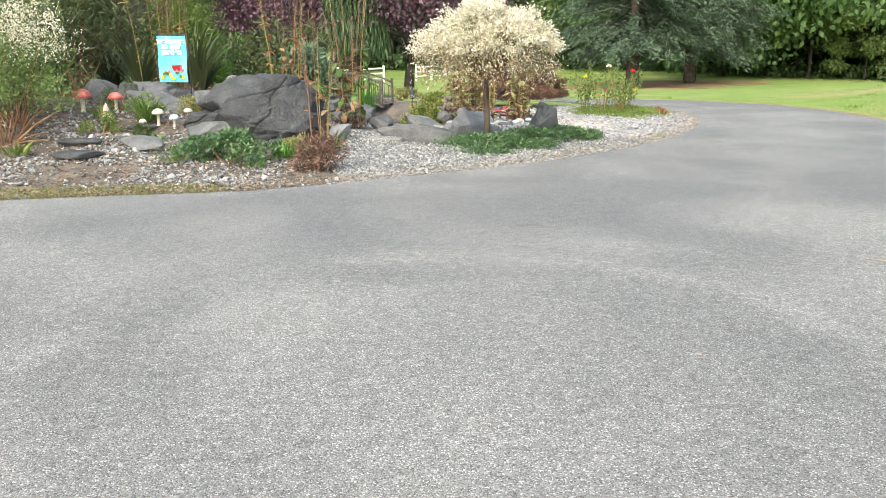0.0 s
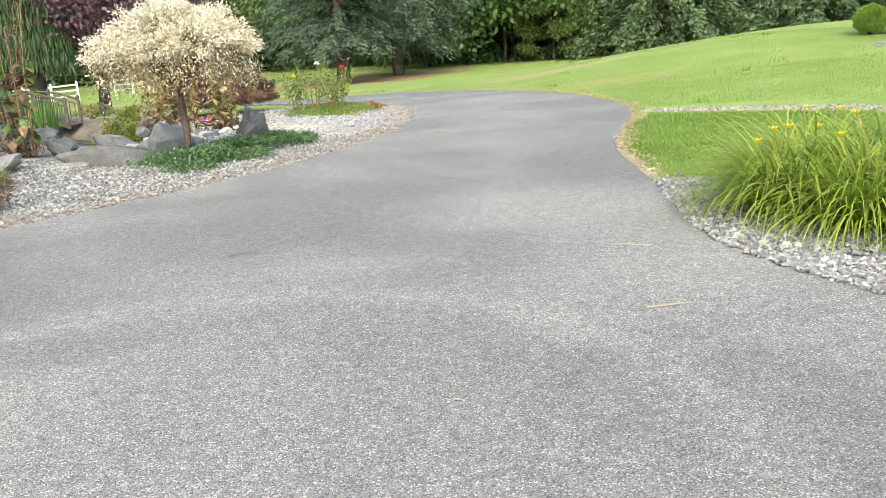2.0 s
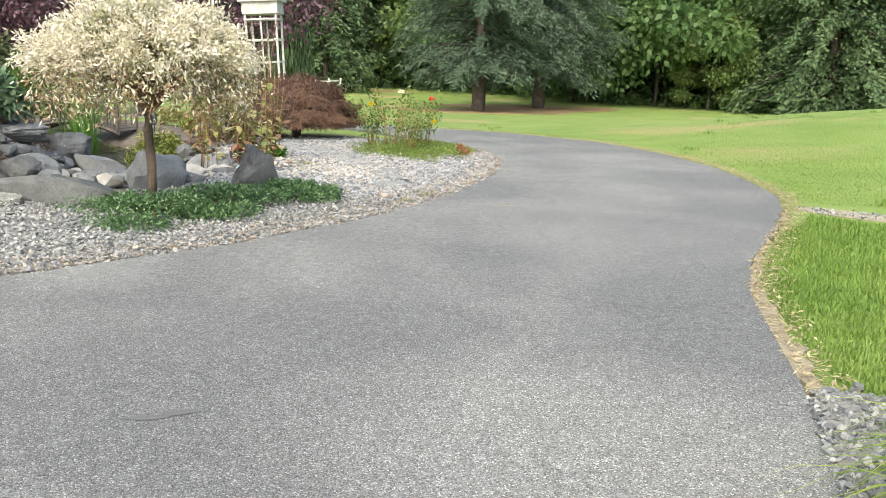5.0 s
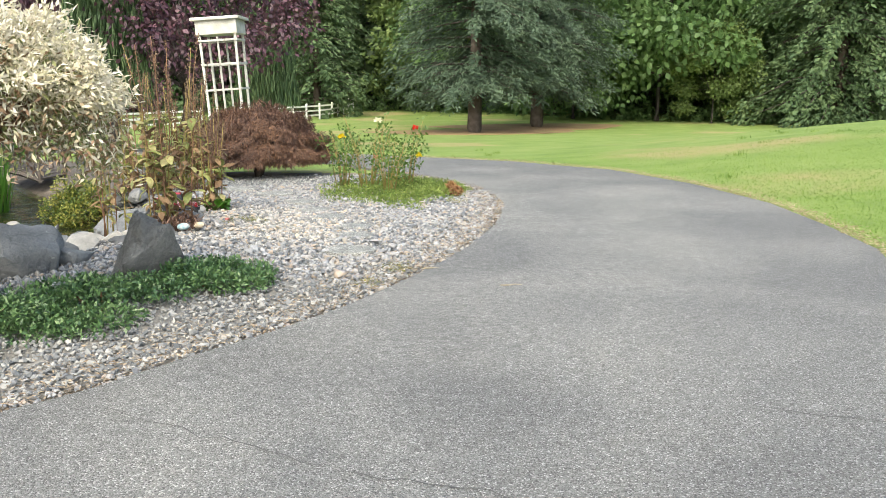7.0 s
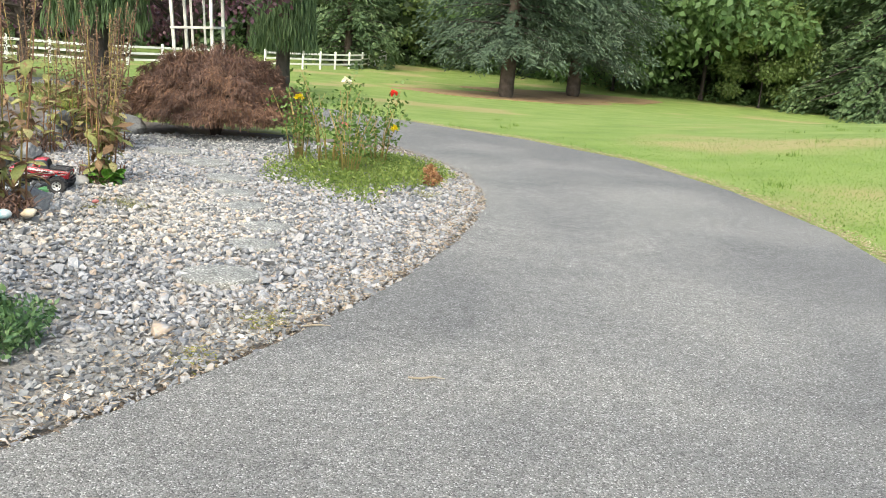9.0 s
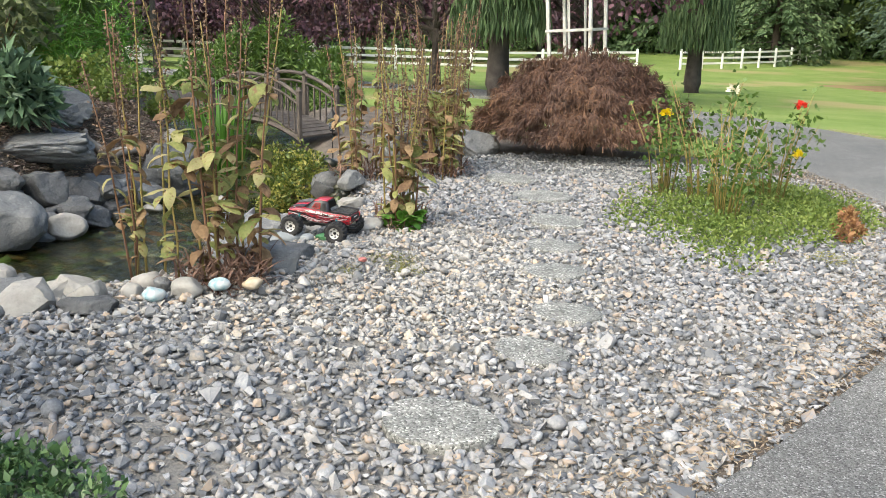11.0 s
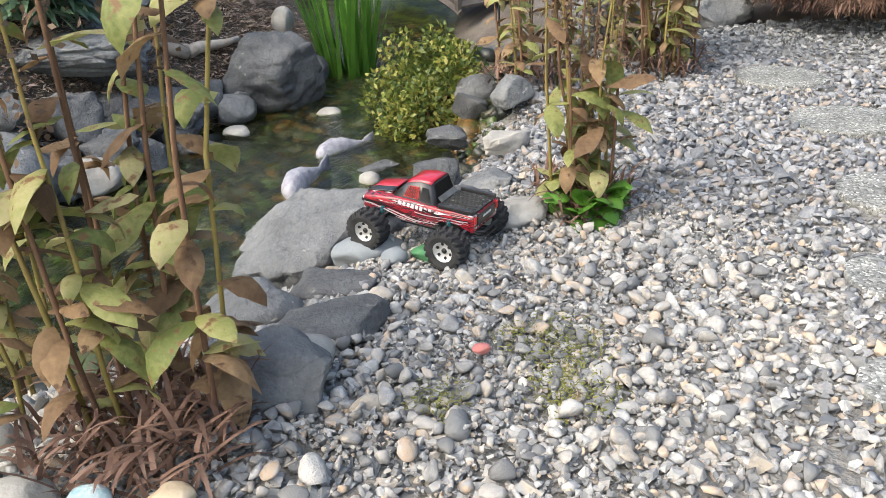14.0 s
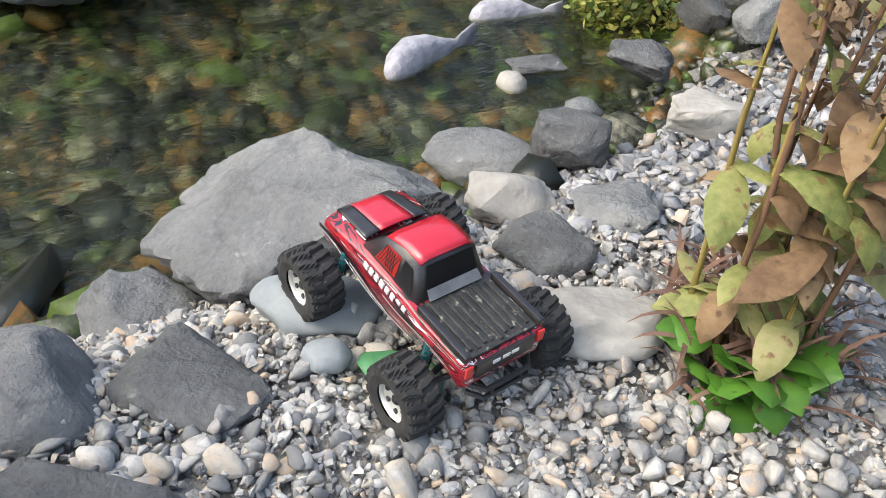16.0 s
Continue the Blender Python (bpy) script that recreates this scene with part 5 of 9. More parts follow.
def broadleaf(name, seed, h, r, material, leaf=0.16, count=9000, trunk_h=0.3, trunk_r=0.16, label="", category="tree", squash=0.8, bark=DARKBARK, low=0.0):
    """A leafy tree: trunk, forked limbs, and leaves gathered in uneven clumps with gaps."""
    rng = np.random.default_rng(seed)
    base = new(name)
    th = trunk_h * h
    bm = bmesh.new()
    bm_tube(bm, [(0, 0, -0.2), (0.02, 0, th * 0.5), (0.05, 0.03, th), (0.0, 0.0, h * 0.7)], [trunk_r * 1.4, trunk_r, trunk_r * 0.8, trunk_r * 0.25], 9)
    part("trunk", bm, bark, base, smooth=True)
    lb = bmesh.new()
    C = []
    cz = th + (h - th) * (0.5 - low)
    nclump = 64
    for i in range(nclump):
        d = rand_dirs(1, -0.75, 1, rng)[0]
        q = rng.uniform(0.45, 1.0) ** 0.6
        c = np.array([d[0] * r * q, d[1] * r * q, cz + d[2] * (h - th) * 0.5 * squash / 0.8 * q])
        C.append((c, rng.uniform(0.2, 0.38) * r))
        if i % 3 == 0:
            s = np.array([0.03, 0.02, max(th, 0.22 * h) * rng.uniform(0.8, 1.3)])
            mid = (s + c) / 2 + np.array([0, 0, -0.06 * r])
            bm_tube(lb, [s, mid, c], [trunk_r * 0.4, trunk_r * 0.25, 0.012], 5, False)
    part("limb_structure", lb, bark, base)
    per = count // nclump
    P, O = [], []
    for c, cr in C:
        d = rand_dirs(per, -1, 1, rng)
        P.append(c + d * (cr * rng.uniform(0.3, 1.1, per))[:, None] * np.array([1.15, 1.15, 0.75]))
        O.append(d * 0.7 + np.array([0, 0, -0.35]))
    leaves("crown", np.concatenate(P), leaf, leaf * 0.7, material, np.concatenate(O), 0.7, base, rng=rng)
    return tagged(base, label, category)


def put(ob, x, y, s=1.0, rz=0.0, dz=0.0, z=None):
    ob.matrix_basis = pose(x, y, hz(x, y) + dz if z is None else z, 0, 0, rz) @ Matrix.Scale(s, 4)
    return ob


def again(ob, x, y, s=1.0, rz=0.0, dz=0.0):
    c = copy_thing(ob, Matrix.Identity(4))
    c.matrix_basis = pose(x, y, hz(x, y) + dz, 0, 0, rz) @ Matrix.Scale(s, 4)
    return c


fir_a = put(conifer("fir_tree", 1, 26, 6.0, NEEDLEBLUE, 0.11, 4.0, "tall dark blue-green fir standing alone on the lawn"), 12.6, 60.2, 1.0)
fir_b = put(conifer("fir_tree", 2, 27, 6.4, NEEDLEBLUE, 0.10, 4.0, "tall dark green fir standing on the far lawn"), 18.4, 67.1, 1.0)
fir_d = put(conifer("fir_tree", 4, 27, 6.8, NEEDLE, 0.03, 1.1, "tall green fir in the dense woods"), -6, 92, 1.1)
fir_c = put(conifer("fir_tree", 3, 27, 8.0, NEEDLE, 0.03, 2.2, "broad drooping conifer at the edge of the woods", 0.5), 41, 66, 1.0)
maple_a = put(broadleaf("maple_tree", 11, 21, 8.5, LEAFDARK, 0.58, 19000, 0.03, 0.2, "large leafy green tree in the wood's edge", low=0.09), 31, 76)
maple_b = put(broadleaf("alder_tree", 12, 19, 6.5, LEAFALDER, 0.54, 17000, 0.03, 0.18, "tall light green leafy tree in the woods", low=0.09), 25, 86)
WOODS = [(fir_d, 3, 95, 1.0, 70), (fir_d, 10, 98, 1.1, 120), (fir_d, -16, 90, 1.1, 200), (fir_d, 3, 84, 0.8, 250), (fir_c, 52, 60, 0.9, 60), (fir_d, 49, 74, 1.1, 100), (fir_d, 60, 64, 1.1, 10), (fir_d, 60, 50, 1.1, 190), (fir_d, 66, 44, 1.0, 0), (fir_d, 38, 88, 1.1, 170), (fir_d, -27, 86, 1.1, 90), (fir_d, -38, 78, 1.1, 20), (fir_d, -47, 68, 1.1, 310), (fir_d, 22, 102, 1.1, 0), (fir_d, 45, 96, 1.1, 0), (fir_d, -20, 100, 1.1, 40)]
for src, x, y, s, rz in WOODS:
    again(src, x, y, s, rz)
for src, x, y, s, rz in [(maple_a, 39, 80, 1.0, 90), (maple_a, 25, 80, 0.8, 200), (maple_b, 34, 72, 0.5, 20), (maple_b, 55, 72, 1.0, 40), (maple_a, 63, 57, 0.9, 70), (maple_b, 14, 94, 1.0, 160), (maple_b, -2, 98, 1.0, 10), (maple_a, -11, 96, 1.0, 60), (maple_b, -21, 92, 1.0, 250), (maple_a, -33, 88, 1.0, 150), (maple_b, -46, 76, 1.0, 0), (maple_a, 48, 84, 1.1, 10), (maple_a, 18, 90, 0.9, 300)]:
    again(src, x, y, s, rz)
# leafy shrubs along the wood's edge
re_ = np.random.default_rng(32)
EDGE = np.array([(-30, 78), (-14, 90), (2, 93), (13, 93), (22, 88), (31, 77), (42, 69), (53, 58), (61, 46), (64, 28), (66, 14)], float)
t = re_.uniform(0, len(EDGE) - 1.001, 90)
k = t.astype(int)
C = EDGE[k] * (1 - (t - k))[:, None] + EDGE[k + 1] * (t - k)[:, None] + re_.normal(0, 1.2, (90, 2))
pk = re_.integers(0, 90, 17000)
dd = rand_dirs(17000, -0.2, 1, re_)
rr = re_.uniform(0.7, 1.9, 90)[pk]
P = np.stack([C[pk, 0], C[pk, 1], height(C[pk, 0], C[pk, 1])], 1) + dd * (rr * re_.uniform(0.6, 1.05, 17000))[:, None] * np.array([1.3, 1.3, 1.25])
ob = leaves("woods_edge_shrubs", P, 0.3, 0.2, LEAFDARK, dd * 0.5, 0.8, rng=re_)
tagged(ob, "leafy green shrubs along the edge of the woods", "shrubs", kind="stuff")
# undergrowth that closes the woods, its colour darkened for shade under the trees
rw = np.random.default_rng(31)
ang = rw.uniform(radians(-75), radians(85), 26000)
rad = rw.uniform(82, 108, 26000)
X, Y = 6 - np.sin(ang) * rad * 0.95, 10 + np.cos(ang) * rad
under_z = height(X, Y) + rw.uniform(0, 1, 26000) ** 1.6 * 9
leaves("woods_undergrowth", np.stack([X, Y, under_z], 1), 1.3, 0.9, UNDERWOOD_SHADE, np.tile([0, 0, -0.3], (26000, 1)), 1.0, rng=rw)
tagged(bpy.data.objects["woods_undergrowth"], "dense green undergrowth closing the woods, coloured dark for the forest shade", "woods", kind="stuff")
# curved sheet added behind the trees, in the same shade-darkened colour
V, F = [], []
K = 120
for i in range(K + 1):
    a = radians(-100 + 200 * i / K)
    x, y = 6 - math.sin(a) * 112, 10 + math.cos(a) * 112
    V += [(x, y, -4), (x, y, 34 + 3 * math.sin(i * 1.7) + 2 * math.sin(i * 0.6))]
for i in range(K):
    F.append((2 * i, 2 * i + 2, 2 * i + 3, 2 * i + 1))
tagged(raw("backdrop", V, F, UNDERWOOD_SHADE), "sheet added behind the woods, its dark green standing for deep shade", "backdrop", kind="structure")

# purple-leaved plums and weeping conifer behind the garden
plum = put(broadleaf("plum_tree", 21, 6.0, 3.2, LEAFPLUM, 0.15, 13000, 0.25, 0.16, "spreading dark purple-leaved plum tree"), -1.6, 36.5, 1.25)
for x, y, s, rz in [(-6.5, 37, 1.1, 80), (-13, 38, 1.1, 190), (-18, 30, 1.1, 250)]:
    again(plum, x, y, s, rz)

plum_low = put(broadleaf("plum_tree", 22, 6.0, 3.4, LEAFPLUM, 0.24, 6500, 0.08, 0.16, "low-branched dark purple plum tree behind the white fence", low=0.06), -24, 67, 1.5)
for x, y, s, rz in [(-29, 64, 1.5, 60), (-18.5, 70, 1.6, 130), (-12.5, 72, 1.5, 220), (-35, 60, 1.6, 300), (-41, 55, 1.5, 20), (-26, 46, 1.2, 80), (-21, 50, 1.2, 160), (-31, 42, 1.25, 240)]:
    again(plum_low, x, y, s, rz)


def weeping_conifer(seed, h, r):
    rng = np.random.default_rng(seed)
    base = new("weeping_cedar")
    bm = bmesh.new()
    bm_tube(bm, [(0, 0, -0.3), (0, 0, 0.3), (0.05, 0, h * 0.5), (0, 0, h)], [0.48, 0.34, 0.22, 0.04], 10)
    part("trunk", bm, DARKBARK, base, smooth=True)
    n = 9000
    a, q = rng.uniform(0, 2 * np.pi, n), rng.uniform(0.35, 1, n) ** 0.7
    z = rng.uniform(0.24, 1, n) * h
    rr = r * q * (1 - 0.6 * z / h)
    P = np.stack([rr * np.cos(a), rr * np.sin(a), z], 1)
    leaves("crown", P, 0.5, 0.055, NEEDLE, np.tile([0, 0, -1.6], (n, 1)), 0.4, base, "hanging bright green sprays", rng)
    return tagged(base, "weeping cedar with a dark trunk and hanging green sprays", "conifer")


cedar = put(weeping_conifer(41, 8, 1.7), -3.6, 34.5)
again(cedar, 0.6, 46, 1.0, 70)
again(cedar, -11, 26, 0.9, 120)


# ---------------------------------------------------------------- fence
def rail_fence(line, label):
    bay = root("fence", 0, 0, 0, label, "fence")
    pts = [np.array(p, float) for p in line]
    for a, b in zip(pts, pts[1:]):
        ln = np.linalg.norm(b - a)
        n = max(1, round(ln / 2.4))
        for k in range(n + 1):
            p = a + (b - a) * k / n
            z = hz(*p)
            bm = bmesh.new()
            bm_box(bm, 0, 0, 0.62, 0.13, 0.13, 1.3, bevel=0.012)
            bm_lathe(bm, [(0.095, 1.27), (0.095, 1.29), (0.01, 1.33)], 4)
            o = part("post", bm, WHITEPAINT, bay)
            o.matrix_basis = pose(p[0], p[1], z, 0, 0, math.degrees(math.atan2(*(b - a)[::-1])))
            if k < n:
                q = a + (b - a) * (k + 1) / n
                d = np.array([*(q - p), hz(*q) - z])
                for h in (0.35, 0.72, 1.09):
                    bm = bmesh.new()
                    bm_box(bm, 0, 0, 0, np.linalg.norm(d), 0.035, 0.13, bevel=0.006)
                    o = part("rail", bm, WHITEPAINT, bay)
                    mid = np.array([*p, z + h]) + d / 2
                    o.matrix_basis = pose(*mid, 0, -math.degrees(math.atan2(d[2], np.hypot(d[0], d[1]))), math.degrees(math.atan2(d[1], d[0])))
    return bay


rail_fence([(-52, 42), (-34, 46), (-21, 50.5), (-11, 59.5), (-5, 68)], "white-painted three-rail post fence along the lane")
rail_fence([(-2.6, 71), (1.0, 76), (4.2, 82), (6.5, 92)], "white-painted three-rail fence climbing past the lawn")


# ---------------------------------------------------------------- garden plants
def standard_willow():
    """Variegated willow grafted on a stem: a wide, flat-bottomed dome of pale shoots."""
    rng = np.random.default_rng(51)
    base = root("variegated_willow", 0.6, 11.8, hz(0.6, 11.8) + 0.12, "small standard willow with a dome of creamy white variegated leaves", "small tree")
    bm = bmesh.new()
    bm_tube(bm, [(0, 0, -0.25), (0.0, 0.0, 0.3), (-0.02, 0.01, 0.62), (-0.01, 0, 0.8)], [0.05, 0.042, 0.04, 0.05], 9)
    part("trunk", bm, BARK, base, smooth=True)
    lb = bmesh.new()
    P, D, P2, D2 = [], [], [], []
    P3, D3 = [], []
    for i in range(520):
        a = rng.uniform(0, 2 * np.pi)
        q = rng.uniform(0, 1) ** 0.5
        lump = 1 + 0.09 * math.sin(3 * a + 4 * q) + 0.06 * math.sin(7 * a - 3 * q)
        top = np.array([math.cos(a) * 0.9 * q * lump, math.sin(a) * 0.9 * q * lump, 0.93 + 0.72 * math.sqrt(max(0, 1 - (q * 0.93) ** 2)) * (rng.uniform(0.72, 1.1) if i % 9 else rng.uniform(1.1, 1.26))])
        s = np.array([0, 0, 0.75])
        mid = s * 0.5 + top * 0.5 + np.array([0, 0, 0.18])
        if i % 4 == 0:
            bm_tube(lb, [s, mid, top], [0.010, 0.006, 0.002], 4, False)
        d = (top - mid) / np.linalg.norm(top - mid)
        n = 80
        t = rng.uniform(0.45, 1.14, n)
        pts = mid + (top - mid) * t[:, None] + rng.normal(0, 0.03, (n, 3))
        white = t > rng.uniform(0.45, 0.82, n)
        P.append(pts[white])
        D.append(np.tile(d * 0.75, (int(white.sum()), 1)))
        P3.append(pts[~white])
        D3.append(np.tile(d * 0.5, (int((~white).sum()), 1)))
        if q > 0.5:
            n = 36
            drop = top * np.array([0.94, 0.94, 1]) + np.stack([rng.normal(0, 0.07, n), rng.normal(0, 0.07, n), -0.48 * rng.uniform(0.02, 1.0, n) ** 1.3], 1)
            P2.append(drop)
            D2.append(np.tile([0, 0, -0.5], (n, 1)))
    part("shoot_bundle", lb, STEM_DRY, base)
    leaves("crown", np.concatenate(P), 0.05, 0.016, LEAFWHITE, np.concatenate(D), 0.85, base, "creamy white leaves", rng)
    leaves("under_leaves", np.concatenate(P3), 0.05, 0.017, LEAFOLIVE, np.concatenate(D3), 0.9, base, "olive-green older leaves", rng)
    P2 = np.concatenate(P2)
    D2 = np.concatenate(D2)
    pale = rng.uniform(0, 1, len(P2)) < np.clip((P2[:, 2] - 0.62) * 1.1, 0.04, 0.75)
    leaves("hanging_leaves", P2[pale], 0.05, 0.016, LEAFWHITE, D2[pale], 0.9, base, "creamy white hanging leaves", rng)
    P2, D2 = P2[~pale], D2[~pale]
    k = rng.uniform(0, 1, len(P2)) < 0.55
    leaves("lower_leaves", P2[k], 0.05, 0.017, LEAFPINKBROWN, D2[k], 0.9, base, "pinkish brown lower leaves", rng)
    leaves("inner_leaves", P2[~k], 0.05, 0.018, LEAFOLIVE, D2[~k], 0.9, base, "olive-green lower leaves", rng)
    return base


standard_willow()


def laceleaf_maple():
    """A mounded laceleaf maple: layered hanging skirts of finely cut leaves."""
    rng = np.random.default_rng(61)
    base = root("laceleaf_maple", 1.66, 21.4, hz(1.66, 21.4), "low domed red-brown laceleaf maple with hanging leaves", "shrub")
    bm = bmesh.new()
    for i in range(14):
        a = 2 * math.pi * i / 14 + rng.uniform(-0.2, 0.2)
        r = rng.uniform(0.7, 1.1)
        bm_tube(bm, [(0, 0, -0.05), (0.15 * math.cos(a), 0.15 * math.sin(a), 0.45), (r * 0.6 * math.cos(a), r * 0.5 * math.sin(a), 0.85), (r * math.cos(a), r * 0.9 * math.sin(a), 0.45)], [0.06, 0.045, 0.025, 0.008], 6, False)
    part("branch_structure", bm, DARKBARK, base, smooth=True)
    n = 5200
    d = rand_dirs(n, -0.12, 1, rng)
    az = np.arctan2(d[:, 1], d[:, 0])
    lump = 1 + 0.06 * np.sin(az * 6 + d[:, 2] * 5) + 0.055 * np.sin(az * 11 - d[:, 2] * 9) + 0.05 * np.sin(d[:, 2] * 19 + az * 3)
    depth = np.where(rng.uniform(0, 1, n) < 0.75, rng.uniform(0.93, 1.03, n), rng.uniform(0.6, 0.93, n))
    C = d * (lump * depth)[:, None] * np.array([1.16, 1.1, 0.93]) + np.array([0, 0, 0.2])
    C[:, 2] = np.maximum(C[:, 2], 0.33 + rng.uniform(-0.06, 0.08, n))
    fan = 13
    P = np.repeat(C, fan, 0) + rng.normal(0, 0.012, (n * fan, 3))
    out = np.repeat(d * np.array([1, 1, 0.25]), fan, 0) * 0.55 + np.array([0, 0, -0.75]) + rng.normal(0, 0.42, (n * fan, 3))
    V, F = leaf_arrays(P, out, np.repeat(d, fan, 0) + rng.normal(0, 0.35, (n * fan, 3)), rng.uniform(0.06, 0.125, n * fan), rng.uniform(0.008, 0.014, n * fan))
    under(raw("crown", V, F, LEAFMAPLE), base, "finely cut red-brown leaves")
    return base


laceleaf_maple()


SEEDBROWN = mat("dry_seed_pods", [(0.07, 0.045, 0.03), (0.15, 0.10, 0.065), (0.26, 0.19, 0.13)], rough=0.9, scale=9, bump=0, island=0.7)


def stalks(name, x, y, seed, n, h, spread, label, leafy=0.45, mat_leaf=LEAFYEL, seeds=True, leaf=0.15, green=0, litter=True, leaf_lo=0.12):
    """A clump of tall foxglove-like stalks: stems, hanging leaves, dry seed heads above, withered litter below."""
    rng = np.random.default_rng(seed)
    base = root(name, x, y, hz(x, y), label, "plant")
    P, D, S, SD = [], [], [], []
    for i in range(n):
        a, q = rng.uniform(0, 2 * np.pi), spread * rng.uniform(0, 1) ** 0.6
        p0 = np.array([q * math.cos(a), q * math.sin(a), -0.03])
        hh = h * rng.uniform(0.7, 1.1)
        lean = np.array([math.cos(a), math.sin(a)]) * hh * rng.uniform(0.02, 0.16)
        pts = [p0 + np.array([*(lean * t ** 1.5), hh * t]) + np.array([*rng.normal(0, 0.008, 2), 0]) for t in np.linspace(0, 1, 6)]
        bm = bmesh.new()
        bm_tube(bm, pts, list(np.linspace(0.0075, 0.003, 6)), 6)
        part("stem", bm, STEM_YEL if i % 2 else STEM_DRY, base, smooth=True)
        k = int(8 * leafy / 0.45)
        for t in rng.uniform(leaf_lo, 0.62, k):
            b = rng.uniform(0, 2 * np.pi)
            P.append(p0 + np.array([*(lean * t ** 1.5), hh * t]))
            D.append(np.array([math.cos(b), math.sin(b), rng.uniform(-0.25, 0.5)]))
        if seeds:
            m = int(80 * hh)
            t = rng.uniform(0.58, 1.0, m)
            w = 0.017 * (1.25 - t)[:, None] * 2
            S.append(p0 + np.stack([lean[0] * t ** 1.5, lean[1] * t ** 1.5, hh * t], 1) + rng.normal(0, 1, (m, 3)) * w)
            SD.append(rng.normal(0, 1, (m, 3)) + np.array([0, 0, -0.4]))
    V, F = [], []
    m = len(P)
    P, D = np.array(P), np.array(D)
    D /= np.linalg.norm(D, axis=1, keepdims=True)
    az = np.arctan2(D[:, 1], D[:, 0])
    ln = leaf * rng.uniform(0.6, 1.25, m)
    th = np.arccos(np.clip(D[:, 2], -1, 1))
    dry = rng.uniform(0, 1, m) < 0.45
    for k, mm in ((~dry, mat_leaf), (dry, LEAFDRY)):
        if k.any():
            big_leaves(base, P[k], az[k], ln[k], th[k], mm, rng)
    if seeds:
        S, SD = np.concatenate(S), np.concatenate(SD)
        V, F = leaf_arrays(S, SD, rand_dirs(len(S), rng=rng), 0.022, 0.013)
        under(raw("seed_spike", V, F, SEEDBROWN), base, "dry brown seed pods")
    if litter:
        m = 420 if h > 1.72 else 240
        a, q = rng.uniform(0, 2 * np.pi, m), spread * 1.15 * rng.uniform(0, 1, m) ** 0.6
        V, F = blade_arrays(np.stack([q * np.cos(a), q * np.sin(a), rng.uniform(0, 0.12, m)], 1), rng.uniform(0, 6.28, m), rng.uniform(0.06, 0.17, m), rng.uniform(0.3, 1.6, m), 0.012, 4, rng.uniform(0.5, 2.6, m))
        under(raw("withered_leaves", V, F, mat_litter), base, "withered brown leaves round the stems")
    if green:
        a = rng.uniform(0, 2 * np.pi, green)
        big_leaves(base, np.stack([0.07 * np.cos(a), 0.07 * np.sin(a), rng.uniform(0.0, 0.1, green)], 1) + np.array([0.05, -0.06, 0]), a, rng.uniform(0.07, 0.13, green), rng.uniform(0.2, 1.3, green), LEAFBRIGHT, rng, "basal_leaves", 0.75)
    return base


LEAFDRY = mat("curled_dry_leaves", [(0.13, 0.075, 0.04), (0.26, 0.165, 0.085), (0.38, 0.28, 0.16)], rough=0.8, scale=16, bump=0.5, bscale=60, island=0.7, fine=0.7, trans=0.25, spots=((0.10, 0.055, 0.03), 34, 0.6))
mat_litter = mat("withered_litter", [(0.09, 0.05, 0.035), (0.19, 0.11, 0.08), (0.30, 0.20, 0.15)], rough=0.9, scale=8, bump=0.3, bscale=70, island=0.6, trans=0.15)


def big_leaves(base, P, az, ln, lean, material, rng, name="leaves", wide=0.40):
    """Broad curved leaves with a midrib fold, each six cells long."""
    VV, FF, at = [], [], 0
    for p, a, l, th in zip(P, az, ln, lean):
        H, S = np.array([math.cos(a), math.sin(a), 0]), np.array([-math.sin(a), math.cos(a), 0])
        q, ang, prev = np.array(p, float), th, None
        curl, tw = rng.uniform(0.5, 2.4), rng.uniform(-0.9, 0.9)
        for k in range(7):
            t = k / 6
            w = l * wide * (math.sin(math.pi * min(1, t * 0.96 + 0.04)) ** 0.8) * 0.5 + 0.001
            d = H * math.sin(ang) + np.array([0, 0, 1]) * math.cos(ang)
            u = np.cross(S, d)
            s2 = S * math.cos(tw * t) + u * math.sin(tw * t)
            wav = 0.10 * w * math.sin(k * 2.1 + a * 5)
            VV += [q - s2 * w + u * (0.3 * w + wav), q, q + s2 * w + u * (0.3 * w - wav)]
            if k:
                for j in (0, 1):
                    FF.append((at - 3 + j, at - 2 + j, at + 1 + j, at + j))
            at += 3
            q = q + d * l / 6
            ang += curl / 6
    return under(raw(name, VV, FF, material), base)


stalks("foxglove_clump", 1.26, 14.67, 71, 11, 1.75, 0.22, "tall clump of foxglove stalks with yellowing leaves and dry seed heads", 0.9, leaf=0.155, leaf_lo=0.10)
stalks("foxglove_clump", 1.42, 16.6, 72, 12, 1.35, 0.17, "foxglove stalks with withered leaves and fresh green leaves at the base", 0.55, leaf=0.15, green=55)
stalks("foxglove_clump", 0.55, 19.3, 73, 18, 1.5, 0.36, "tall dry foxglove stalks with brown seed heads beside the stream", 0.9, leaf=0.14)
stalks("foxglove_clump", 0.85, 18.9, 74, 15, 1.7, 0.24, "dense group of dry brown foxglove stalks", 0.7, leaf=0.14)
stalks("foxglove_clump", 0.3, 18.3, 75, 13, 1.6, 0.28, "dry seed-bearing foxglove stalks behind the path", 0.7, leaf=0.14)
stalks("foxglove_clump", 0.75, 14.7, 76, 6, 1.5, 0.12, "slender foxglove stalks with olive leaves on the bank", 0.6, leaf=0.12, litter=False)
stalks("foxglove_clump", -1.35, 12.9, 77, 10, 2.0, 0.2, "tall bare foxglove spires above green leaves", 0.5, LEAFMID, leaf=0.2)
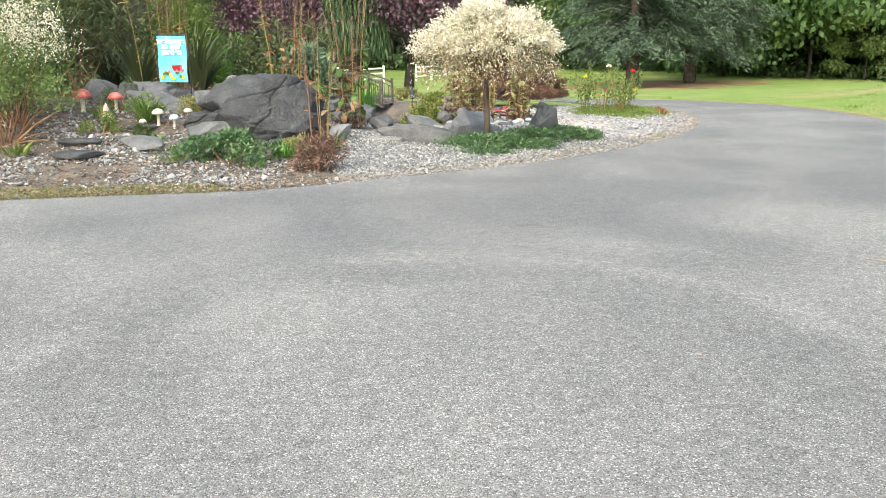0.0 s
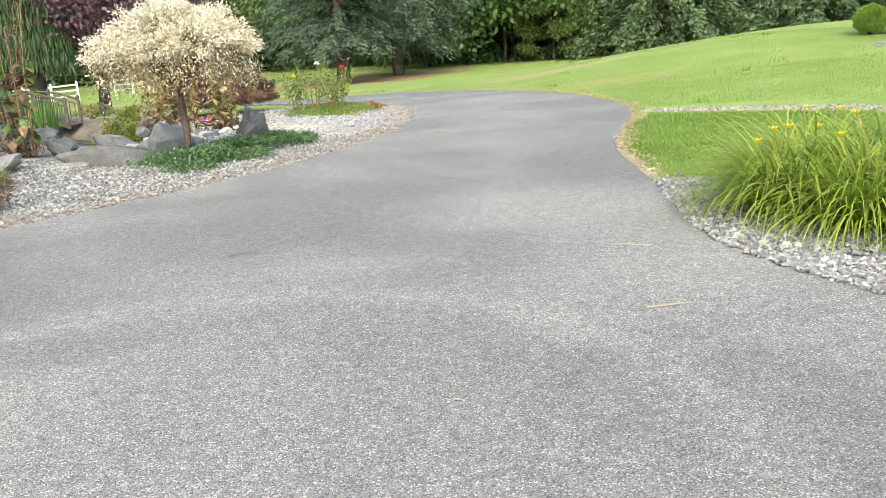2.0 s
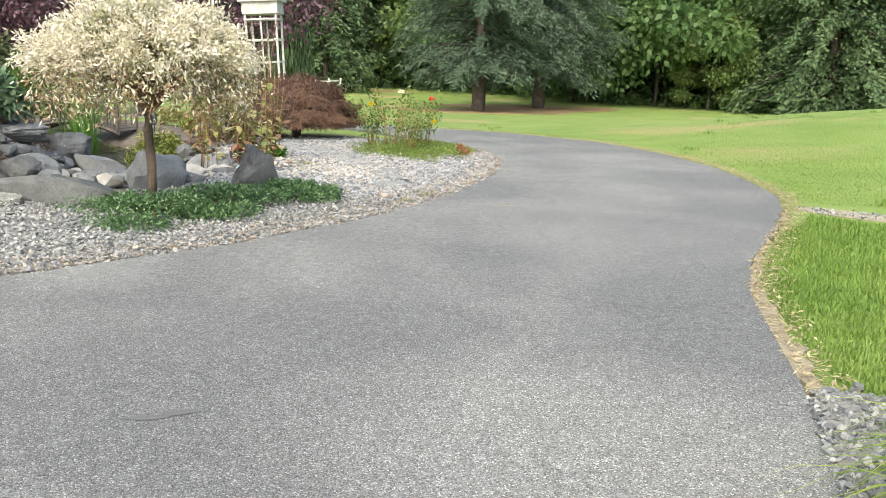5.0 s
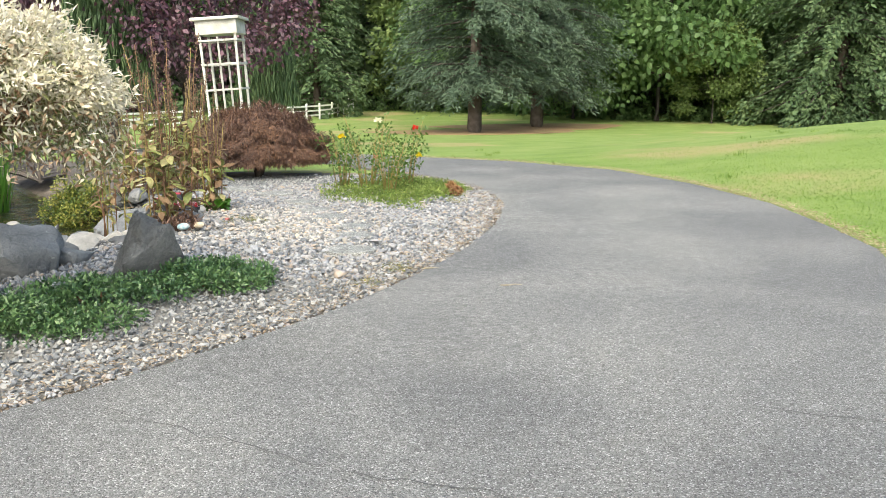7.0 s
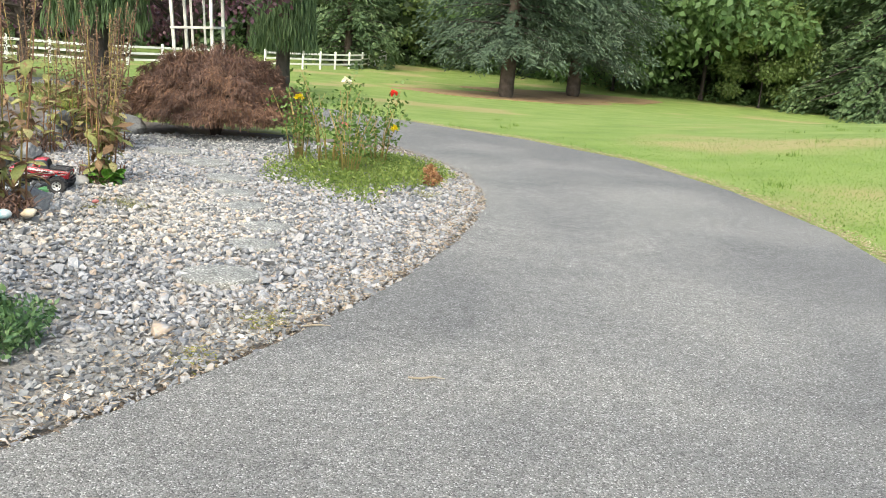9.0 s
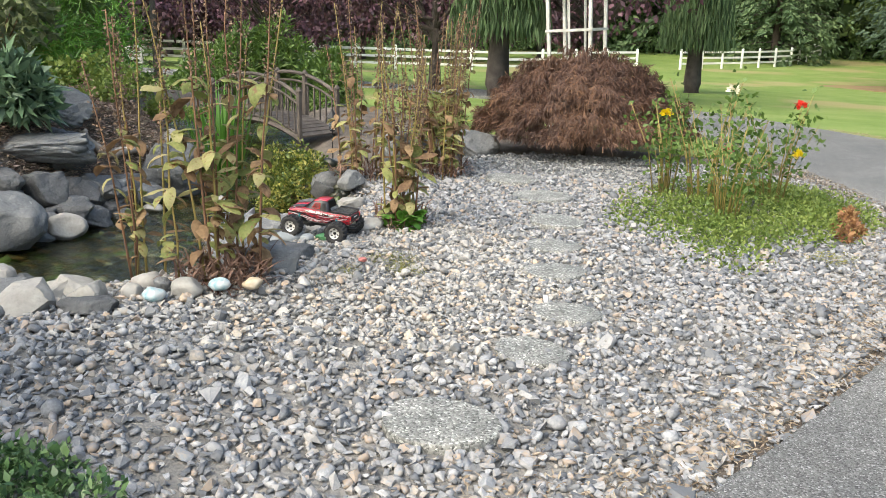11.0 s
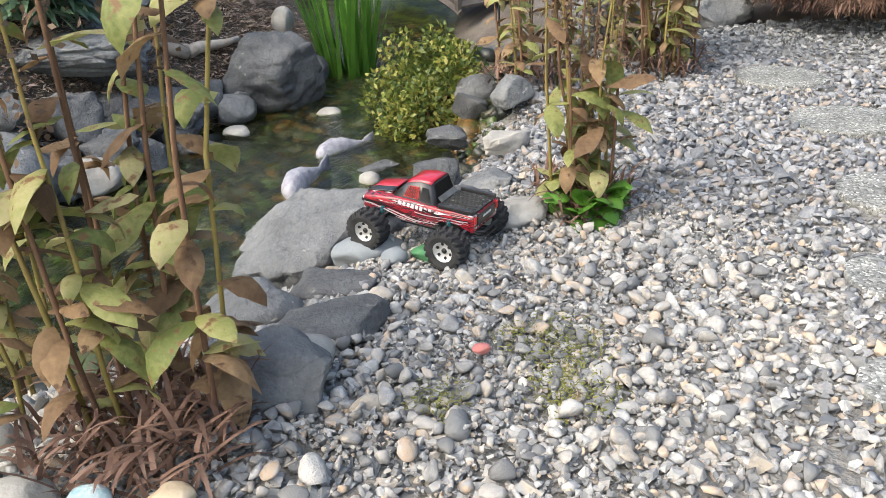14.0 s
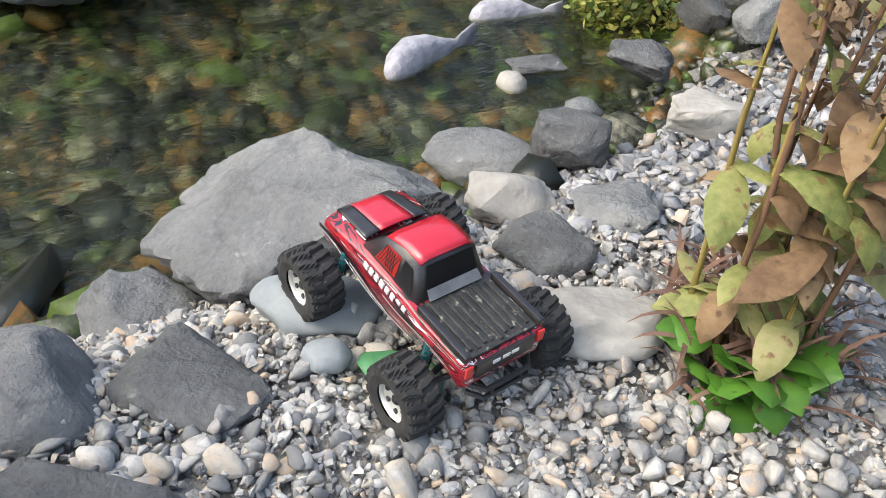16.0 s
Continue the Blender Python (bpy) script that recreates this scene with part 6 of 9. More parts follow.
stalks("foxglove_clump", -1.5, 10.6, 78, 6, 1.75, 0.12, "tall rust-brown seed spires beside the boulder", 0.2, LEAFRUST)
stalks("foxglove_clump", -4.6, 14.5, 79, 11, 2.6, 0.5, "tall dry spires at the back of the garden", 0.3, LEAFRUST)
stalks("foxglove_clump", -2.6, 14.6, 80, 11, 2.4, 0.4, "tall dry brown spires behind the boulder", 0.3, LEAFRUST)


LEAFRHODO = mat("rhododendron_leaves", [(0.07, 0.125, 0.075), (0.15, 0.235, 0.135), (0.25, 0.33, 0.20)], rough=0.4, scale=2, bump=0, island=0.7, trans=0.15)


def mound(name, x, y, rx, ry, h, seed, count, leaf, material, label, category="shrub", wide=0.6, stems=0, zlo=0.0, rz=0, stem_mat=STEM_DRY):
    """A leafy shrub or mat of ground cover with an uneven outline."""
    rng = np.random.default_rng(seed)
    base = root(name, x, y, hz(x, y), label, category, rz=rz)
    nb = max(7, count // 220)
    d = rand_dirs(nb, 0.0, 1, rng)
    C = d * np.array([rx, ry, h]) * (rng.uniform(0.3, 0.92, nb) ** 0.6)[:, None]
    pk = rng.integers(0, nb, count)
    dd = rand_dirs(count, -0.6, 1, rng)
    P = C[pk] + dd * np.array([rx, ry, h]) * 0.34 * rng.uniform(0.5, 1.05, count)[:, None]
    keep = P[:, 2] > zlo + (0.18 * h * rng.uniform(-0.5, 1, count) if zlo else 0.01)
    if zlo:
        P, dd = P[keep], dd[keep]
    P[:, 2] = np.maximum(P[:, 2], 0.01)
    leaves("foliage", P, leaf, leaf * wide, material, dd * 0.6 + np.array([0, 0, 0.1]), 0.75, base, rng=rng)
    bm = bmesh.new()
    for i in range(max(stems, 3)):
        c = C[i % nb]
        bm_tube(bm, [(c[0] * 0.15, c[1] * 0.15, -0.04), c * np.array([0.6, 0.6, 0.6]), c], [0.014, 0.009, 0.003], 5, False)
    part("stem_bundle", bm, stem_mat, base)
    return base


mound("periwinkle", 0.55, 11.6, 0.85, 0.62, 0.2, 81, 7500, 0.036, LEAFVINCA, "low dark green periwinkle ground cover under the willow", "ground cover", 0.5)
mound("periwinkle", 1.28, 11.9, 0.6, 0.5, 0.2, 82, 4600, 0.036, LEAFVINCA, "low dark green periwinkle spreading onto the gravel", "ground cover", 0.5)
mound("periwinkle", 1.95, 12.5, 0.42, 0.36, 0.2, 83, 3600, 0.036, LEAFVINCA, "small patch of fresh green periwinkle on the gravel", "ground cover", 0.55)
mound("golden_shrub", -0.45, 18.25, 0.42, 0.4, 0.6, 86, 7500, 0.042, LEAFGOLD, "compact golden-green shrub overhanging the stream", "shrub", 0.6, 8)
mound("rhododendron", -2.5, 16.75, 0.5, 0.45, 0.85, 87, 1300, 0.19, LEAFRHODO, "dark blue-green broad-leaved rhododendron above the rocks", "shrub", 0.36, 8)
mound("lime_ground_cover", 3.65, 18.3, 0.95, 1.7, 0.10, 88, 15000, 0.035, LEAFLIME, "lime-green creeping ground cover under the roses", "ground cover", 0.6)
mound("sedum", 4.45, 18.0, 0.12, 0.55, 0.12, 89, 700, 0.04, LEAFRUST, "small red-leaved creeping sedum at the bed's edge", "ground cover", 0.6)
mound("dead_fern", -1.4, 9.6, 0.3, 0.25, 0.42, 90, 900, 0.12, mat_litter, "brown withered fern at the driveway's edge", "plant", 0.12, 10)
mound("flower_patch", -2.5, 9.9, 0.62, 0.35, 0.32, 91, 2600, 0.06, LEAFVINCA, "leafy green perennials with a few pink flowers", "plant", 0.4)
for k, (px, py, pr, ph) in enumerate([(-4.05, 11.85, 0.3, 0.28), (-4.6, 12.3, 0.35, 0.4), (-3.5, 12.15, 0.22, 0.24), (-4.35, 11.0, 0.25, 0.2), (-3.75, 10.75, 0.16, 0.16), (-1.75, 10.5, 0.3, 0.22), (-1.95, 13.1, 0.35, 0.55)]):
    mound("small_perennial", px, py, pr, pr, ph, 480 + k, 900, 0.035, [LEAFLIME, LEAFSAGE, LEAFYEL][k % 3], "small loose green perennial among the rocks", "plant", 0.5, 6)
mound("lime_shrub", -4.3, 21.0, 0.6, 0.5, 0.32, 194, 1600, 0.07, LEAFLIME, "bright lime-green perennial near the bridge", "shrub", 0.4, 6)
mound("round_shrub", -5.2, 20.6, 0.8, 0.8, 1.3, 195, 3000, 0.16, LEAFBRIGHT, "upright narrow-leaved green shrub", "shrub", 0.12, 6)
mound("light_bush", -5.35, 10.5, 0.8, 0.8, 1.2, 92, 7000, 0.05, LEAFALDER, "leafy sage-green bush with bare brown stems below", "shrub", 0.5, 26, 0.42)
mound("light_bush", -5.7, 11.6, 0.9, 0.8, 1.6, 292, 8000, 0.052, LEAFALDER, "tall muted green bush at the garden's end", "shrub", 0.5, 16, 0.3)
mound("pale_bush", -5.5, 11.1, 0.9, 0.8, 1.8, 93, 9000, 0.045, LEAFWHITE, "bush with creamy white variegated leaves", "shrub", 0.4, 10, 0.95)
mound("yellow_shrub", -3.3, 18.9, 0.8, 0.6, 0.5, 94, 1800, 0.07, LEAFLIME, "yellow-green low shrub on the far bank", "shrub", 0.6, 6)
mound("yellow_shrub", -5.4, 21.3, 1.0, 0.8, 0.3, 95, 1800, 0.08, LEAFMID, "green perennials behind the stream", "shrub", 0.5, 6)
mound("weeping_larch", -4.7, 24.5, 0.75, 0.7, 1.3, 96, 4200, 0.16, LEAFMID, "weeping small-leaved green tree behind the bridge", "small tree", 0.25, 8)
mound("weeping_larch", -4.2, 25.8, 0.6, 0.6, 0.9, 97, 2600, 0.16, LEAFMID, "low weeping green shrub near the fence", "small tree", 0.25, 8)
mound("weeping_larch", -7.45, 26.9, 0.95, 0.8, 1.35, 296, 6500, 0.15, LEAFMID, "weeping green shrub with hanging twigs near the bench", "small tree", 0.22, 10)
mound("weeping_larch", -7.3, 29.4, 0.85, 0.8, 0.95, 297, 4200, 0.15, LEAFVINCA, "low dark weeping shrub before the white fence", "small tree", 0.22, 8)
mound("grass_shrub", -10.1, 25.8, 0.6, 0.6, 1.25, 298, 3600, 0.3, LEAFMID, "upright tall green grass beside the bench", "grass", 0.06, 8)
mound("bamboo_thicket", -6.2, 21.6, 1.0, 0.8, 2.6, 299, 7000, 0.17, LEAFMID, "arching narrow-leaved green bamboo on the slope", "bamboo", 0.16, 14)
mound("bamboo_thicket", -5.9, 19.4, 0.9, 0.8, 2.2, 301, 6000, 0.17, LEAFLIME, "yellow-green narrow-leaved bamboo above the rocks", "bamboo", 0.16, 14)
mound("green_perennial", -6.4, 24.7, 1.1, 0.7, 0.6, 199, 2200, 0.12, LEAFMID, "leafy green perennials below the bench", "shrub", 0.4, 6)
mound("green_perennial", -3.0, 23.3, 0.7, 0.5, 0.6, 196, 1500, 0.1, LEAFMID, "leafy green perennials behind the bridge", "shrub", 0.4, 6)
mound("green_perennial", -1.3, 23.2, 0.7, 0.5, 0.25, 197, 1500, 0.08, LEAFYEL, "fading yellow-green perennials beside the bridge", "shrub", 0.4, 6)
mound("green_perennial", -0.3, 21.8, 0.5, 0.5, 0.3, 198, 1200, 0.08, LEAFGOLD, "golden-green perennial beside the maple", "shrub", 0.4, 6)
mound("bamboo_thicket", -8.2, 18.5, 2.2, 1.6, 4.2, 98, 9000, 0.2, LEAFSAGE, "tall thicket of narrow-leaved green bamboo", "bamboo", 0.14, 20)
mound("bamboo_thicket", -6.4, 15.2, 1.3, 1.2, 3.2, 99, 6500, 0.2, LEAFSAGE, "olive-green arching bamboo behind the garden", "bamboo", 0.14, 20)
mound("laurel", -3.2, 17.2, 1.1, 0.7, 1.1, 100, 2400, 0.12, LEAFSAGE, "mid-green laurel behind the boulder", "shrub", 0.4, 8)
mound("dark_shrub", -6.3, 12.4, 1.0, 1.0, 1.5, 101, 3600, 0.09, LEAFSAGE, "dense green shrub behind the ornaments", "shrub", 0.45, 8)


def rose(x, y, seed, h, label, blooms):
    rng = np.random.default_rng(seed)
    base = root("rose_bush", x, y, hz(x, y), label, "rose bush", "roses in the bed")
    P, O = [], []
    tips = []
    for i in range(13):
        a = rng.uniform(0, 2 * np.pi)
        q = rng.uniform(0.02, 0.14)
        e = rng.uniform(0.08, 0.32)
        hh = h * rng.uniform(0.6, 1.05)
        pts = [np.array([q * math.cos(a), q * math.sin(a), -0.03]), np.array([(q + e * 0.3) * math.cos(a), (q + e * 0.3) * math.sin(a), hh * 0.5]), np.array([(q + e) * math.cos(a), (q + e) * math.sin(a), hh])]
        bm = bmesh.new()
        bm_tube(bm, pts, [0.007, 0.005, 0.003], 5)
        part("cane", bm, STEM_YEL, base, smooth=True)
        n = 27
        t = rng.uniform(0.25, 1.03, n) ** 0.7
        P.append(pts[0] + (pts[2] - pts[0]) * t[:, None] + rng.normal(0, 0.055, (n, 3)))
        O.append(np.tile([math.cos(a) * 0.4, math.sin(a) * 0.4, 0.1], (n, 1)))
        tips.append(pts[2])
    leaves("leaves", np.concatenate(P), 0.055, 0.035, LEAFMID, np.concatenate(O), 0.8, base, rng=rng)
    for k, m in enumerate(blooms):
        c = tips[k * 2] + np.array([0, 0, 0.02 - 0.18 * (k % 3)])
        d = rand_dirs(34, -0.3, 1, rng)
        leaves("bloom", c + d * 0.012, 0.05, 0.04, m, d, 0.25, base, "open rose bloom", rng)
    return base


rose(3.35, 18.6, 111, 1.05, "tall sparse rose bush with pale buds", [CREAMP := mat("cream_petals", [(0.75, 0.70, 0.5), (0.85, 0.82, 0.7)], bump=0, trans=0.3)])
rose(3.55, 18.0, 112, 0.85, "thin rose bush with green leaves", [])
rose(3.9, 18.9, 113, 0.95, "rose bush with red and yellow blooms", [REDPETAL, PINKPETAL, YELLOWPETAL])
rose(3.0, 18.9, 114, 0.8, "leggy rose bush beside the path", [YELLOWPETAL])


def strap_clump(name, x, y, seed, n, length, width, material, label, category="plant", lean=(0.05, 0.75), droop=(0.6, 2.1), spread=0.12):
    rng = np.random.default_rng(seed)
    base = root(name, x, y, hz(x, y), label, category)
    a = rng.uniform(0, 2 * np.pi, n)
    q = spread * rng.uniform(0, 1, n) ** 0.5
    P = np.stack([q * np.cos(a), q * np.sin(a), np.full(n, -0.02)], 1)
    V, F = blade_arrays(P, a + rng.normal(0, 0.6, n), length * rng.uniform(0.6, 1.15, n), rng.uniform(*lean, n), width, 7, rng.uniform(*droop, n))
    V[:, 2] = np.maximum(V[:, 2], 0.012)
    inner = np.repeat(np.arange(n) % 2 == 0, 7)
    F = F.reshape(7, n, 4).transpose(1, 0, 2).reshape(-1, 4)
    for nm, k in (("inner_leaves", inner), ("outer_leaves", ~inner)):
        used, back = np.unique(F[k], return_inverse=True)
        under(raw(nm, V[used], back.reshape(-1, 4), material), base)
    return base


def daylily(x, y, seed, n, length, blooms, label):
    base = strap_clump("daylily", x, y, seed, int(n * 1.8), length * 1.0, 0.0145, LILYLEAF, label, spread=0.2, lean=(0.12, 0.95), droop=(1.7, 3.3))
    rng = np.random.default_rng(seed + 1)
    for i in range(blooms):
        a, e = rng.uniform(0, 2 * np.pi), rng.uniform(0.1, 0.4)
        tip = np.array([e * math.cos(a), e * math.sin(a), length * rng.uniform(0.5, 0.7)])
        bm = bmesh.new()
        bm_tube(bm, [(0, 0, 0), (tip[0] * 0.4, tip[1] * 0.4, tip[2] * 0.6), tip], [0.005, 0.004, 0.003], 5)
        part("flower_stalk", bm, STEM_YEL, base)
        k = 6
        az = np.arange(k) * 2 * np.pi / k
        V, F = blade_arrays(np.tile(tip, (k, 1)), az, 0.055, 0.6, 0.022, 4, 1.6)
        bl = raw("bloom", V, F, YELLOWPETAL)
        bm = bmesh.new()
        bm.from_mesh(bl.data)
        bm.verts.ensure_lookup_table()
        for p in range(k):
            for q in (0, 1):
                bm.verts[p * 10 + q].co = tip
        bmesh.ops.remove_doubles(bm, verts=bm.verts[:], dist=1e-5)
        bm.to_mesh(bl.data)
        bm.free()
        under(bl, base, "yellow trumpet bloom")
    return base


for i, (x, y, n, ln, b) in enumerate([(4.4, 5.8, 420, 0.92, 3), (4.5, 5.2, 420, 0.9, 2), (4.95, 6.2, 380, 0.95, 3), (5.5, 6.1, 320, 0.9, 2), (5.15, 5.0, 360, 0.85, 1), (4.75, 4.65, 340, 0.8, 1), (6.1, 5.9, 260, 0.85, 1), (6.2, 5.1, 240, 0.8, 1), (5.0, 5.6, 340, 0.95, 1), (5.6, 4.5, 240, 0.75, 1)]):
    daylily(x, y, 120 + i, n, ln, b, "arching yellow-green daylily clump with yellow flowers" if b else "arching daylily clump with drying leaf tips")
strap_clump("iris_clump", -1.8, 19.0, 140, 80, 1.2, 0.035, LEAFBRIGHT, "upright sword-leaved green iris at the stream", lean=(0.02, 0.3), droop=(0.0, 0.35), spread=0.18)
strap_clump("grass_clump", -1.85, 10.15, 141, 140, 0.30, 0.012, LEAFBRIGHT, "fresh green tuft of grass below the boulder")
strap_clump("grass_clump", -1.4, 10.85, 142, 90, 0.3, 0.012, LEAFBRIGHT, "small green grass tuft beside the gravel")
strap_clump("fern", -3.92, 11.55, 143, 60, 0.42, 0.03, LEAFMID, "green fern among the ornaments")
for i, (x, y) in enumerate([(-7, 15.8), (-6.3, 16.6), (-5.4, 15.6), (-4.6, 16.4)]):
    strap_clump("sword_fern", x, y, 150 + i, 70, 1.4, 0.06, LEAFSAGE, "large arching sword fern behind the garden", lean=(0.1, 0.6))


for i, (x, y, n, ln) in enumerate([(-4.6, 11.75, 45, 0.3), (-3.5, 10.5, 40, 0.2), (-3.05, 9.75, 40, 0.22), (-3.3, 12.3, 40, 0.4), (-2.1, 9.6, 30, 0.15), (-4.9, 9.9, 40, 0.3), (-3.3, 10.15, 25, 0.14)]):
    strap_clump("small_fern", x, y, 160 + i, n, ln, 0.02, [LEAFMID, LEAFBRIGHT, LEAFLIME][i % 3], "small fresh green fern in the gravel mulch", lean=(0.2, 0.9))


# ---------------------------------------------------------------- rocks
def rock(x, y, seed, sx, sy, sz, material, label, rz=0.0, z=None, sink=0.35, flat=0.0, tilt=0.0, sub=3, rough=0.22, cuts=7, category="rock", taper=0.0, dip=0.0):
    """A stone bedded in the ground; sx, sy, sz are its half sizes."""
    bm = bm_rock(seed, sx, sy, sz, sub, rough, cuts, flat)
    for v in bm.verts:
        k = 1 - taper * (v.co.z / sz + 1) / 2
        v.co.x, v.co.y = v.co.x * k, v.co.y * k
    zz = hz(x, y) if z is None else z
    ob = part("boulder" if max(sx, sy) > 0.35 else "rock", bm, material)
    ob.matrix_basis = pose(x, y, zz + sz * (1 - 2 * sink), tilt, tilt * 0.5 + dip, rz)
    return tagged(ob, label, category)


basalt = part("boulder", bm_boulder(201, 1.02, 0.64, 0.58), ROCK_BLACK)
basalt.matrix_basis = pose(-2.52, 11.6, hz(-2.5, 11.6) + 0.17, 0, 0, 11)
tagged(basalt, "massive dark basalt boulder with cleft faces", "rock")
rock(-2.95, 11.0, 202, 0.36, 0.24, 0.17, ROCK_DARK, "flat grey rock leaning on the boulder", -20, cuts=9)
rock(-4.1, 12.35, 211, 0.42, 0.26, 0.2, ROCK_DARK, "broad pale grey rock beside the flag", -10, cuts=9, sub=4)
rock(-4.7, 12.9, 212, 0.26, 0.22, 0.24, ROCK_DARK, "lumpy grey rock among the ferns", 40, cuts=9)
rock(-4.35, 13.3, 213, 0.3, 0.22, 0.2, ROCK_DARK, "dark grey rock behind the flag", 10, cuts=9)
rock(-3.35, 12.6, 214, 0.3, 0.24, 0.22, ROCK_DARK, "dark upright rock behind the boulder", 60, cuts=9)
rock(-3.6, 10.3, 215, 0.36, 0.14, 0.1, ROCK_DARK, "dark wedge of slate in the gravel", -25, tilt=12, cuts=9)
rock(-3.05, 11.5, 216, 0.22, 0.16, 0.12, ROCK_DARK, "dark flat stone under the mushrooms", 15, cuts=9)
rock(-5.3, 13.4, 217, 0.34, 0.3, 0.26, ROCK_DARK, "grey rock under the ferns", 80, cuts=9)
rock(-1.5, 11.75, 203, 0.26, 0.22, 0.16, ROCK_GREY, "blue-grey rock beside the boulder", 10, flat=0.3)
rock(-0.35, 12.25, 238, 0.66, 0.2, 0.24, ROCK_DARK, "long slanted grey rock slab in the gravel", -14, tilt=4, sub=4, cuts=9, rough=0.07, flat=0.2, dip=11, sink=0.4)
rock(-0.95, 13.2, 205, 0.22, 0.2, 0.18, ROCK_DARK, "small dark rock behind the slab", 40)
rock(0.42, 13.2, 206, 0.36, 0.3, 0.3, ROCK_GREY, "grey angular rock behind the willow", 40)
rock(1.47, 12.53, 207, 0.34, 0.28, 0.31, ROCK_DARK, "dark pointed rock beside the periwinkle", 20, cuts=10, sub=4, taper=0.62, sink=0.2)
rock(-0.35, 14.0, 209, 0.3, 0.26, 0.24, ROCK_GREY, "grey bank rock near the pool", 15)
rock(-1.3, 15.0, 231, 0.5, 0.4, 0.3, ROCK_DARK, "dark flat rock on the bank", 15)
for i, (x, y, s, m) in enumerate([(0.2, 14.15, 0.15, ROCK_PALE), (0.05, 14.35, 0.12, ROCK_GREY), (0.42, 14.05, 0.13, ROCK_GREY), (0.6, 14.2, 0.10, ROCK_PALE), (0.1, 13.8, 0.16, ROCK_GREY)]):
    rock(x, y, 240 + i, s * 1.2, s, s * 0.7, m, "rounded stone edging the pool", i * 40, sub=3, cuts=8, rough=0.2, category="stone")

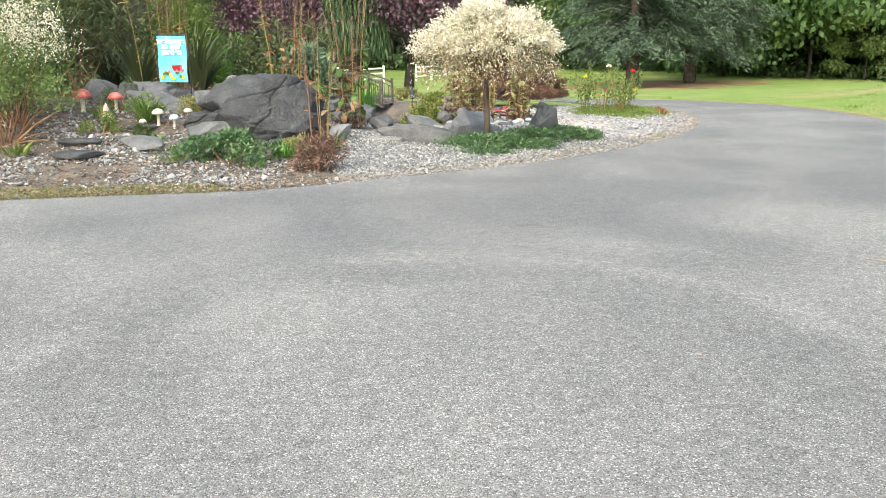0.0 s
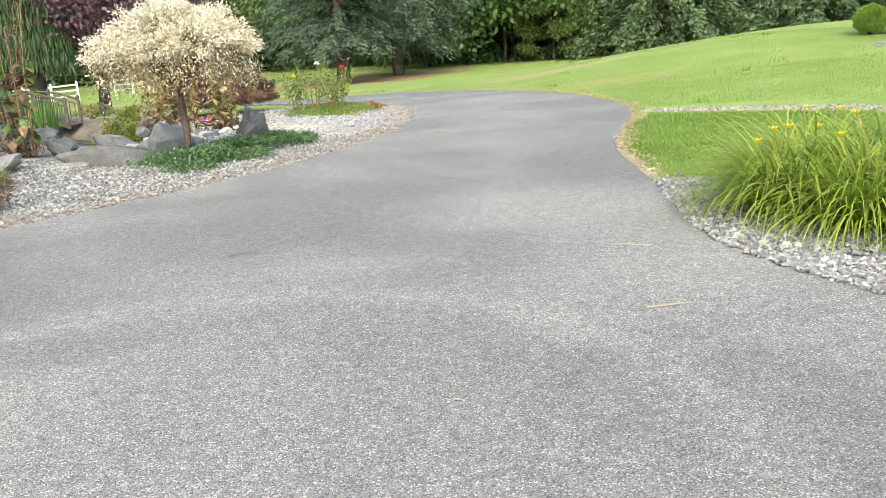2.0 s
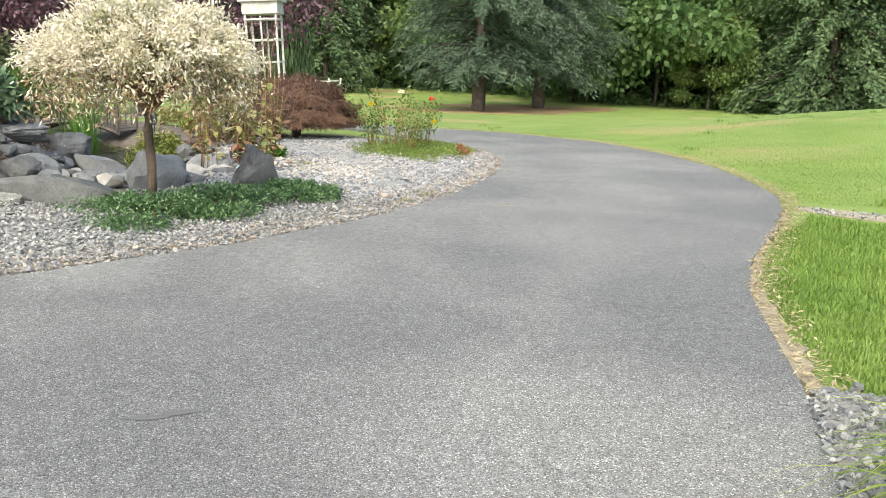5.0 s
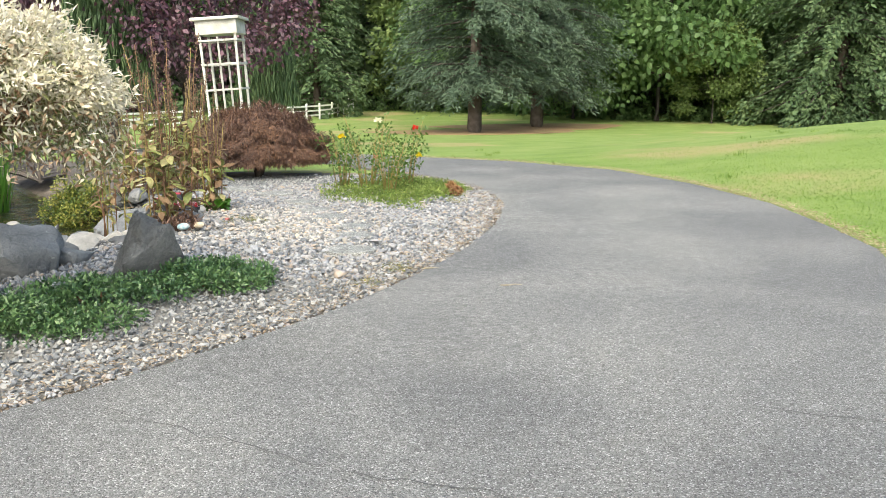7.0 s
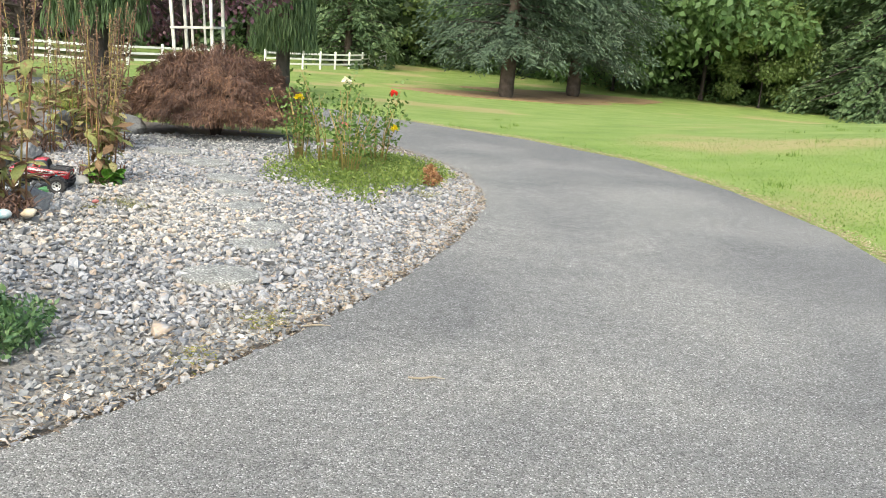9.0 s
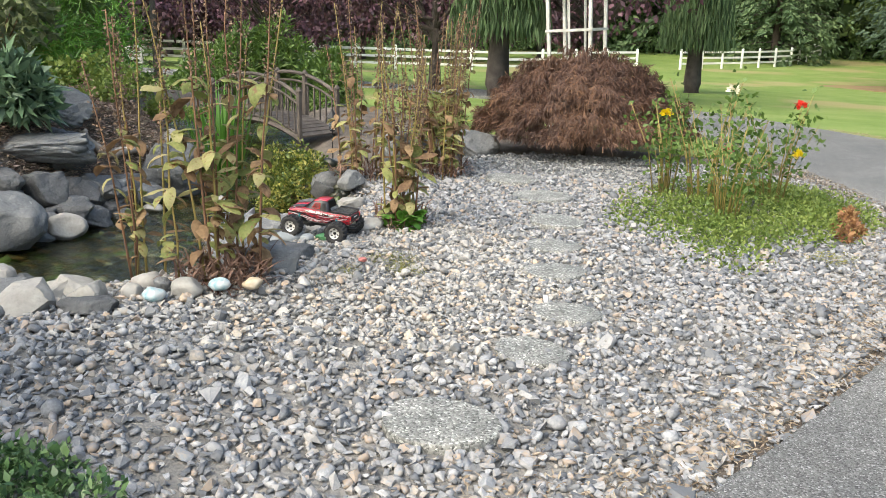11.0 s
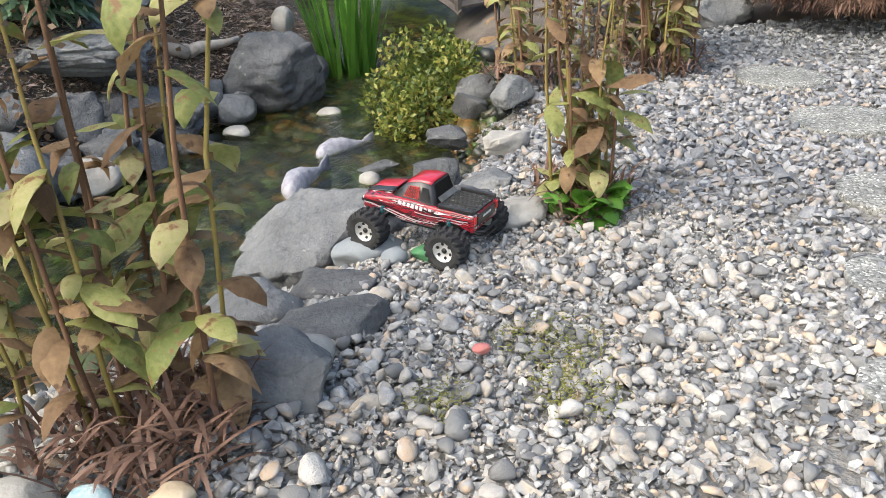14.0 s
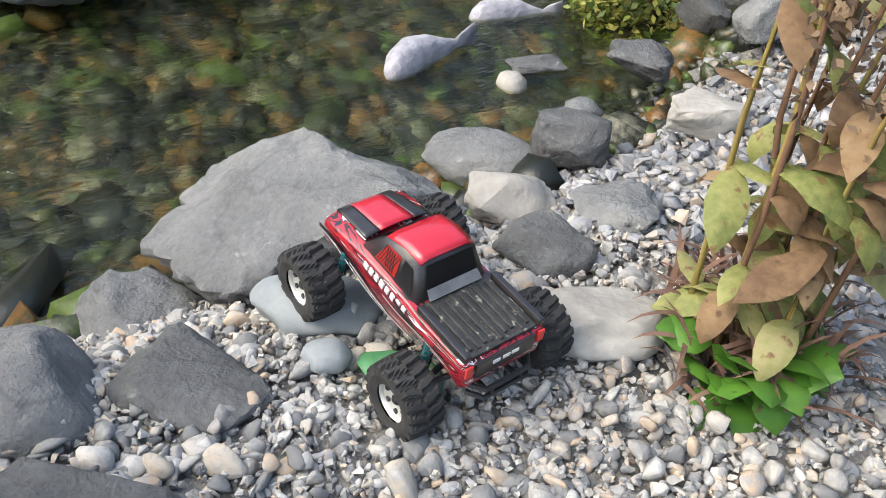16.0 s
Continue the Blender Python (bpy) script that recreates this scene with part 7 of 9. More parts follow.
# rounded and broken stones of the near bank: centre, half sizes, look, turn, flatness, roundness
NEARBANK = [
    (0.55, 16.04, -0.16, 0.385, 0.27, 0.20, ROCK_GREY, "large slanted grey rock at the water's edge", 80, 0.0, 9),
    (0.60, 15.60, -0.27, 0.17, 0.13, 0.11, ROCK_GREY, "grey wedge-shaped rock sunk in the bank", 58, 0.1, 9),
    (0.91, 15.35, -0.06, 0.185, 0.155, 0.13, ROCK_GREY, "smooth rounded grey boulder on the bank", 45, 0.0, 3),
    (1.01, 15.62, -0.05, 0.155, 0.125, 0.07, ROCK_DARK, "flat dark grey rock in the pebbles", 45, 0.3, 8),
    (1.25, 15.37, 0.025, 0.18, 0.125, 0.055, ROCK_DARK, "flat dark grey slab speckled with lichen", 36, 0.45, 5),
    (0.93, 15.90, -0.06, 0.13, 0.10, 0.07, ROCK_SLATY, "smooth blue-grey stone under the truck", 45, 0.1, 3),
    (1.09, 15.845, -0.015, 0.047, 0.04, 0.028, ROCK_SLATY, "smooth oval grey pebble beside the truck", 58, 0.0, 0),
    (1.26, 16.36, -0.02, 0.14, 0.095, 0.06, ROCK_PALE, "pale cream rock beside the pebbles", 58, 0.1, 3),
    (0.34, 16.74, -0.31, 0.185, 0.12, 0.085, ROCK_GREY, "rounded grey-brown rock in the shallows", 50, 0.1, 3),
    (0.71, 16.55, -0.14, 0.12, 0.085, 0.07, ROCK_PALE, "white quartz rock on the bank", 60, 0.0, 8),
    (0.49, 16.94, -0.20, 0.12, 0.10, 0.085, ROCK_DARK, "dark angular rock on the bank", 50, 0.1, 9),
    (1.00, 16.43, -0.06, 0.125, 0.10, 0.06, ROCK_DARK, "dark slate-grey rock among the pebbles", 40, 0.15, 9),
    (0.92, 16.70, -0.08, 0.12, 0.10, 0.05, ROCK_GREY, "flat grey stone on the bank", 30, 0.35, 8),
    (0.12, 17.56, -0.26, 0.125, 0.10, 0.085, ROCK_DARK, "dark rock beside the shallows", 45, 0.1, 9),
    (0.66, 17.32, -0.12, 0.13, 0.09, 0.065, ROCK_PALE, "lumpy white quartz rock under the foxgloves", 50, 0.0, 8),
    (0.03, 17.95, -0.19, 0.11, 0.10, 0.11, ROCK_DARK, "upright dark rock below the shrub", 30, 0.0, 9),
    (-0.72, 18.75, -0.30, 0.15, 0.12, 0.10, ROCK_DARK, "dark rock at the stream's rapids", 30, 0.0, 8),
    (-0.20, 17.25, -0.45, 0.065, 0.055, 0.05, ROCK_PALE, "round white stone in the water", 0, 0.0, 0),
    (-0.28, 17.43, -0.45, 0.13, 0.085, 0.03, ROCK_DARK, "flat slate piece in the water", 60, 0.4, 9),
    (0.20, 17.25, -0.36, 0.08, 0.07, 0.05, ROCK_GREY, "small grey rock in the shallows", 20, 0.1, 6),
    (1.35, 15.15, 0.065, 0.068, 0.055, 0.05, ROCK_PALE, "blue-white rounded stone on the bank", 33, 0.0, 0),
    (1.36, 15.0, 0.05, 0.165, 0.12, 0.14, ROCK_GREY, "grey angular rock beside the foxglove clump", 30, 0.05, 8),
    (1.08, 15.10, -0.01, 0.12, 0.09, 0.06, ROCK_GREY, "grey rock wedged beside the boulder", 33, 0.1, 6),
    (0.35, 17.9, -0.06, 0.13, 0.12, 0.10, ROCK_GREY, "grey rock at the foot of the shrub", 0, 0.0, 6),
    (-0.05, 18.15, -0.16, 0.15, 0.12, 0.12, ROCK_DARK, "dark rounded rock under the shrub", 0, 0.0, 3),
    (-0.35, 18.9, -0.2, 0.22, 0.18, 0.13, ROCK_DARK, "dark rock by the stream's bend", 0, 0.1, 8),
    (0.15, 19.5, 0.0, 0.3, 0.24, 0.2, ROCK_GREY, "grey rock among the dry stalks", 50, 0.0, 6),
    (0.5, 20.7, -0.1, 0.36, 0.3, 0.22, ROCK_GREY, "grey rock beside the maple", 50, 0.0, 6),
    # far bank
    (-1.80, 18.15, -0.22, 0.47, 0.36, 0.32, ROCK_DARK, "big dark boulder beside the stream", 33, 0.0, 6),
    (-1.78, 17.72, -0.36, 0.16, 0.13, 0.11, ROCK_GREY, "rounded grey rock at the far edge", 33, 0.0, 3),
    (-1.54, 17.52, -0.43, 0.10, 0.08, 0.045, ROCK_PALE, "small white flat stone in the shallows", 33, 0.1, 3),
    (-1.56, 17.22, -0.43, 0.18, 0.13, 0.08, ROCK_DARK, "flat dark rock beside the water", 33, 0.3, 8),
    (-1.26, 18.12, -0.44, 0.09, 0.07, 0.05, ROCK_PALE, "small pale stone at the boulder's foot", 33, 0.0, 3),
    (-2.22, 17.08, 0.12, 0.26, 0.22, 0.21, ROCK_DARK, "dark blue-grey rock on the far slope", 33, 0.1, 8),
    (-1.9, 17.24, -0.24, 0.24, 0.2, 0.16, ROCK_DARK, "dark angular rock on the slope", 33, 0.0, 9),
    (-2.0, 16.95, -0.16, 0.15, 0.13, 0.09, ROCK_DARK, "dark rock stacked in the slope", 60, 0.1, 9),
    (-2.3, 17.45, 0.0, 0.14, 0.12, 0.10, ROCK_DARK, "dark rock half sunk in the mulch", 15, 0.1, 8),
    (-2.42, 18.95, -0.05, 0.11, 0.10, 0.14, ROCK_PALE, "upright white stone on the bank", 0, 0.0, 3),
    (-1.7, 15.88, -0.24, 0.38, 0.32, 0.26, ROCK_GREY, "large mottled grey rock on the far bank", 30, 0.0, 5),
    (-1.52, 16.4, -0.36, 0.18, 0.14, 0.11, ROCK_PALE, "pale cream rock at the waterline", 30, 0.0, 3),
    (-1.88, 16.56, -0.14, 0.2, 0.18, 0.18, ROCK_DARK, "dark broken rock above the waterline", 30, 0.0, 9),
    (-1.62, 16.78, -0.36, 0.2, 0.15, 0.13, ROCK_DARK, "dark rock at the waterline", 50, 0.1, 9),
    (-2.32, 16.85, 0.17, 0.6, 0.36, 0.17, ROCK_GREY, "broad dark rock face in the slope", 30, 0.25, 8),
    (-2.55, 17.5, 0.44, 0.33, 0.26, 0.22, ROCK_GREY, "blue-grey boulder up the slope", 30, 0.0, 6),
    (-1.98, 16.3, -0.04, 0.13, 0.12, 0.09, ROCK_DARK, "dark slab stacked on the bank", 10, 0.3, 9),
    (-1.95, 16.14, -0.12, 0.22, 0.17, 0.09, ROCK_GREY, "grey slab above the mottled rock", 40, 0.3, 9),
    (-2.05, 16.05, 0.02, 0.14, 0.12, 0.10, ROCK_DARK, "dark rock above the grey slab", 70, 0.2, 9),
    (-1.85, 18.62, -0.3, 0.14, 0.12, 0.12, ROCK_DARK, "dark rock under the irises", 0, 0.0, 6),
]
for i, (x, y, z, a, b, c, m, lab, rz, flat, cuts) in enumerate(NEARBANK):
    o = rock(x, y, 300 + i, a, b, c, m, lab, rz, z, 0.5, flat, 0.0, (5 if max(a, b) > 0.25 else 4) if max(a, b) > 0.09 else 3, 0.13 if cuts < 7 else 0.15, cuts, "rock" if a > 0.1 else "stone")

BANK = [
    # near edge of the pool
    (0.85, 14.18, 0.12, 0.10, 0.09, ROCK_PALE, "rounded white stone edging the pool", 0, 0.02, 0.0, 3),
    (0.68, 14.25, 0.12, 0.10, 0.09, ROCK_PALE, "pale greenish rounded stone edging the pool", 60, 0.0, 0.0, 3),
    (0.98, 14.02, 0.15, 0.09, 0.05, ROCK_DARK, "flat dark slab edging the pool", 25, 0.06, 0.3, 3),
    (1.0, 14.3, 0.06, 0.05, 0.045, ROCK_PALE, "rounded buff stone by the pool", 0, 0.05, 0.0, 2),
    (0.92, 14.5, 0.085, 0.07, 0.06, ROCK_PALE, "white speckled stone by the pool", 0, 0.03, 0.0, 2),
    (1.1, 14.4, 0.045, 0.04, 0.035, ROCK_GREY, "small blue-grey stone by the pool", 0, 0.08, 0.0, 2),
    (1.25, 14.4, 0.085, 0.065, 0.055, ROCK_PALE, "white rounded stone at the foxgloves", 10, 0.07, 0.0, 2),
    (1.17, 14.25, 0.06, 0.05, 0.04, ROCK_BLUE, "blue-green tinted stone by the pool", 0, 0.08, 0.0, 2),
    (1.40, 14.46, 0.055, 0.045, 0.035, ROCK_BLUE, "turquoise painted stone by the foxgloves", 20, 0.1, 0.0, 2),
    (1.53, 14.55, 0.055, 0.045, 0.03, ROCK_TAN, "tan angular stone by the foxgloves", 50, 0.1, 0.0, 2),
    (1.69, 15.45, 0.026, 0.02, 0.015, ROCK_RED, "small dull red pebble in the gravel", 30, 0.01, 0.0, 2),
    (1.2, 15.935, 0.092, 0.075, 0.026, GREENPAINT, "flat stone painted bright green under the wheel", 0, -0.03, 0.3, 2),
]
for i, (x, y, a, b, c, m, lab, rz, z, flat, sub) in enumerate(BANK):
    rock(x, y, 300 + i, a, b, c, m, lab, rz, z, 0.3, flat, 0.0, sub + 1 if sub > 2 else 3, 0.13 if sub > 2 else 0.1, 9 if sub > 2 else 3, "rock" if a > 0.1 else "stone")
for i, (x, y, s) in enumerate([(-4.7, 13.8, 0.42), (-4.0, 13.3, 0.3), (-5.6, 14.4, 0.4), (-3.3, 14.6, 0.45), (-2.6, 15.2, 0.4), (-5.0, 15.2, 0.35)]):
    rock(x, y, 380 + i, s * 0.8, s * 0.65, s * 0.5, ROCK_DARK, "grey garden rock among the plants", i * 50)


rs = random.Random(9)
for i in range(60):
    t = rs.uniform(0, 1)
    x, y = -1.75 - rs.uniform(0, 1.3) ** 1.3, 15.0 + 2.6 * t
    if line_dist(STREAM, np.array([x]), np.array([y]), STREAM_H)[0] < 0.1:
        continue
    if math.hypot(x + 2.4, y - 16.8) < 0.6:
        continue
    s = rs.uniform(0.08, 0.2)
    rock(x, y, 500 + i, s * rs.uniform(0.9, 1.4), s, s * rs.uniform(0.5, 0.8), rs.choice([ROCK_DARK, ROCK_DARK, ROCK_GREY]), "angular garden rock stacked on the stream's far bank", rs.uniform(0, 180), None, 0.3, 0.15, 0, 4, 0.14, 11)
STREAM_Y = [p[1] for p in STREAM]
for i in range(30):
    y = 14.6 + 3.2 * i / 29 + rs.uniform(-0.06, 0.06)
    xc, hw = float(np.interp(y, STREAM_Y, [p[0] for p in STREAM])), float(np.interp(y, STREAM_Y, STREAM_H))
    s = rs.uniform(0.07, 0.17)
    rock(xc - hw * 1.06 - rs.uniform(-0.02, 0.2), y, 640 + i, s * rs.uniform(1.0, 1.4), s, s * rs.uniform(0.6, 0.9), rs.choice([ROCK_DARK, ROCK_GREY, ROCK_GREY]), "angular rock at the waterline of the far bank", rs.uniform(0, 180), WATER_Z + rs.uniform(0.0, 0.2), 0.3, 0.1, 0, 4, 0.14, 11)
for i in range(26):
    x, y = rs.uniform(-1.0, 0.75), rs.uniform(13.2, 14.4)
    if line_dist(STREAM, np.array([x]), np.array([y]), STREAM_H)[0] < -0.05:
        continue
    s = rs.uniform(0.06, 0.16)
    rock(x, y, 560 + i, s * 1.2, s, s * 0.7, rs.choice([ROCK_PALE, ROCK_GREY, ROCK_GREY, ROCK_DARK]), "rounded stone at the near end of the pool", rs.uniform(0, 180), None, 0.3, 0.0, 0, 3, 0.18, 8, "stone")


# ---------------------------------------------------------------- stepping stones
def paver(x, y, r, i):
    bm = bmesh.new()
    rnd = random.Random(i)
    n = 26
    prof = [(1.0, -0.03), (1.0, 0.012), (0.985, 0.02), (0.93, 0.022), (0.6, 0.022)]
    wob = [1 + 0.03 * math.sin(3 * a * 2 * math.pi / n + rnd.uniform(0, 1)) for a in range(n)]
    rings = [[bm.verts.new((r * q * wob[k] * 1.12 * math.cos(2 * math.pi * k / n), r * q * wob[k] * 0.92 * math.sin(2 * math.pi * k / n), h)) for k in range(n)] for q, h in prof]
    for a, b in zip(rings, rings[1:]):
        for k in range(n):
            bm.faces.new((a[k], a[(k + 1) % n], b[(k + 1) % n], b[k]))
    bm.faces.new(rings[0][::-1])
    bm.faces.new(rings[-1])
    ob = part("stepping_stone", bm, PAVER)
    ob.matrix_basis = pose(x, y, hz(x, y) + (0.006 if r >= 0.2 else -0.006), 0, 0, rnd.uniform(-25, 25))
    return tagged(ob, "round exposed-aggregate concrete stepping stone in the gravel", "stepping stone", "stepping stones of the path")


for i, (x, y, r) in enumerate(PAVERS):
    paver(x, y, r, i)
paver(-0.85, 12.0, 0.26, 20)


# ---------------------------------------------------------------- toy truck
SCUFFED = mat("scuffed_black_plastic", [(0.012, 0.012, 0.012), (0.03, 0.03, 0.029), (0.06, 0.058, 0.052)], rough=0.5, scale=40, bump=0.5, bscale=120, spots=((0.24, 0.23, 0.19), 75, 0.62))
GLASSGREY = mat("smoky_window", [(0.22, 0.22, 0.23), (0.42, 0.42, 0.44)], rough=0.25, scale=25, bump=0, coat=0.5)


def toy_truck():
    """A radio-controlled monster truck; front towards +x, wheels on the ground at z = 0."""
    t = root("toy_truck", 1.095, 16.04, -0.033, "red and black radio-controlled monster truck with chunky black tyres", "toy truck", rz=185, ry=-4)
    t.scale = (1.08, 1.08, 1.08)
    L, W = 0.40, 0.155

    def shell(sections, mirror=True):
        bm = bmesh.new()
        rings = []
        for x, prof in sections:
            pts = [(y, z) for y, z in prof] + [(-y, z) for y, z in prof[::-1] if y > 1e-6]
            rings.append([bm.verts.new((x, y, z)) for y, z in pts])
        n = len(rings[0])
        for a, b in zip(rings, rings[1:]):
            for k in range(n - 1):
                bm.faces.new((a[k], b[k], b[k + 1], a[k + 1]))
        bm.faces.new(rings[0])
        bm.faces.new(rings[-1][::-1])
        bmesh.ops.recalc_face_normals(bm, faces=bm.faces)
        return bm

    w = 0.088
    low, belt = 0.095, 0.150
    body = shell([
        (0.205, [(w * 0.72, 0.105), (w * 0.80, 0.125), (w * 0.76, 0.142), (w * 0.5, 0.147)]),
        (0.195, [(w * 0.9, 0.098), (w * 0.98, 0.125), (w * 0.92, 0.150), (w * 0.6, 0.157)]),
        (0.15, [(w * 0.95, 0.118), (w, 0.135), (w * 0.95, 0.158), (w * 0.6, 0.166)]),
        (0.10, [(w * 0.95, 0.122), (w, 0.137), (w * 0.95, 0.163), (w * 0.6, 0.172)]),
        (0.07, [(w * 0.93, low), (w * 0.99, 0.125), (w * 0.94, 0.165), (w * 0.6, 0.175)]),
        (0.0, [(w * 0.93, low), (w * 0.98, 0.125), (w * 0.93, 0.165), (w * 0.6, 0.172)]),
        (-0.06, [(w * 0.93, low), (w * 0.98, 0.125), (w * 0.93, 0.163), (w * 0.6, 0.163)]),
        (-0.09, [(w * 0.95, 0.122), (w, 0.137), (w * 0.95, 0.163), (w * 0.6, 0.160)]),
        (-0.15, [(w * 0.95, 0.124), (w, 0.137), (w * 0.95, 0.164), (w * 0.6, 0.160)]),
        (-0.20, [(w * 0.9, 0.105), (w * 0.96, 0.13), (w * 0.94, 0.163), (w * 0.6, 0.160)]),
        (-0.208, [(w * 0.85, 0.11), (w * 0.9, 0.13), (w * 0.88, 0.160), (w * 0.55, 0.158)])])
    bo = part("body", body, CARBODY, t, "glossy red body shell with black and white streaks", True)
    bv = bo.modifiers.new("b", "BEVEL")
    bv.width, bv.segments, bv.limit_method = 0.004, 2, "ANGLE"
    cab = shell([
        (0.09, [(w * 0.84, 0.164), (w * 0.80, 0.168), (w * 0.76, 0.170), (w * 0.5, 0.175)]),
        (0.042, [(w * 0.84, 0.164), (w * 0.75, 0.19), (w * 0.64, 0.216), (w * 0.42, 0.222)]),
        (0.0, [(w * 0.84, 0.164), (w * 0.75, 0.19), (w * 0.62, 0.226), (w * 0.42, 0.231)]),
        (-0.042, [(w * 0.84, 0.162), (w * 0.75, 0.19), (w * 0.62, 0.223), (w * 0.42, 0.228)]),
        (-0.066, [(w * 0.84, 0.158), (w * 0.80, 0.162), (w * 0.76, 0.166), (w * 0.5, 0.168)])])
    co = part("cab", cab, CARBLACK, bo, "black cab pillars", True)
    bm = bmesh.new()
    rows = []
    for x, yy, zz in ((0.045, 0.64, 0.2165), (0.03, 0.64, 0.2215), (0.0, 0.625, 0.2285), (-0.03, 0.62, 0.2275), (-0.044, 0.615, 0.2255)):
        rows.append([bm.verts.new((x, q * w * yy, zz + (0.0045 if abs(q) < 0.8 else -0.001))) for q in (-1.0, -0.72, 0.0, 0.72, 1.0)])
    for a, b in zip(rows, rows[1:]):
        for k in range(4):
            bm.faces.new((a[k], a[k + 1], b[k + 1], b[k]))
    bmesh.ops.recalc_face_normals(bm, faces=bm.faces)
    bmesh.ops.solidify(bm, geom=bm.faces[:], thickness=0.003)
    part("roof", bm, CARRED, bo, "bright red cab roof", True)

    def pane(name, quad, push, mtl, label):
        bm = bmesh.new()
        bm.faces.new([bm.verts.new(Vector(q) + Vector(push)) for q in quad])
        bmesh.ops.solidify(bm, geom=bm.faces[:], thickness=0.002)
        return part(name, bm, mtl, bo, label)

    pane("windscreen", [(0.086, 0.056, 0.174), (0.086, -0.056, 0.174), (0.048, -0.049, 0.2145), (0.048, 0.049, 0.2145)], (0.003, 0, 0.002), CARBLACK, "dark tinted windscreen")
    pane("rear_window", [(-0.059, -0.051, 0.183), (-0.059, 0.051, 0.183), (-0.0455, 0.046, 0.2215), (-0.0455, -0.046, 0.2215)], (-0.004, 0, 0.002), BLACKPLASTIC, "black rear window")
    pane("rear_panel", [(-0.074, -0.054, 0.1695), (-0.074, 0.054, 0.1695), (-0.0605, 0.051, 0.1825), (-0.0605, -0.051, 0.1825)], (-0.004, 0, 0.002), GLASSGREY, "light grey panel below the rear window")
    # bonnet: a red dome between black borders
    for nm, lo, hi, mtl in (("bonnet", -0.036, 0.036, CARRED), ("bonnet_edge", 0.036, 0.066, CARBLACK), ("bonnet_edge", -0.066, -0.036, CARBLACK)):
        bm = bmesh.new()
        rows = []
        for k in range(8):
            u = k / 7
            x = 0.197 - 0.105 * u
            zc = 0.158 + 0.0205 * u ** 0.75
            rows.append([bm.verts.new((x, y * (0.86 + 0.14 * u), zc + 0.007 * (1 - (y / 0.07) ** 2) * min(1.0, u * 5 + 0.2))) for y in np.linspace(lo, hi, 6)])
        for a, b in zip(rows, rows[1:]):
            for k in range(5):
                bm.faces.new((a[k], a[k + 1], b[k + 1], b[k]))
        bmesh.ops.recalc_face_normals(bm, faces=bm.faces)
        bmesh.ops.solidify(bm, geom=bm.faces[:], thickness=0.003)
        part(nm, bm, mtl, bo, "red domed bonnet" if nm == "bonnet" else "", True)
    for s in (1, -1):
        pane("side_window", [(0.05, s * 0.0725, 0.174), (-0.006, s * 0.0725, 0.173), (-0.004, s * 0.0595, 0.211), (0.034, s * 0.0595, 0.209)], (0, s * 0.001, 0), REDPLASTIC, "red meshed side window")
        bm = bmesh.new()
        for k in range(8):
            for lean in (-1, 1):
                x = 0.044 - 0.006 * k
                p, q = (x, s * 0.0738, 0.176), (x + lean * 0.010, s * 0.0625, 0.207)
                if -0.006 < q[0] < 0.036:
                    bm_tube(bm, [p, q], 0.0007, 4)
        part("window_mesh", bm, BLACKPLASTIC, bo)
        pane("rear_side_window", [(-0.014, s * 0.0725, 0.173), (-0.05, s * 0.0725, 0.171), (-0.036, s * 0.0595, 0.211), (-0.013, s * 0.0595, 0.212)], (0, s * 0.001, 0), BLACKPLASTIC, "black quarter window")
        # swept black and white decals along the flank
        for k, (x0, x1, z0, z1, hgt, mtl) in enumerate([(0.20, -0.06, 0.138, 0.112, 0.009, CARBLACK), (0.19, -0.02, 0.128, 0.105, 0.005, CARWHITE), (0.10, -0.09, 0.120, 0.108, 0.004, CARWHITE), (-0.03, -0.2, 0.150, 0.138, 0.007, CARBLACK), (0.0, -0.19, 0.141, 0.131, 0.003, CARWHITE)]):
            bm = bmesh.new()
            prev = None
            for j in range(9):
                u = j / 8
                x, z = x0 + (x1 - x0) * u, z0 + (z1 - z0) * u + 0.006 * math.sin(u * 5 + k)
                hh = hgt * (1 - u) ** 0.6 + 0.0006
                y = s * (w * 1.0 + 0.0015)
                cur = (bm.verts.new((x, y, z - hh / 2)), bm.verts.new((x, y, z + hh / 2)))
                if prev:
                    bm.faces.new((prev[0], cur[0], cur[1], prev[1]))
                prev = cur
            bmesh.ops.solidify(bm, geom=bm.faces[:], thickness=0.0012)
            part("decal", bm, mtl, bo)
        bm = bmesh.new()
        for k in range(8):
            bm_box(bm, 0.055 - k * 0.0155, s * (w * 0.985), 0.1555 - 0.001 * k, 0.0095 if k % 3 else 0.011, 0.003, 0.014 if k % 2 else 0.012, ry=-14)
        part("side_lettering", bm, CARWHITE, bo, "bold white lettering bars")
    # load bed with ribs
    bm = bmesh.new()
    bm_box(bm, -0.137, 0, 0.1645, 0.128, 0.134, 0.006, bevel=0.001)
    lb = part("bed_liner", bm, SCUFFED, bo, "black ribbed load bed")
    for k in range(9):
        bm = bmesh.new()
        bm_box(bm, -0.138 - 0.004 * math.sin(k * 2.1), -0.056 + k * 0.014, 0.1685 + 0.0008 * math.sin(k * 3.3), 0.106 + 0.006 * math.sin(k * 1.7), 0.0065, 0.006, bevel=0.0015)
        part("rib", bm, SCUFFED, lb)
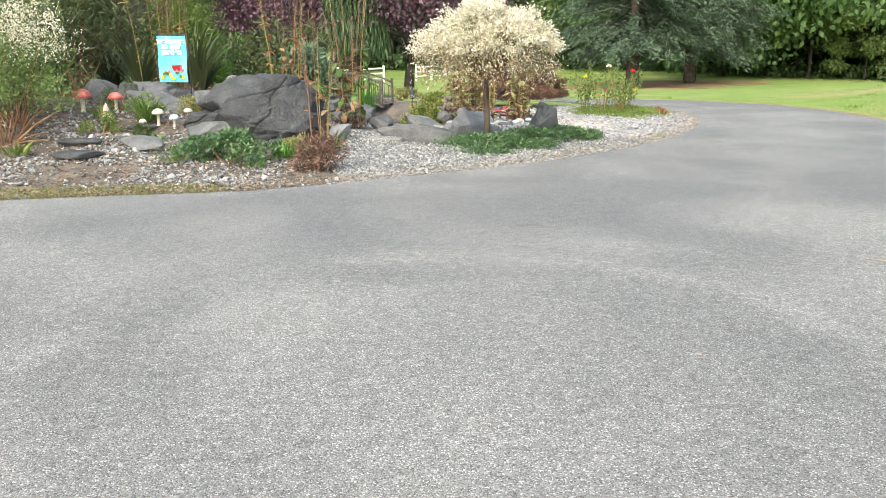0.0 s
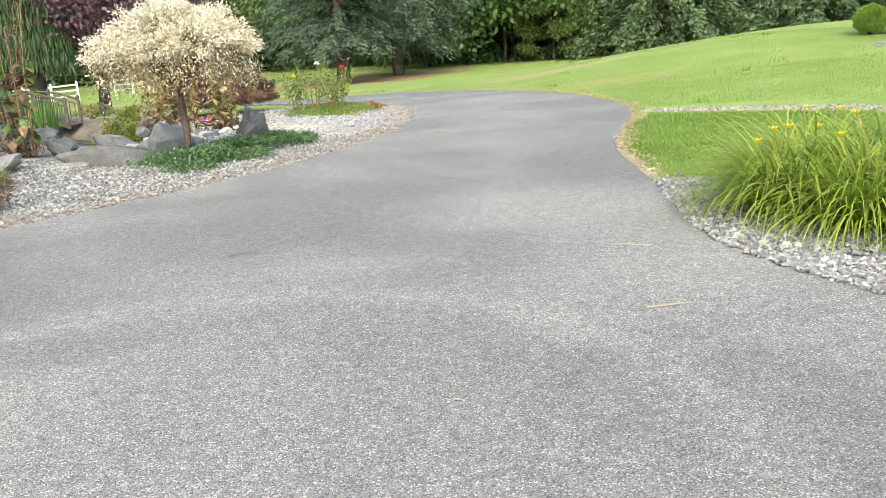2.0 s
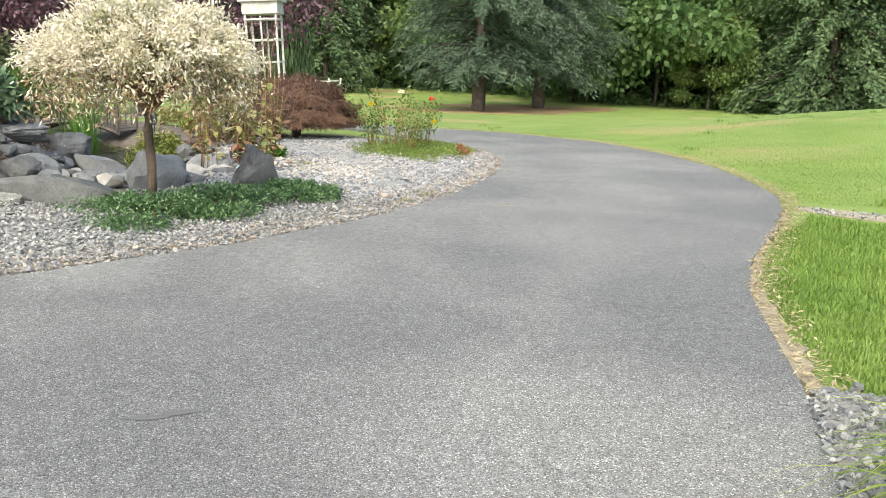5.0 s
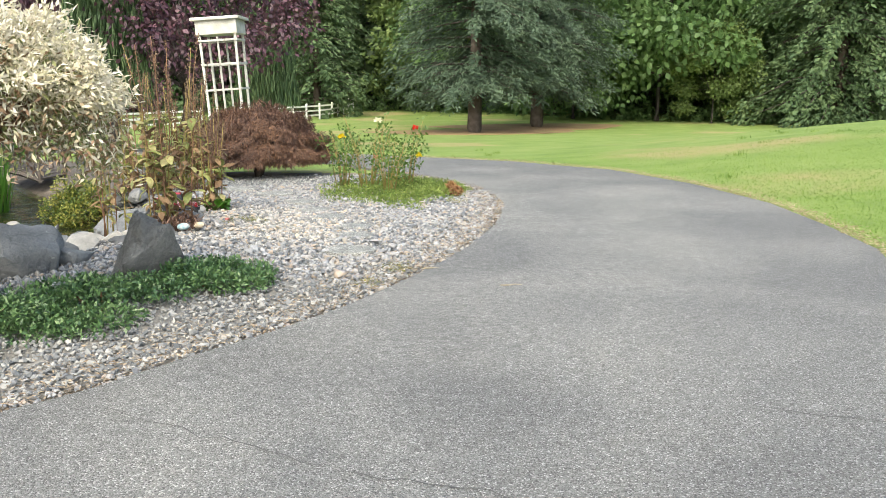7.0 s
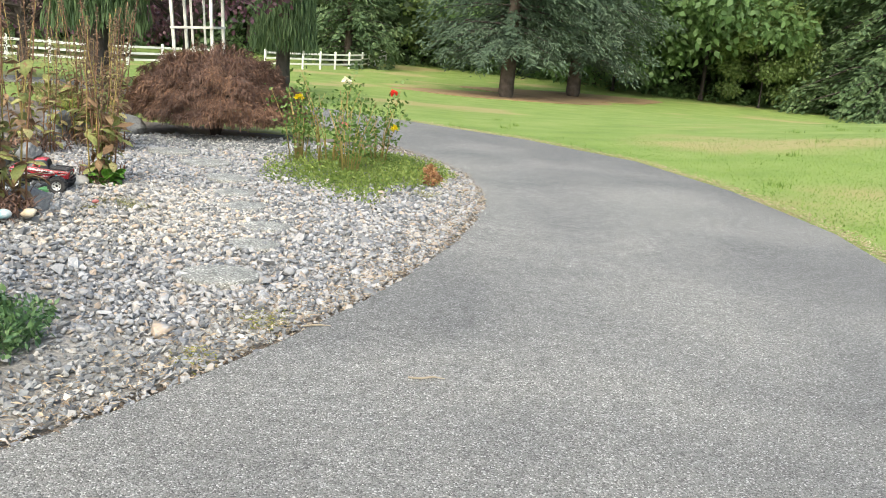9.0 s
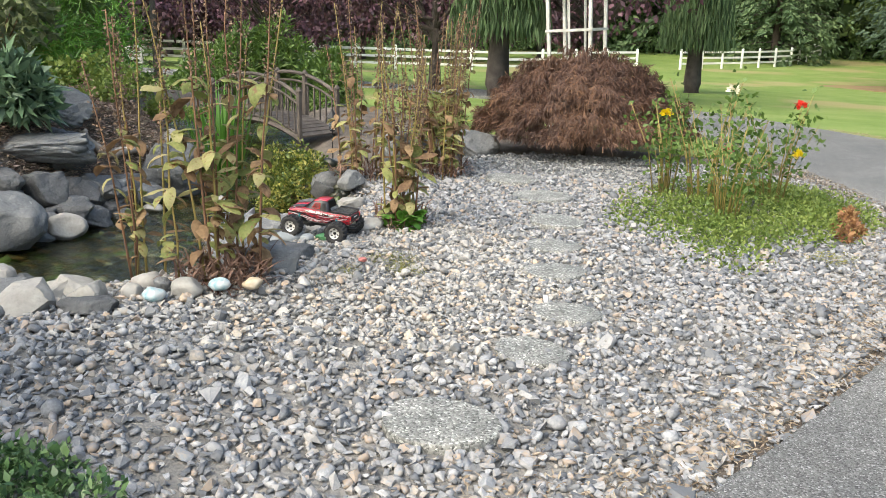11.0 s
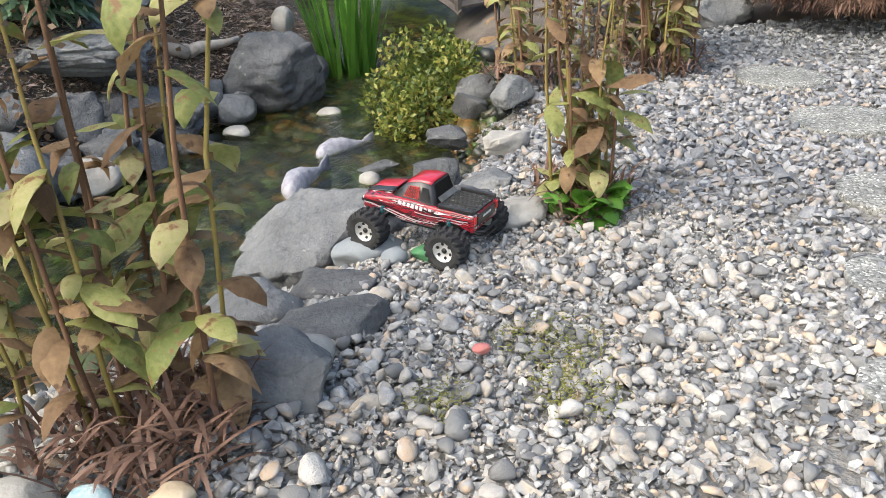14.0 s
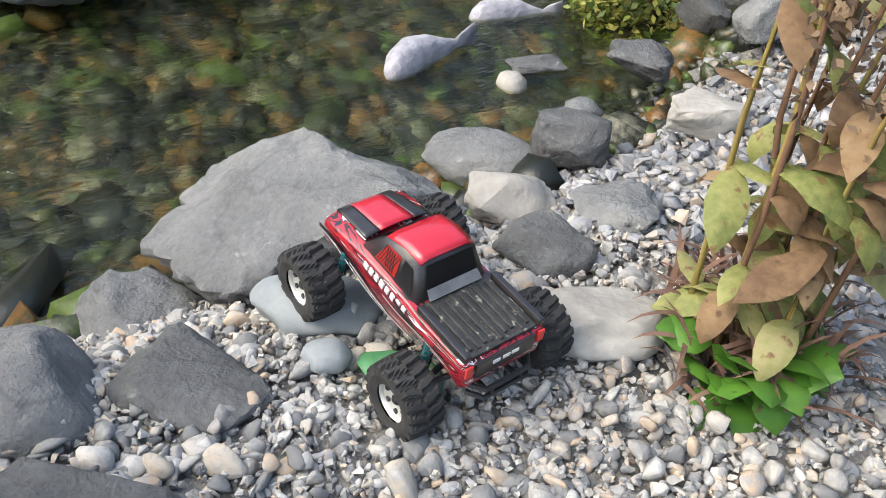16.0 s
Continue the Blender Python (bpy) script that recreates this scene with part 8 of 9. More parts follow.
    for s in (1, -1):
        bm = bmesh.new()
        bm_box(bm, -0.142, s * 0.075, 0.171, 0.125, 0.012, 0.014, bevel=0.003)
        part("bed_rail", bm, CARBLACK, bo)
        bm = bmesh.new()
        bm_box(bm, -0.2095, s * 0.073, 0.147, 0.004, 0.013, 0.024, bevel=0.001)
        part("tail_light", bm, REDPLASTIC, bo, "red tail light")
        bm = bmesh.new()
        bm_box(bm, 0.2, s * 0.056, 0.134, 0.016, 0.03, 0.013, bevel=0.003)
        part("headlight", bm, CARWHITE, bo, "pale headlight decal")
    bm = bmesh.new()
    bm_box(bm, -0.2085, 0, 0.141, 0.006, 0.12, 0.034, bevel=0.002)
    part("tailgate", bm, CARBLACK, bo)
    bm = bmesh.new()
    for y in (-0.018, 0.0, 0.02):
        bm_box(bm, -0.2125, y, 0.146, 0.002, 0.014, 0.006)
    part("tailgate_lettering", bm, CARWHITE, bo)
    # chassis, bumpers, arms, shocks
    bm = bmesh.new()
    bm_box(bm, 0.0, 0, 0.083, 0.27, 0.062, 0.034, bevel=0.006)
    bm_box(bm, 0.0, 0, 0.066, 0.17, 0.078, 0.012, bevel=0.004)
    ch = part("chassis", bm, BLACKPLASTIC, t, "black plastic chassis tub")
    bm = bmesh.new()
    bm_box(bm, 0.0, 0, 0.088, 0.15, 0.135, 0.012, bevel=0.004)
    part("side_sill", bm, mat("grey_plastic", [(0.10, 0.10, 0.10), (0.17, 0.17, 0.17)], rough=0.5), ch)
    for x, nm in ((0.215, "front_bumper"), (-0.225, "rear_bumper")):
        bm = bmesh.new()
        for z in (0.083, 0.103):
            bm_tube(bm, [(x - math.copysign(0.025, x), -0.062, z), (x, -0.045, z), (x, 0.045, z), (x - math.copysign(0.025, x), 0.062, z)], 0.005, 6)
        for y in (-0.03, 0.03):
            bm_tube(bm, [(x * 0.75, y, 0.078), (x, y, 0.083), (x, y, 0.103)], 0.005, 6)
        part(nm, bm, BLACKPLASTIC, ch)
    for x in (0.145, -0.145):
        for s in (1, -1):
            bm = bmesh.new()
            bm_tube(bm, [(x - 0.018, s * 0.03, 0.078), (x, s * 0.115, 0.068)], 0.006, 6)
            bm_tube(bm, [(x + 0.018, s * 0.03, 0.078), (x, s * 0.115, 0.068)], 0.006, 6)
            part("suspension_arm", bm, BLACKPLASTIC, ch)
            bm = bmesh.new()
            bm_tube(bm, [(x - math.copysign(0.02, x), s * 0.094, 0.075), (x - math.copysign(0.024, x), s * 0.078, 0.148)], 0.0075, 10)
            so = part("shock", bm, TEAL, ch, "teal shock absorber")
            bm = bmesh.new()
            pts = [(x - math.copysign(0.02 + 0.004 * u, x) + 0.0105 * math.cos(u * 44), s * (0.094 - 0.016 * u) + 0.0105 * math.sin(u * 44), 0.078 + 0.06 * u) for u in np.linspace(0, 1, 64)]
            bm_tube(bm, pts, 0.0013, 4)
            part("spring", bm, BLACKMETAL, so)
    # wheels
    for x in (0.145, -0.145):
        for s in (1, -1):
            wh = new("wheel")
            wh.parent = t
            wh.matrix_basis = pose(x, s * 0.138, 0.064, 0, 0, 0)
            tb = bmesh.new()
            n = 144
            prof = [(0.034, -0.030, 0), (0.050, -0.0345, 0), (0.058, -0.032, 1), (0.0605, -0.026, 1), (0.061, -0.018, 1), (0.0615, -0.010, 1), (0.062, -0.002, 1), (0.062, 0.002, -1), (0.0615, 0.010, -1), (0.061, 0.018, -1), (0.0605, 0.026, -1), (0.058, 0.032, -1), (0.050, 0.0345, 0), (0.034, 0.030, 0)]
            rings = []
            for r, y, side in prof:
                ring = []
                for k in range(n):
                    a = 2 * math.pi * k / n
                    lug = side != 0 and math.sin(18 * a + abs(y) * 75 + (1.6 if side > 0 else 0)) > -0.15
                    q = r + (0.0065 if lug else -0.0005)
                    ring.append(tb.verts.new((q * math.cos(a), y, q * math.sin(a))))
                rings.append(ring)
            for a, b in zip(rings, rings[1:]):
                for k in range(n):
                    tb.faces.new((a[k], a[(k + 1) % n], b[(k + 1) % n], b[k]))
            bmesh.ops.recalc_face_normals(tb, faces=tb.faces)
            part("tyre", tb, RUBBER, wh, "chunky black rubber tyre")
            rb = bmesh.new()
            bm_lathe(rb, [(0.036, -0.026), (0.037, 0.024), (0.034, 0.0265), (0.0305, 0.0225), (0.029, 0.008)], 30)
            bmesh.ops.rotate(rb, verts=rb.verts, matrix=Matrix.Rotation(radians(-90 * s), 3, "X"))
            ro = part("rim", rb, CHROME, wh, "satin chrome wheel rim")
            fb = bmesh.new()
            bm_lathe(fb, [(0.0335, 0.006), (0.0335, 0.0185), (0.0315, 0.0205), (0.017, 0.0165), (0.013, 0.0165)], 30)
            bmesh.ops.rotate(fb, verts=fb.verts, matrix=Matrix.Rotation(radians(-90 * s), 3, "X"))
            part("wheel_face", fb, CHROME, ro)
            for k in range(6):
                sb = bmesh.new()
                a = 2 * math.pi * (k + 0.3) / 6
                bmesh.ops.create_cone(sb, cap_ends=True, segments=10, radius1=0.0056, radius2=0.0048, depth=0.004, matrix=pose(0.0235 * math.cos(a), s * 0.0182, 0.0235 * math.sin(a), -90 * s, 0, 0))
                part("rim_hole", sb, BLACKPLASTIC, ro, "dark opening in the rim")
            hb = bmesh.new()
            bm_lathe(hb, [(0.009, 0.008), (0.009, 0.019), (0.005, 0.022)], 12)
            bmesh.ops.rotate(hb, verts=hb.verts, matrix=Matrix.Rotation(radians(-90 * s), 3, "X"))
            part("hub", hb, BLACKMETAL, ro)
    return t


toy_truck()


# ---------------------------------------------------------------- trellis arch behind the maple
def trellis():
    t = root("garden_obelisk", 1.05, 24.0, hz(1.05, 24.0), "weathered white tapering wooden garden obelisk with crossbars", "obelisk", rz=-8, ry=-4)
    H, b, tp = 2.75, 0.30, 0.34
    for sx in (-1, 1):
        for sy in (-1, 1):
            bm = bmesh.new()
            bm_tube(bm, [(sx * b, sy * b, -0.03), (sx * tp, sy * tp, H)], [0.034, 0.03], 4)
            part("leg", bm, GREYPAINT, t)
    for k, z in enumerate((0.5, 0.98, 1.46, 1.94, 2.38)):
        e = b + (tp - b) * z / H
        for sy in (-1, 1):
            bm = bmesh.new()
            bm_box(bm, 0, sy * (e + 0.03), z, 2 * e + 0.07, 0.02, 0.038, bevel=0.004)
            part("crossbar", bm, GREYPAINT, t)
            bm = bmesh.new()
            bm_box(bm, sy * (e + 0.03), 0, z, 0.02, 2 * e + 0.05, 0.038, bevel=0.004)
            part("crossbar", bm, GREYPAINT, t)
    for sy in (-1, 1):
        bm = bmesh.new()
        bm_tube(bm, [(0, sy * (b + 0.01), -0.02), (0, sy * (tp + 0.01), H - 0.3)], 0.02, 4)
        part("middle_slat", bm, GREYPAINT, t)
    bm = bmesh.new()
    bm_box(bm, 0, 0, H - 0.13, 2 * tp + 0.1, 2 * tp + 0.1, 0.26, bevel=0.01)
    part("box_top", bm, GREYPAINT, t)
    bm = bmesh.new()
    bm_box(bm, 0, 0, H + 0.03, 2 * tp + 0.24, 2 * tp + 0.24, 0.06, bevel=0.015)
    part("cap", bm, GREYPAINT, t)
    return t


trellis()


# ---------------------------------------------------------------- garden bridge
def bridge():
    g = root("garden_bridge", -2.2, 20.7, -0.08, "small arched brown wooden footbridge over the stream", "bridge", rz=-20)
    g.scale = (0.8, 0.8, 0.8)
    L, Wd, rise = 2.3, 0.75, 0.22
    arch = lambda u: rise * (1 - (2 * u - 1) ** 2)
    n = 20
    for k in range(n):
        u = (k + 0.5) / n
        bm = bmesh.new()
        slope = math.degrees(math.atan(-4 * rise * (2 * u - 1) / L))
        bm_box(bm, (u - 0.5) * L, 0, arch(u), L / n * 0.9, Wd, 0.03, ry=-slope, bevel=0.004)
        part("plank", bm, DARKWOOD, g)
    for s in (-1, 1):
        bm = bmesh.new()
        bm_tube(bm, [((u - 0.5) * L, s * Wd / 2, arch(u) - 0.06) for u in np.linspace(0, 1, 13)], 0.04, 4)
        part("bearer", bm, DARKWOOD, g)
        for h, r in ((0.60, 0.03), (0.47, 0.018)):
            bm = bmesh.new()
            bm_tube(bm, [((u - 0.5) * L * 0.98, s * Wd / 2, arch(u) * 1.25 + h) for u in np.linspace(0, 1, 13)], r, 6)
            part("handrail", bm, DARKWOOD, g)
        for u in (0.02, 0.35, 0.65, 0.98):
            bm = bmesh.new()
            bm_box(bm, (u - 0.5) * L, s * Wd / 2, arch(u) + 0.28, 0.06, 0.06, 0.75, bevel=0.008)
            bm_lathe(bm, [(0.05, 0), (0.05, 0.02), (0.012, 0.07)], 8, (u - 0.5) * L, s * Wd / 2, arch(u) + 0.655)
            part("post", bm, DARKWOOD, g)
        for k in range(15):
            u = 0.07 + 0.86 * k / 14
            bm = bmesh.new()
            bm_box(bm, (u - 0.5) * L, s * Wd / 2, arch(u) + 0.25, 0.02, 0.02, 0.46)
            part("baluster", bm, DARKWOOD, g)
    return g


bridge()


def garden_lantern(x, y, seed):
    g = root("garden_lantern", x, y, hz(x, y), "small black solar path lantern on a stake", "lantern")
    bm = bmesh.new()
    bm_tube(bm, [(0, 0, -0.05), (0, 0, 0.34)], 0.008, 6)
    part("stake", bm, BLACKMETAL, g)
    bm = bmesh.new()
    bm_lathe(bm, [(0.03, 0.33), (0.055, 0.46), (0.05, 0.46)], 6)
    part("glass", bm, LAMPGLASS, g, "clear lantern glass")
    bm = bmesh.new()
    bm_lathe(bm, [(0.075, 0.46), (0.07, 0.475), (0.02, 0.53), (0.012, 0.56)], 6)
    bm_lathe(bm, [(0.036, 0.315), (0.036, 0.335)], 6)
    for k in range(6):
        a = 2 * math.pi * k / 6
        bm_tube(bm, [(0.031 * math.cos(a), 0.031 * math.sin(a), 0.33), (0.056 * math.cos(a), 0.056 * math.sin(a), 0.465)], 0.004, 4)
    part("frame", bm, BLACKMETAL, g)
    return g


garden_lantern(-0.75, 19.6, 1)


# ---------------------------------------------------------------- stone fish and driftwood
def fish(x, y, z, rz, s, label):
    bm = bmesh.new()
    n = 14
    prof = [(0.0, 0.03), (0.03, 0.075), (0.10, 0.12), (0.24, 0.145), (0.38, 0.12), (0.5, 0.07), (0.58, 0.028), (0.62, 0.03), (0.72, 0.055)]
    rings = [[bm.verts.new((px, r * math.cos(2 * math.pi * k / n) * (0.75 if px < 0.55 else 0.3), r * math.sin(2 * math.pi * k / n) * (1.0 if px < 0.55 else 1.7) + 0.03 * (px > 0.6))) for k in range(n)] for px, r in prof]
    for a, b in zip(rings, rings[1:]):
        for k in range(n):
            bm.faces.new((a[k], a[(k + 1) % n], b[(k + 1) % n], b[k]))
    bm.faces.new(rings[0][::-1])
    bm.faces.new(rings[-1])
    for v in bm.verts:
        v.co.y += 0.05 * math.sin(v.co.x * 6)
    bmesh.ops.scale(bm, vec=(s, s, s), verts=bm.verts)
    ob = part("fish_ornament", bm, FISHGREY, smooth=True)
    ob.matrix_basis = pose(x, y, z, 0, 0, rz)
    return tagged(ob, label, "ornament")


fish(-0.43, 16.84, -0.44, 108, 0.66, "grey stone fish ornament lying in the stream")
fish(-0.75, 17.42, -0.46, 76, 0.58, "pale grey stone fish ornament in the shallows")


def driftwood(x, y, z, rz, seed, label):
    rng = random.Random(seed)
    bm = bmesh.new()
    for k in range(4):
        a = rng.uniform(0, 6.28)
        p = Vector((0, 0, 0.05))
        pts, rad = [p.copy()], [0.05]
        d = Vector((math.cos(a), math.sin(a), rng.uniform(0.0, 0.5)))
        for j in range(4):
            p = p + d * 0.11
            d = (d + Vector((rng.uniform(-0.5, 0.5), rng.uniform(-0.5, 0.5), rng.uniform(-0.4, 0.3)))).normalized()
            pts.append(p.copy())
            rad.append(0.045 - 0.009 * j)
        bm_tube(bm, pts, rad, 8)
    ob = part("driftwood", bm, DRIFT, smooth=True)
    ob.matrix_basis = pose(x, y, z, 0, 0, rz)
    return tagged(ob, label, "driftwood")


driftwood(-2.15, 17.72, hz(-2.15, 17.72) + 0.02, 20, 5, "bleached twisted piece of driftwood on the mulch")


# ---------------------------------------------------------------- birdbath and planter
def birdbath(x, y):
    g = root("birdbath", x, y, hz(x, y), "weathered carved stone birdbath with small bird figures", "birdbath")
    g.scale = (0.88, 0.88, 0.97)
    bm = bmesh.new()
    bm_lathe(bm, [(0.16, -0.02), (0.16, 0.05), (0.11, 0.09), (0.058, 0.16), (0.05, 0.40), (0.056, 0.60), (0.07, 0.70), (0.125, 0.775), (0.11, 0.79)], 24)
    part("pedestal", bm, DARKSTONE, g, "dark fluted stone pedestal", True)
    bm = bmesh.new()
    bm_lathe(bm, [(0.12, 0.785), (0.26, 0.79), (0.33, 0.797), (0.37, 0.806), (0.395, 0.82), (0.408, 0.838), (0.413, 0.858), (0.41, 0.878), (0.402, 0.896), (0.388, 0.91), (0.37, 0.917), (0.35, 0.91), (0.335, 0.895), (0.25, 0.87), (0.08, 0.862)], 150)
    for v in bm.verts:
        rr = math.hypot(v.co.x, v.co.y)
        if rr > 0.35:
            an, up = math.atan2(v.co.y, v.co.x), (v.co.z - 0.86) * 40
            scroll = math.sin(an * 20 + 1.6 * math.sin(up)) * math.cos(up * 1.1) + 0.7 * noise.noise(v.co * 38)
            k = 1 + 0.03 * scroll
            v.co.x, v.co.y, v.co.z = v.co.x * k, v.co.y * k, v.co.z + 0.007 * scroll
    part("bowl", bm, CASTSTONE, g, "grey bowl with a carved leafy rim", True)
    for k, (a, s) in enumerate([(182, 1), (202, -1), (322, 1)]):
        px, py = 0.37 * math.cos(radians(a)), 0.37 * math.sin(radians(a))
        bm = bmesh.new()
        bmesh.ops.create_uvsphere(bm, u_segments=12, v_segments=8, radius=1, matrix=pose(px, py, 0.95, 0, 20, a + 40 * s) @ Matrix.Diagonal((0.05, 0.032, 0.035, 1)))
        hd = pose(px, py, 0.95, 0, 0, a + 40 * s) @ Vector((0.04, 0, 0.038))
        bmesh.ops.create_uvsphere(bm, u_segments=10, v_segments=7, radius=0.021, matrix=Matrix.Translation(hd))
        tl = pose(px, py, 0.95, 0, 0, a + 40 * s)
        bm_tube(bm, [tl @ Vector((-0.03, 0, 0)), tl @ Vector((-0.085, 0, 0.03))], [0.016, 0.008], 6)
        bm_tube(bm, [tl @ Vector((0.055, 0, 0.038)), tl @ Vector((0.075, 0, 0.036))], [0.007, 0.001], 6)
        part("bird_figure", bm, DARKSTONE, g, "small cast bird figure", True)
    return g


birdbath(5.62, 5.28)


def planter(x, y):
    g = root("planter", x, y, hz(x, y) + 0.015, "square black plastic planter with red geraniums and spiky leaves", "planter", rz=28)
    bm = bmesh.new()
    lo, hi, h = 0.11, 0.155, 0.23
    v = []
    for s, z in ((lo, 0), (hi, h), (hi + 0.012, h), (hi + 0.012, h + 0.03), (hi - 0.02, h + 0.03), (hi - 0.02, h - 0.02)):
        v.append([bm.verts.new((sx * s, sy * s, z)) for sx, sy in ((-1, -1), (1, -1), (1, 1), (-1, 1))])
    for a, b in zip(v, v[1:]):
        for k in range(4):
            bm.faces.new((a[k], a[(k + 1) % 4], b[(k + 1) % 4], b[k]))
    bm.faces.new(v[0][::-1])
    part("pot", bm, BLACKPLASTIC, g, "black plastic pot")
    bm = bmesh.new()
    bm_box(bm, 0, 0, h - 0.03, 0.27, 0.27, 0.03)
    part("soil", bm, MULCH, g)
    rng = np.random.default_rng(5)
    n = 280
    a, q = rng.uniform(0, 6.28, n), 0.27 * rng.uniform(0, 1, n) ** 0.6
    P = np.stack([q * np.cos(a), q * np.sin(a), h + 0.03 + rng.uniform(0, 0.22, n) * (1.1 - q / 0.3)], 1)
    V, F = [], []
    at = 0
    for p, b in zip(P, a):
        r = rng.uniform(0.018, 0.036)
        nrm = Vector((math.cos(b) * 0.6, math.sin(b) * 0.6, 0.8)).to_track_quat("Z", "Y")
        V.append(p)
        for k in range(9):
            an = 2 * math.pi * k / 9
            V.append(p + np.array(nrm @ Vector((r * math.cos(an) * (1 + 0.12 * (k % 2)), r * math.sin(an), 0.012 * (k % 2) + 0.008))))
        for k in range(9):
            F.append((at, at + 1 + k, at + 1 + (k + 1) % 9))
        at += 10
    under(raw("geranium_leaves", V, F, LEAFVINCA), g, "round dark green leaves")
    for i in range(13):
        b, q = rng.uniform(0, 6.28), rng.uniform(0.12, 0.34)
        top = np.array([q * math.cos(b), q * math.sin(b), h + rng.uniform(0.12, 0.33)])
        bm = bmesh.new()
        bm_tube(bm, [(q * 0.5 * math.cos(b), q * 0.5 * math.sin(b), h), top], 0.004, 5)
        part("flower_stem", bm, STEM_YEL, g)
        d = rand_dirs(46, -0.3, 1, rng)
        leaves("bloom", top + d * rng.uniform(0.015, 0.034, 46)[:, None], 0.028, 0.027, REDPETAL, d, 0.4, g, "round red geranium bloom", rng)
    n = 16
    az = rng.uniform(0, 6.28, n)
    V, F = blade_arrays(np.tile([0.02, 0.02, h], (n, 1)), az, rng.uniform(0.55, 0.9, n), rng.uniform(0.05, 0.5, n), 0.032, 6, 0.25)
    under(raw("spike_leaves", V, F, LEAFLIME), g, "spiky sword-shaped leaves")
    return g


planter(4.4, 4.1)


# ---------------------------------------------------------------- house with portico, hedges, slate path
def house():
    g = root("house", 17.2, 13.35, 0.15, "red-brown brick house with a white-columned porch", "house")
    u, v = Vector((0.91, 0.41, 0)), Vector((0.41, -0.91, 0))
    z0 = 0.15
    rzu = math.degrees(math.atan2(u.y, u.x))
    bm = bmesh.new()
    bm_box(bm, *(u * 4.5 + v * 4.5 + Vector((0, 0, z0 + 1.5))), 9, 9, 3.3, rzu)
    part("wall", bm, MORTAR, g, "brick wall with pale mortar")
    bm = bmesh.new()
    bm_box(bm, *(u * 4.5 + v * 4.5 + Vector((0, 0, z0 + 3.25))), 10.2, 10.2, 0.2, rzu)
    c = u * 4.5 + v * 4.5
    ring = [bm.verts.new(c + u * a * 5.1 + v * b * 5.1 + Vector((0, 0, z0 + 3.35))) for a, b in ((-1, -1), (1, -1), (1, 1), (-1, 1))]
    top = bm.verts.new(c + Vector((0, 0, z0 + 6)))
    for k in range(4):
        bm.faces.new((ring[k], ring[(k + 1) % 4], top))
    part("roof", bm, ROOF, g, "dark shingled hip roof")
    # porch
    p0 = Vector((15.8 - 17.2, 15.4 - 13.35, 0))
    along = Vector((1.3, 0.42, 0))
    pz = 0.92
    bm = bmesh.new()
    mid = p0 + along + Vector((0.29, -0.9, 0))
    bm_box(bm, mid.x, mid.y, pz / 2, 3.5, 2.3, pz, 17.9, bevel=0.02)
    part("porch_base", bm, MORTAR, g, "brick porch base with a slate top")
    bm = bmesh.new()
    bm_box(bm, mid.x, mid.y, pz + 0.02, 3.65, 2.45, 0.05, 17.9, bevel=0.01)
    part("porch_slab", bm, SLATE, g)
    for k in range(3):
        q = p0 + along * k
        bm = bmesh.new()
        bm_lathe(bm, [(0.17, 0), (0.17, 0.06), (0.14, 0.08), (0.15, 0.11), (0.12, 0.15), (0.118, 0.3), (0.114, 1.2), (0.10, 2.5), (0.125, 2.53), (0.14, 2.6)], 24, q.x, q.y, pz + 0.045)
        part("column", bm, WHITEPAINT, g, "round white tapering column", True)
    bm = bmesh.new()
    q = p0 + along
    bm_box(bm, q.x, q.y, pz + 2.85, 3.5, 0.4, 0.42, 17.9, bevel=0.02)
    part("porch_beam", bm, WHITEPAINT, g)
    # bricks of the seen wall end
    me = bpy.data.meshes.new("brick")
    bm = bmesh.new()
    bm_box(bm, 0, 0, 0, 0.2, 0.03, 0.06, bevel=0.004)
    bm.to_mesh(me)
    bm.free()
    me.materials.append(BRICK)
    n = 0
    for r in range(36):
        for k in range(8):
            o = new("brick", me)
            o.parent = g
            p = v * (0.1 + k * 0.212 + (0.106 if r % 2 else 0)) - u * 0.006 + Vector((0, 0, z0 + 0.05 + r * 0.073))
            o.matrix_basis = pose(*p, 0, 0, math.degrees(math.atan2(v.y, v.x)))
    # bricks of the porch base, on its two seen faces
    turn = Matrix.Rotation(radians(17.9), 4, "Z")
    for r in range(12):
        for k in range(10):
            o = new("brick", me)
            o.parent = g
            o.matrix_basis = Matrix.Translation(mid) @ turn @ pose(-1.756, -1.04 + k * 0.212 + (0.08 if r % 2 else 0), 0.05 + r * 0.073, 0, 0, 90)
        for k in range(9):
            o = new("brick", me)
            o.parent = g
            o.matrix_basis = Matrix.Translation(mid) @ turn @ pose(-1.62 + k * 0.212 + (0.08 if r % 2 else 0), -1.156, 0.05 + r * 0.073)
    return g


house()


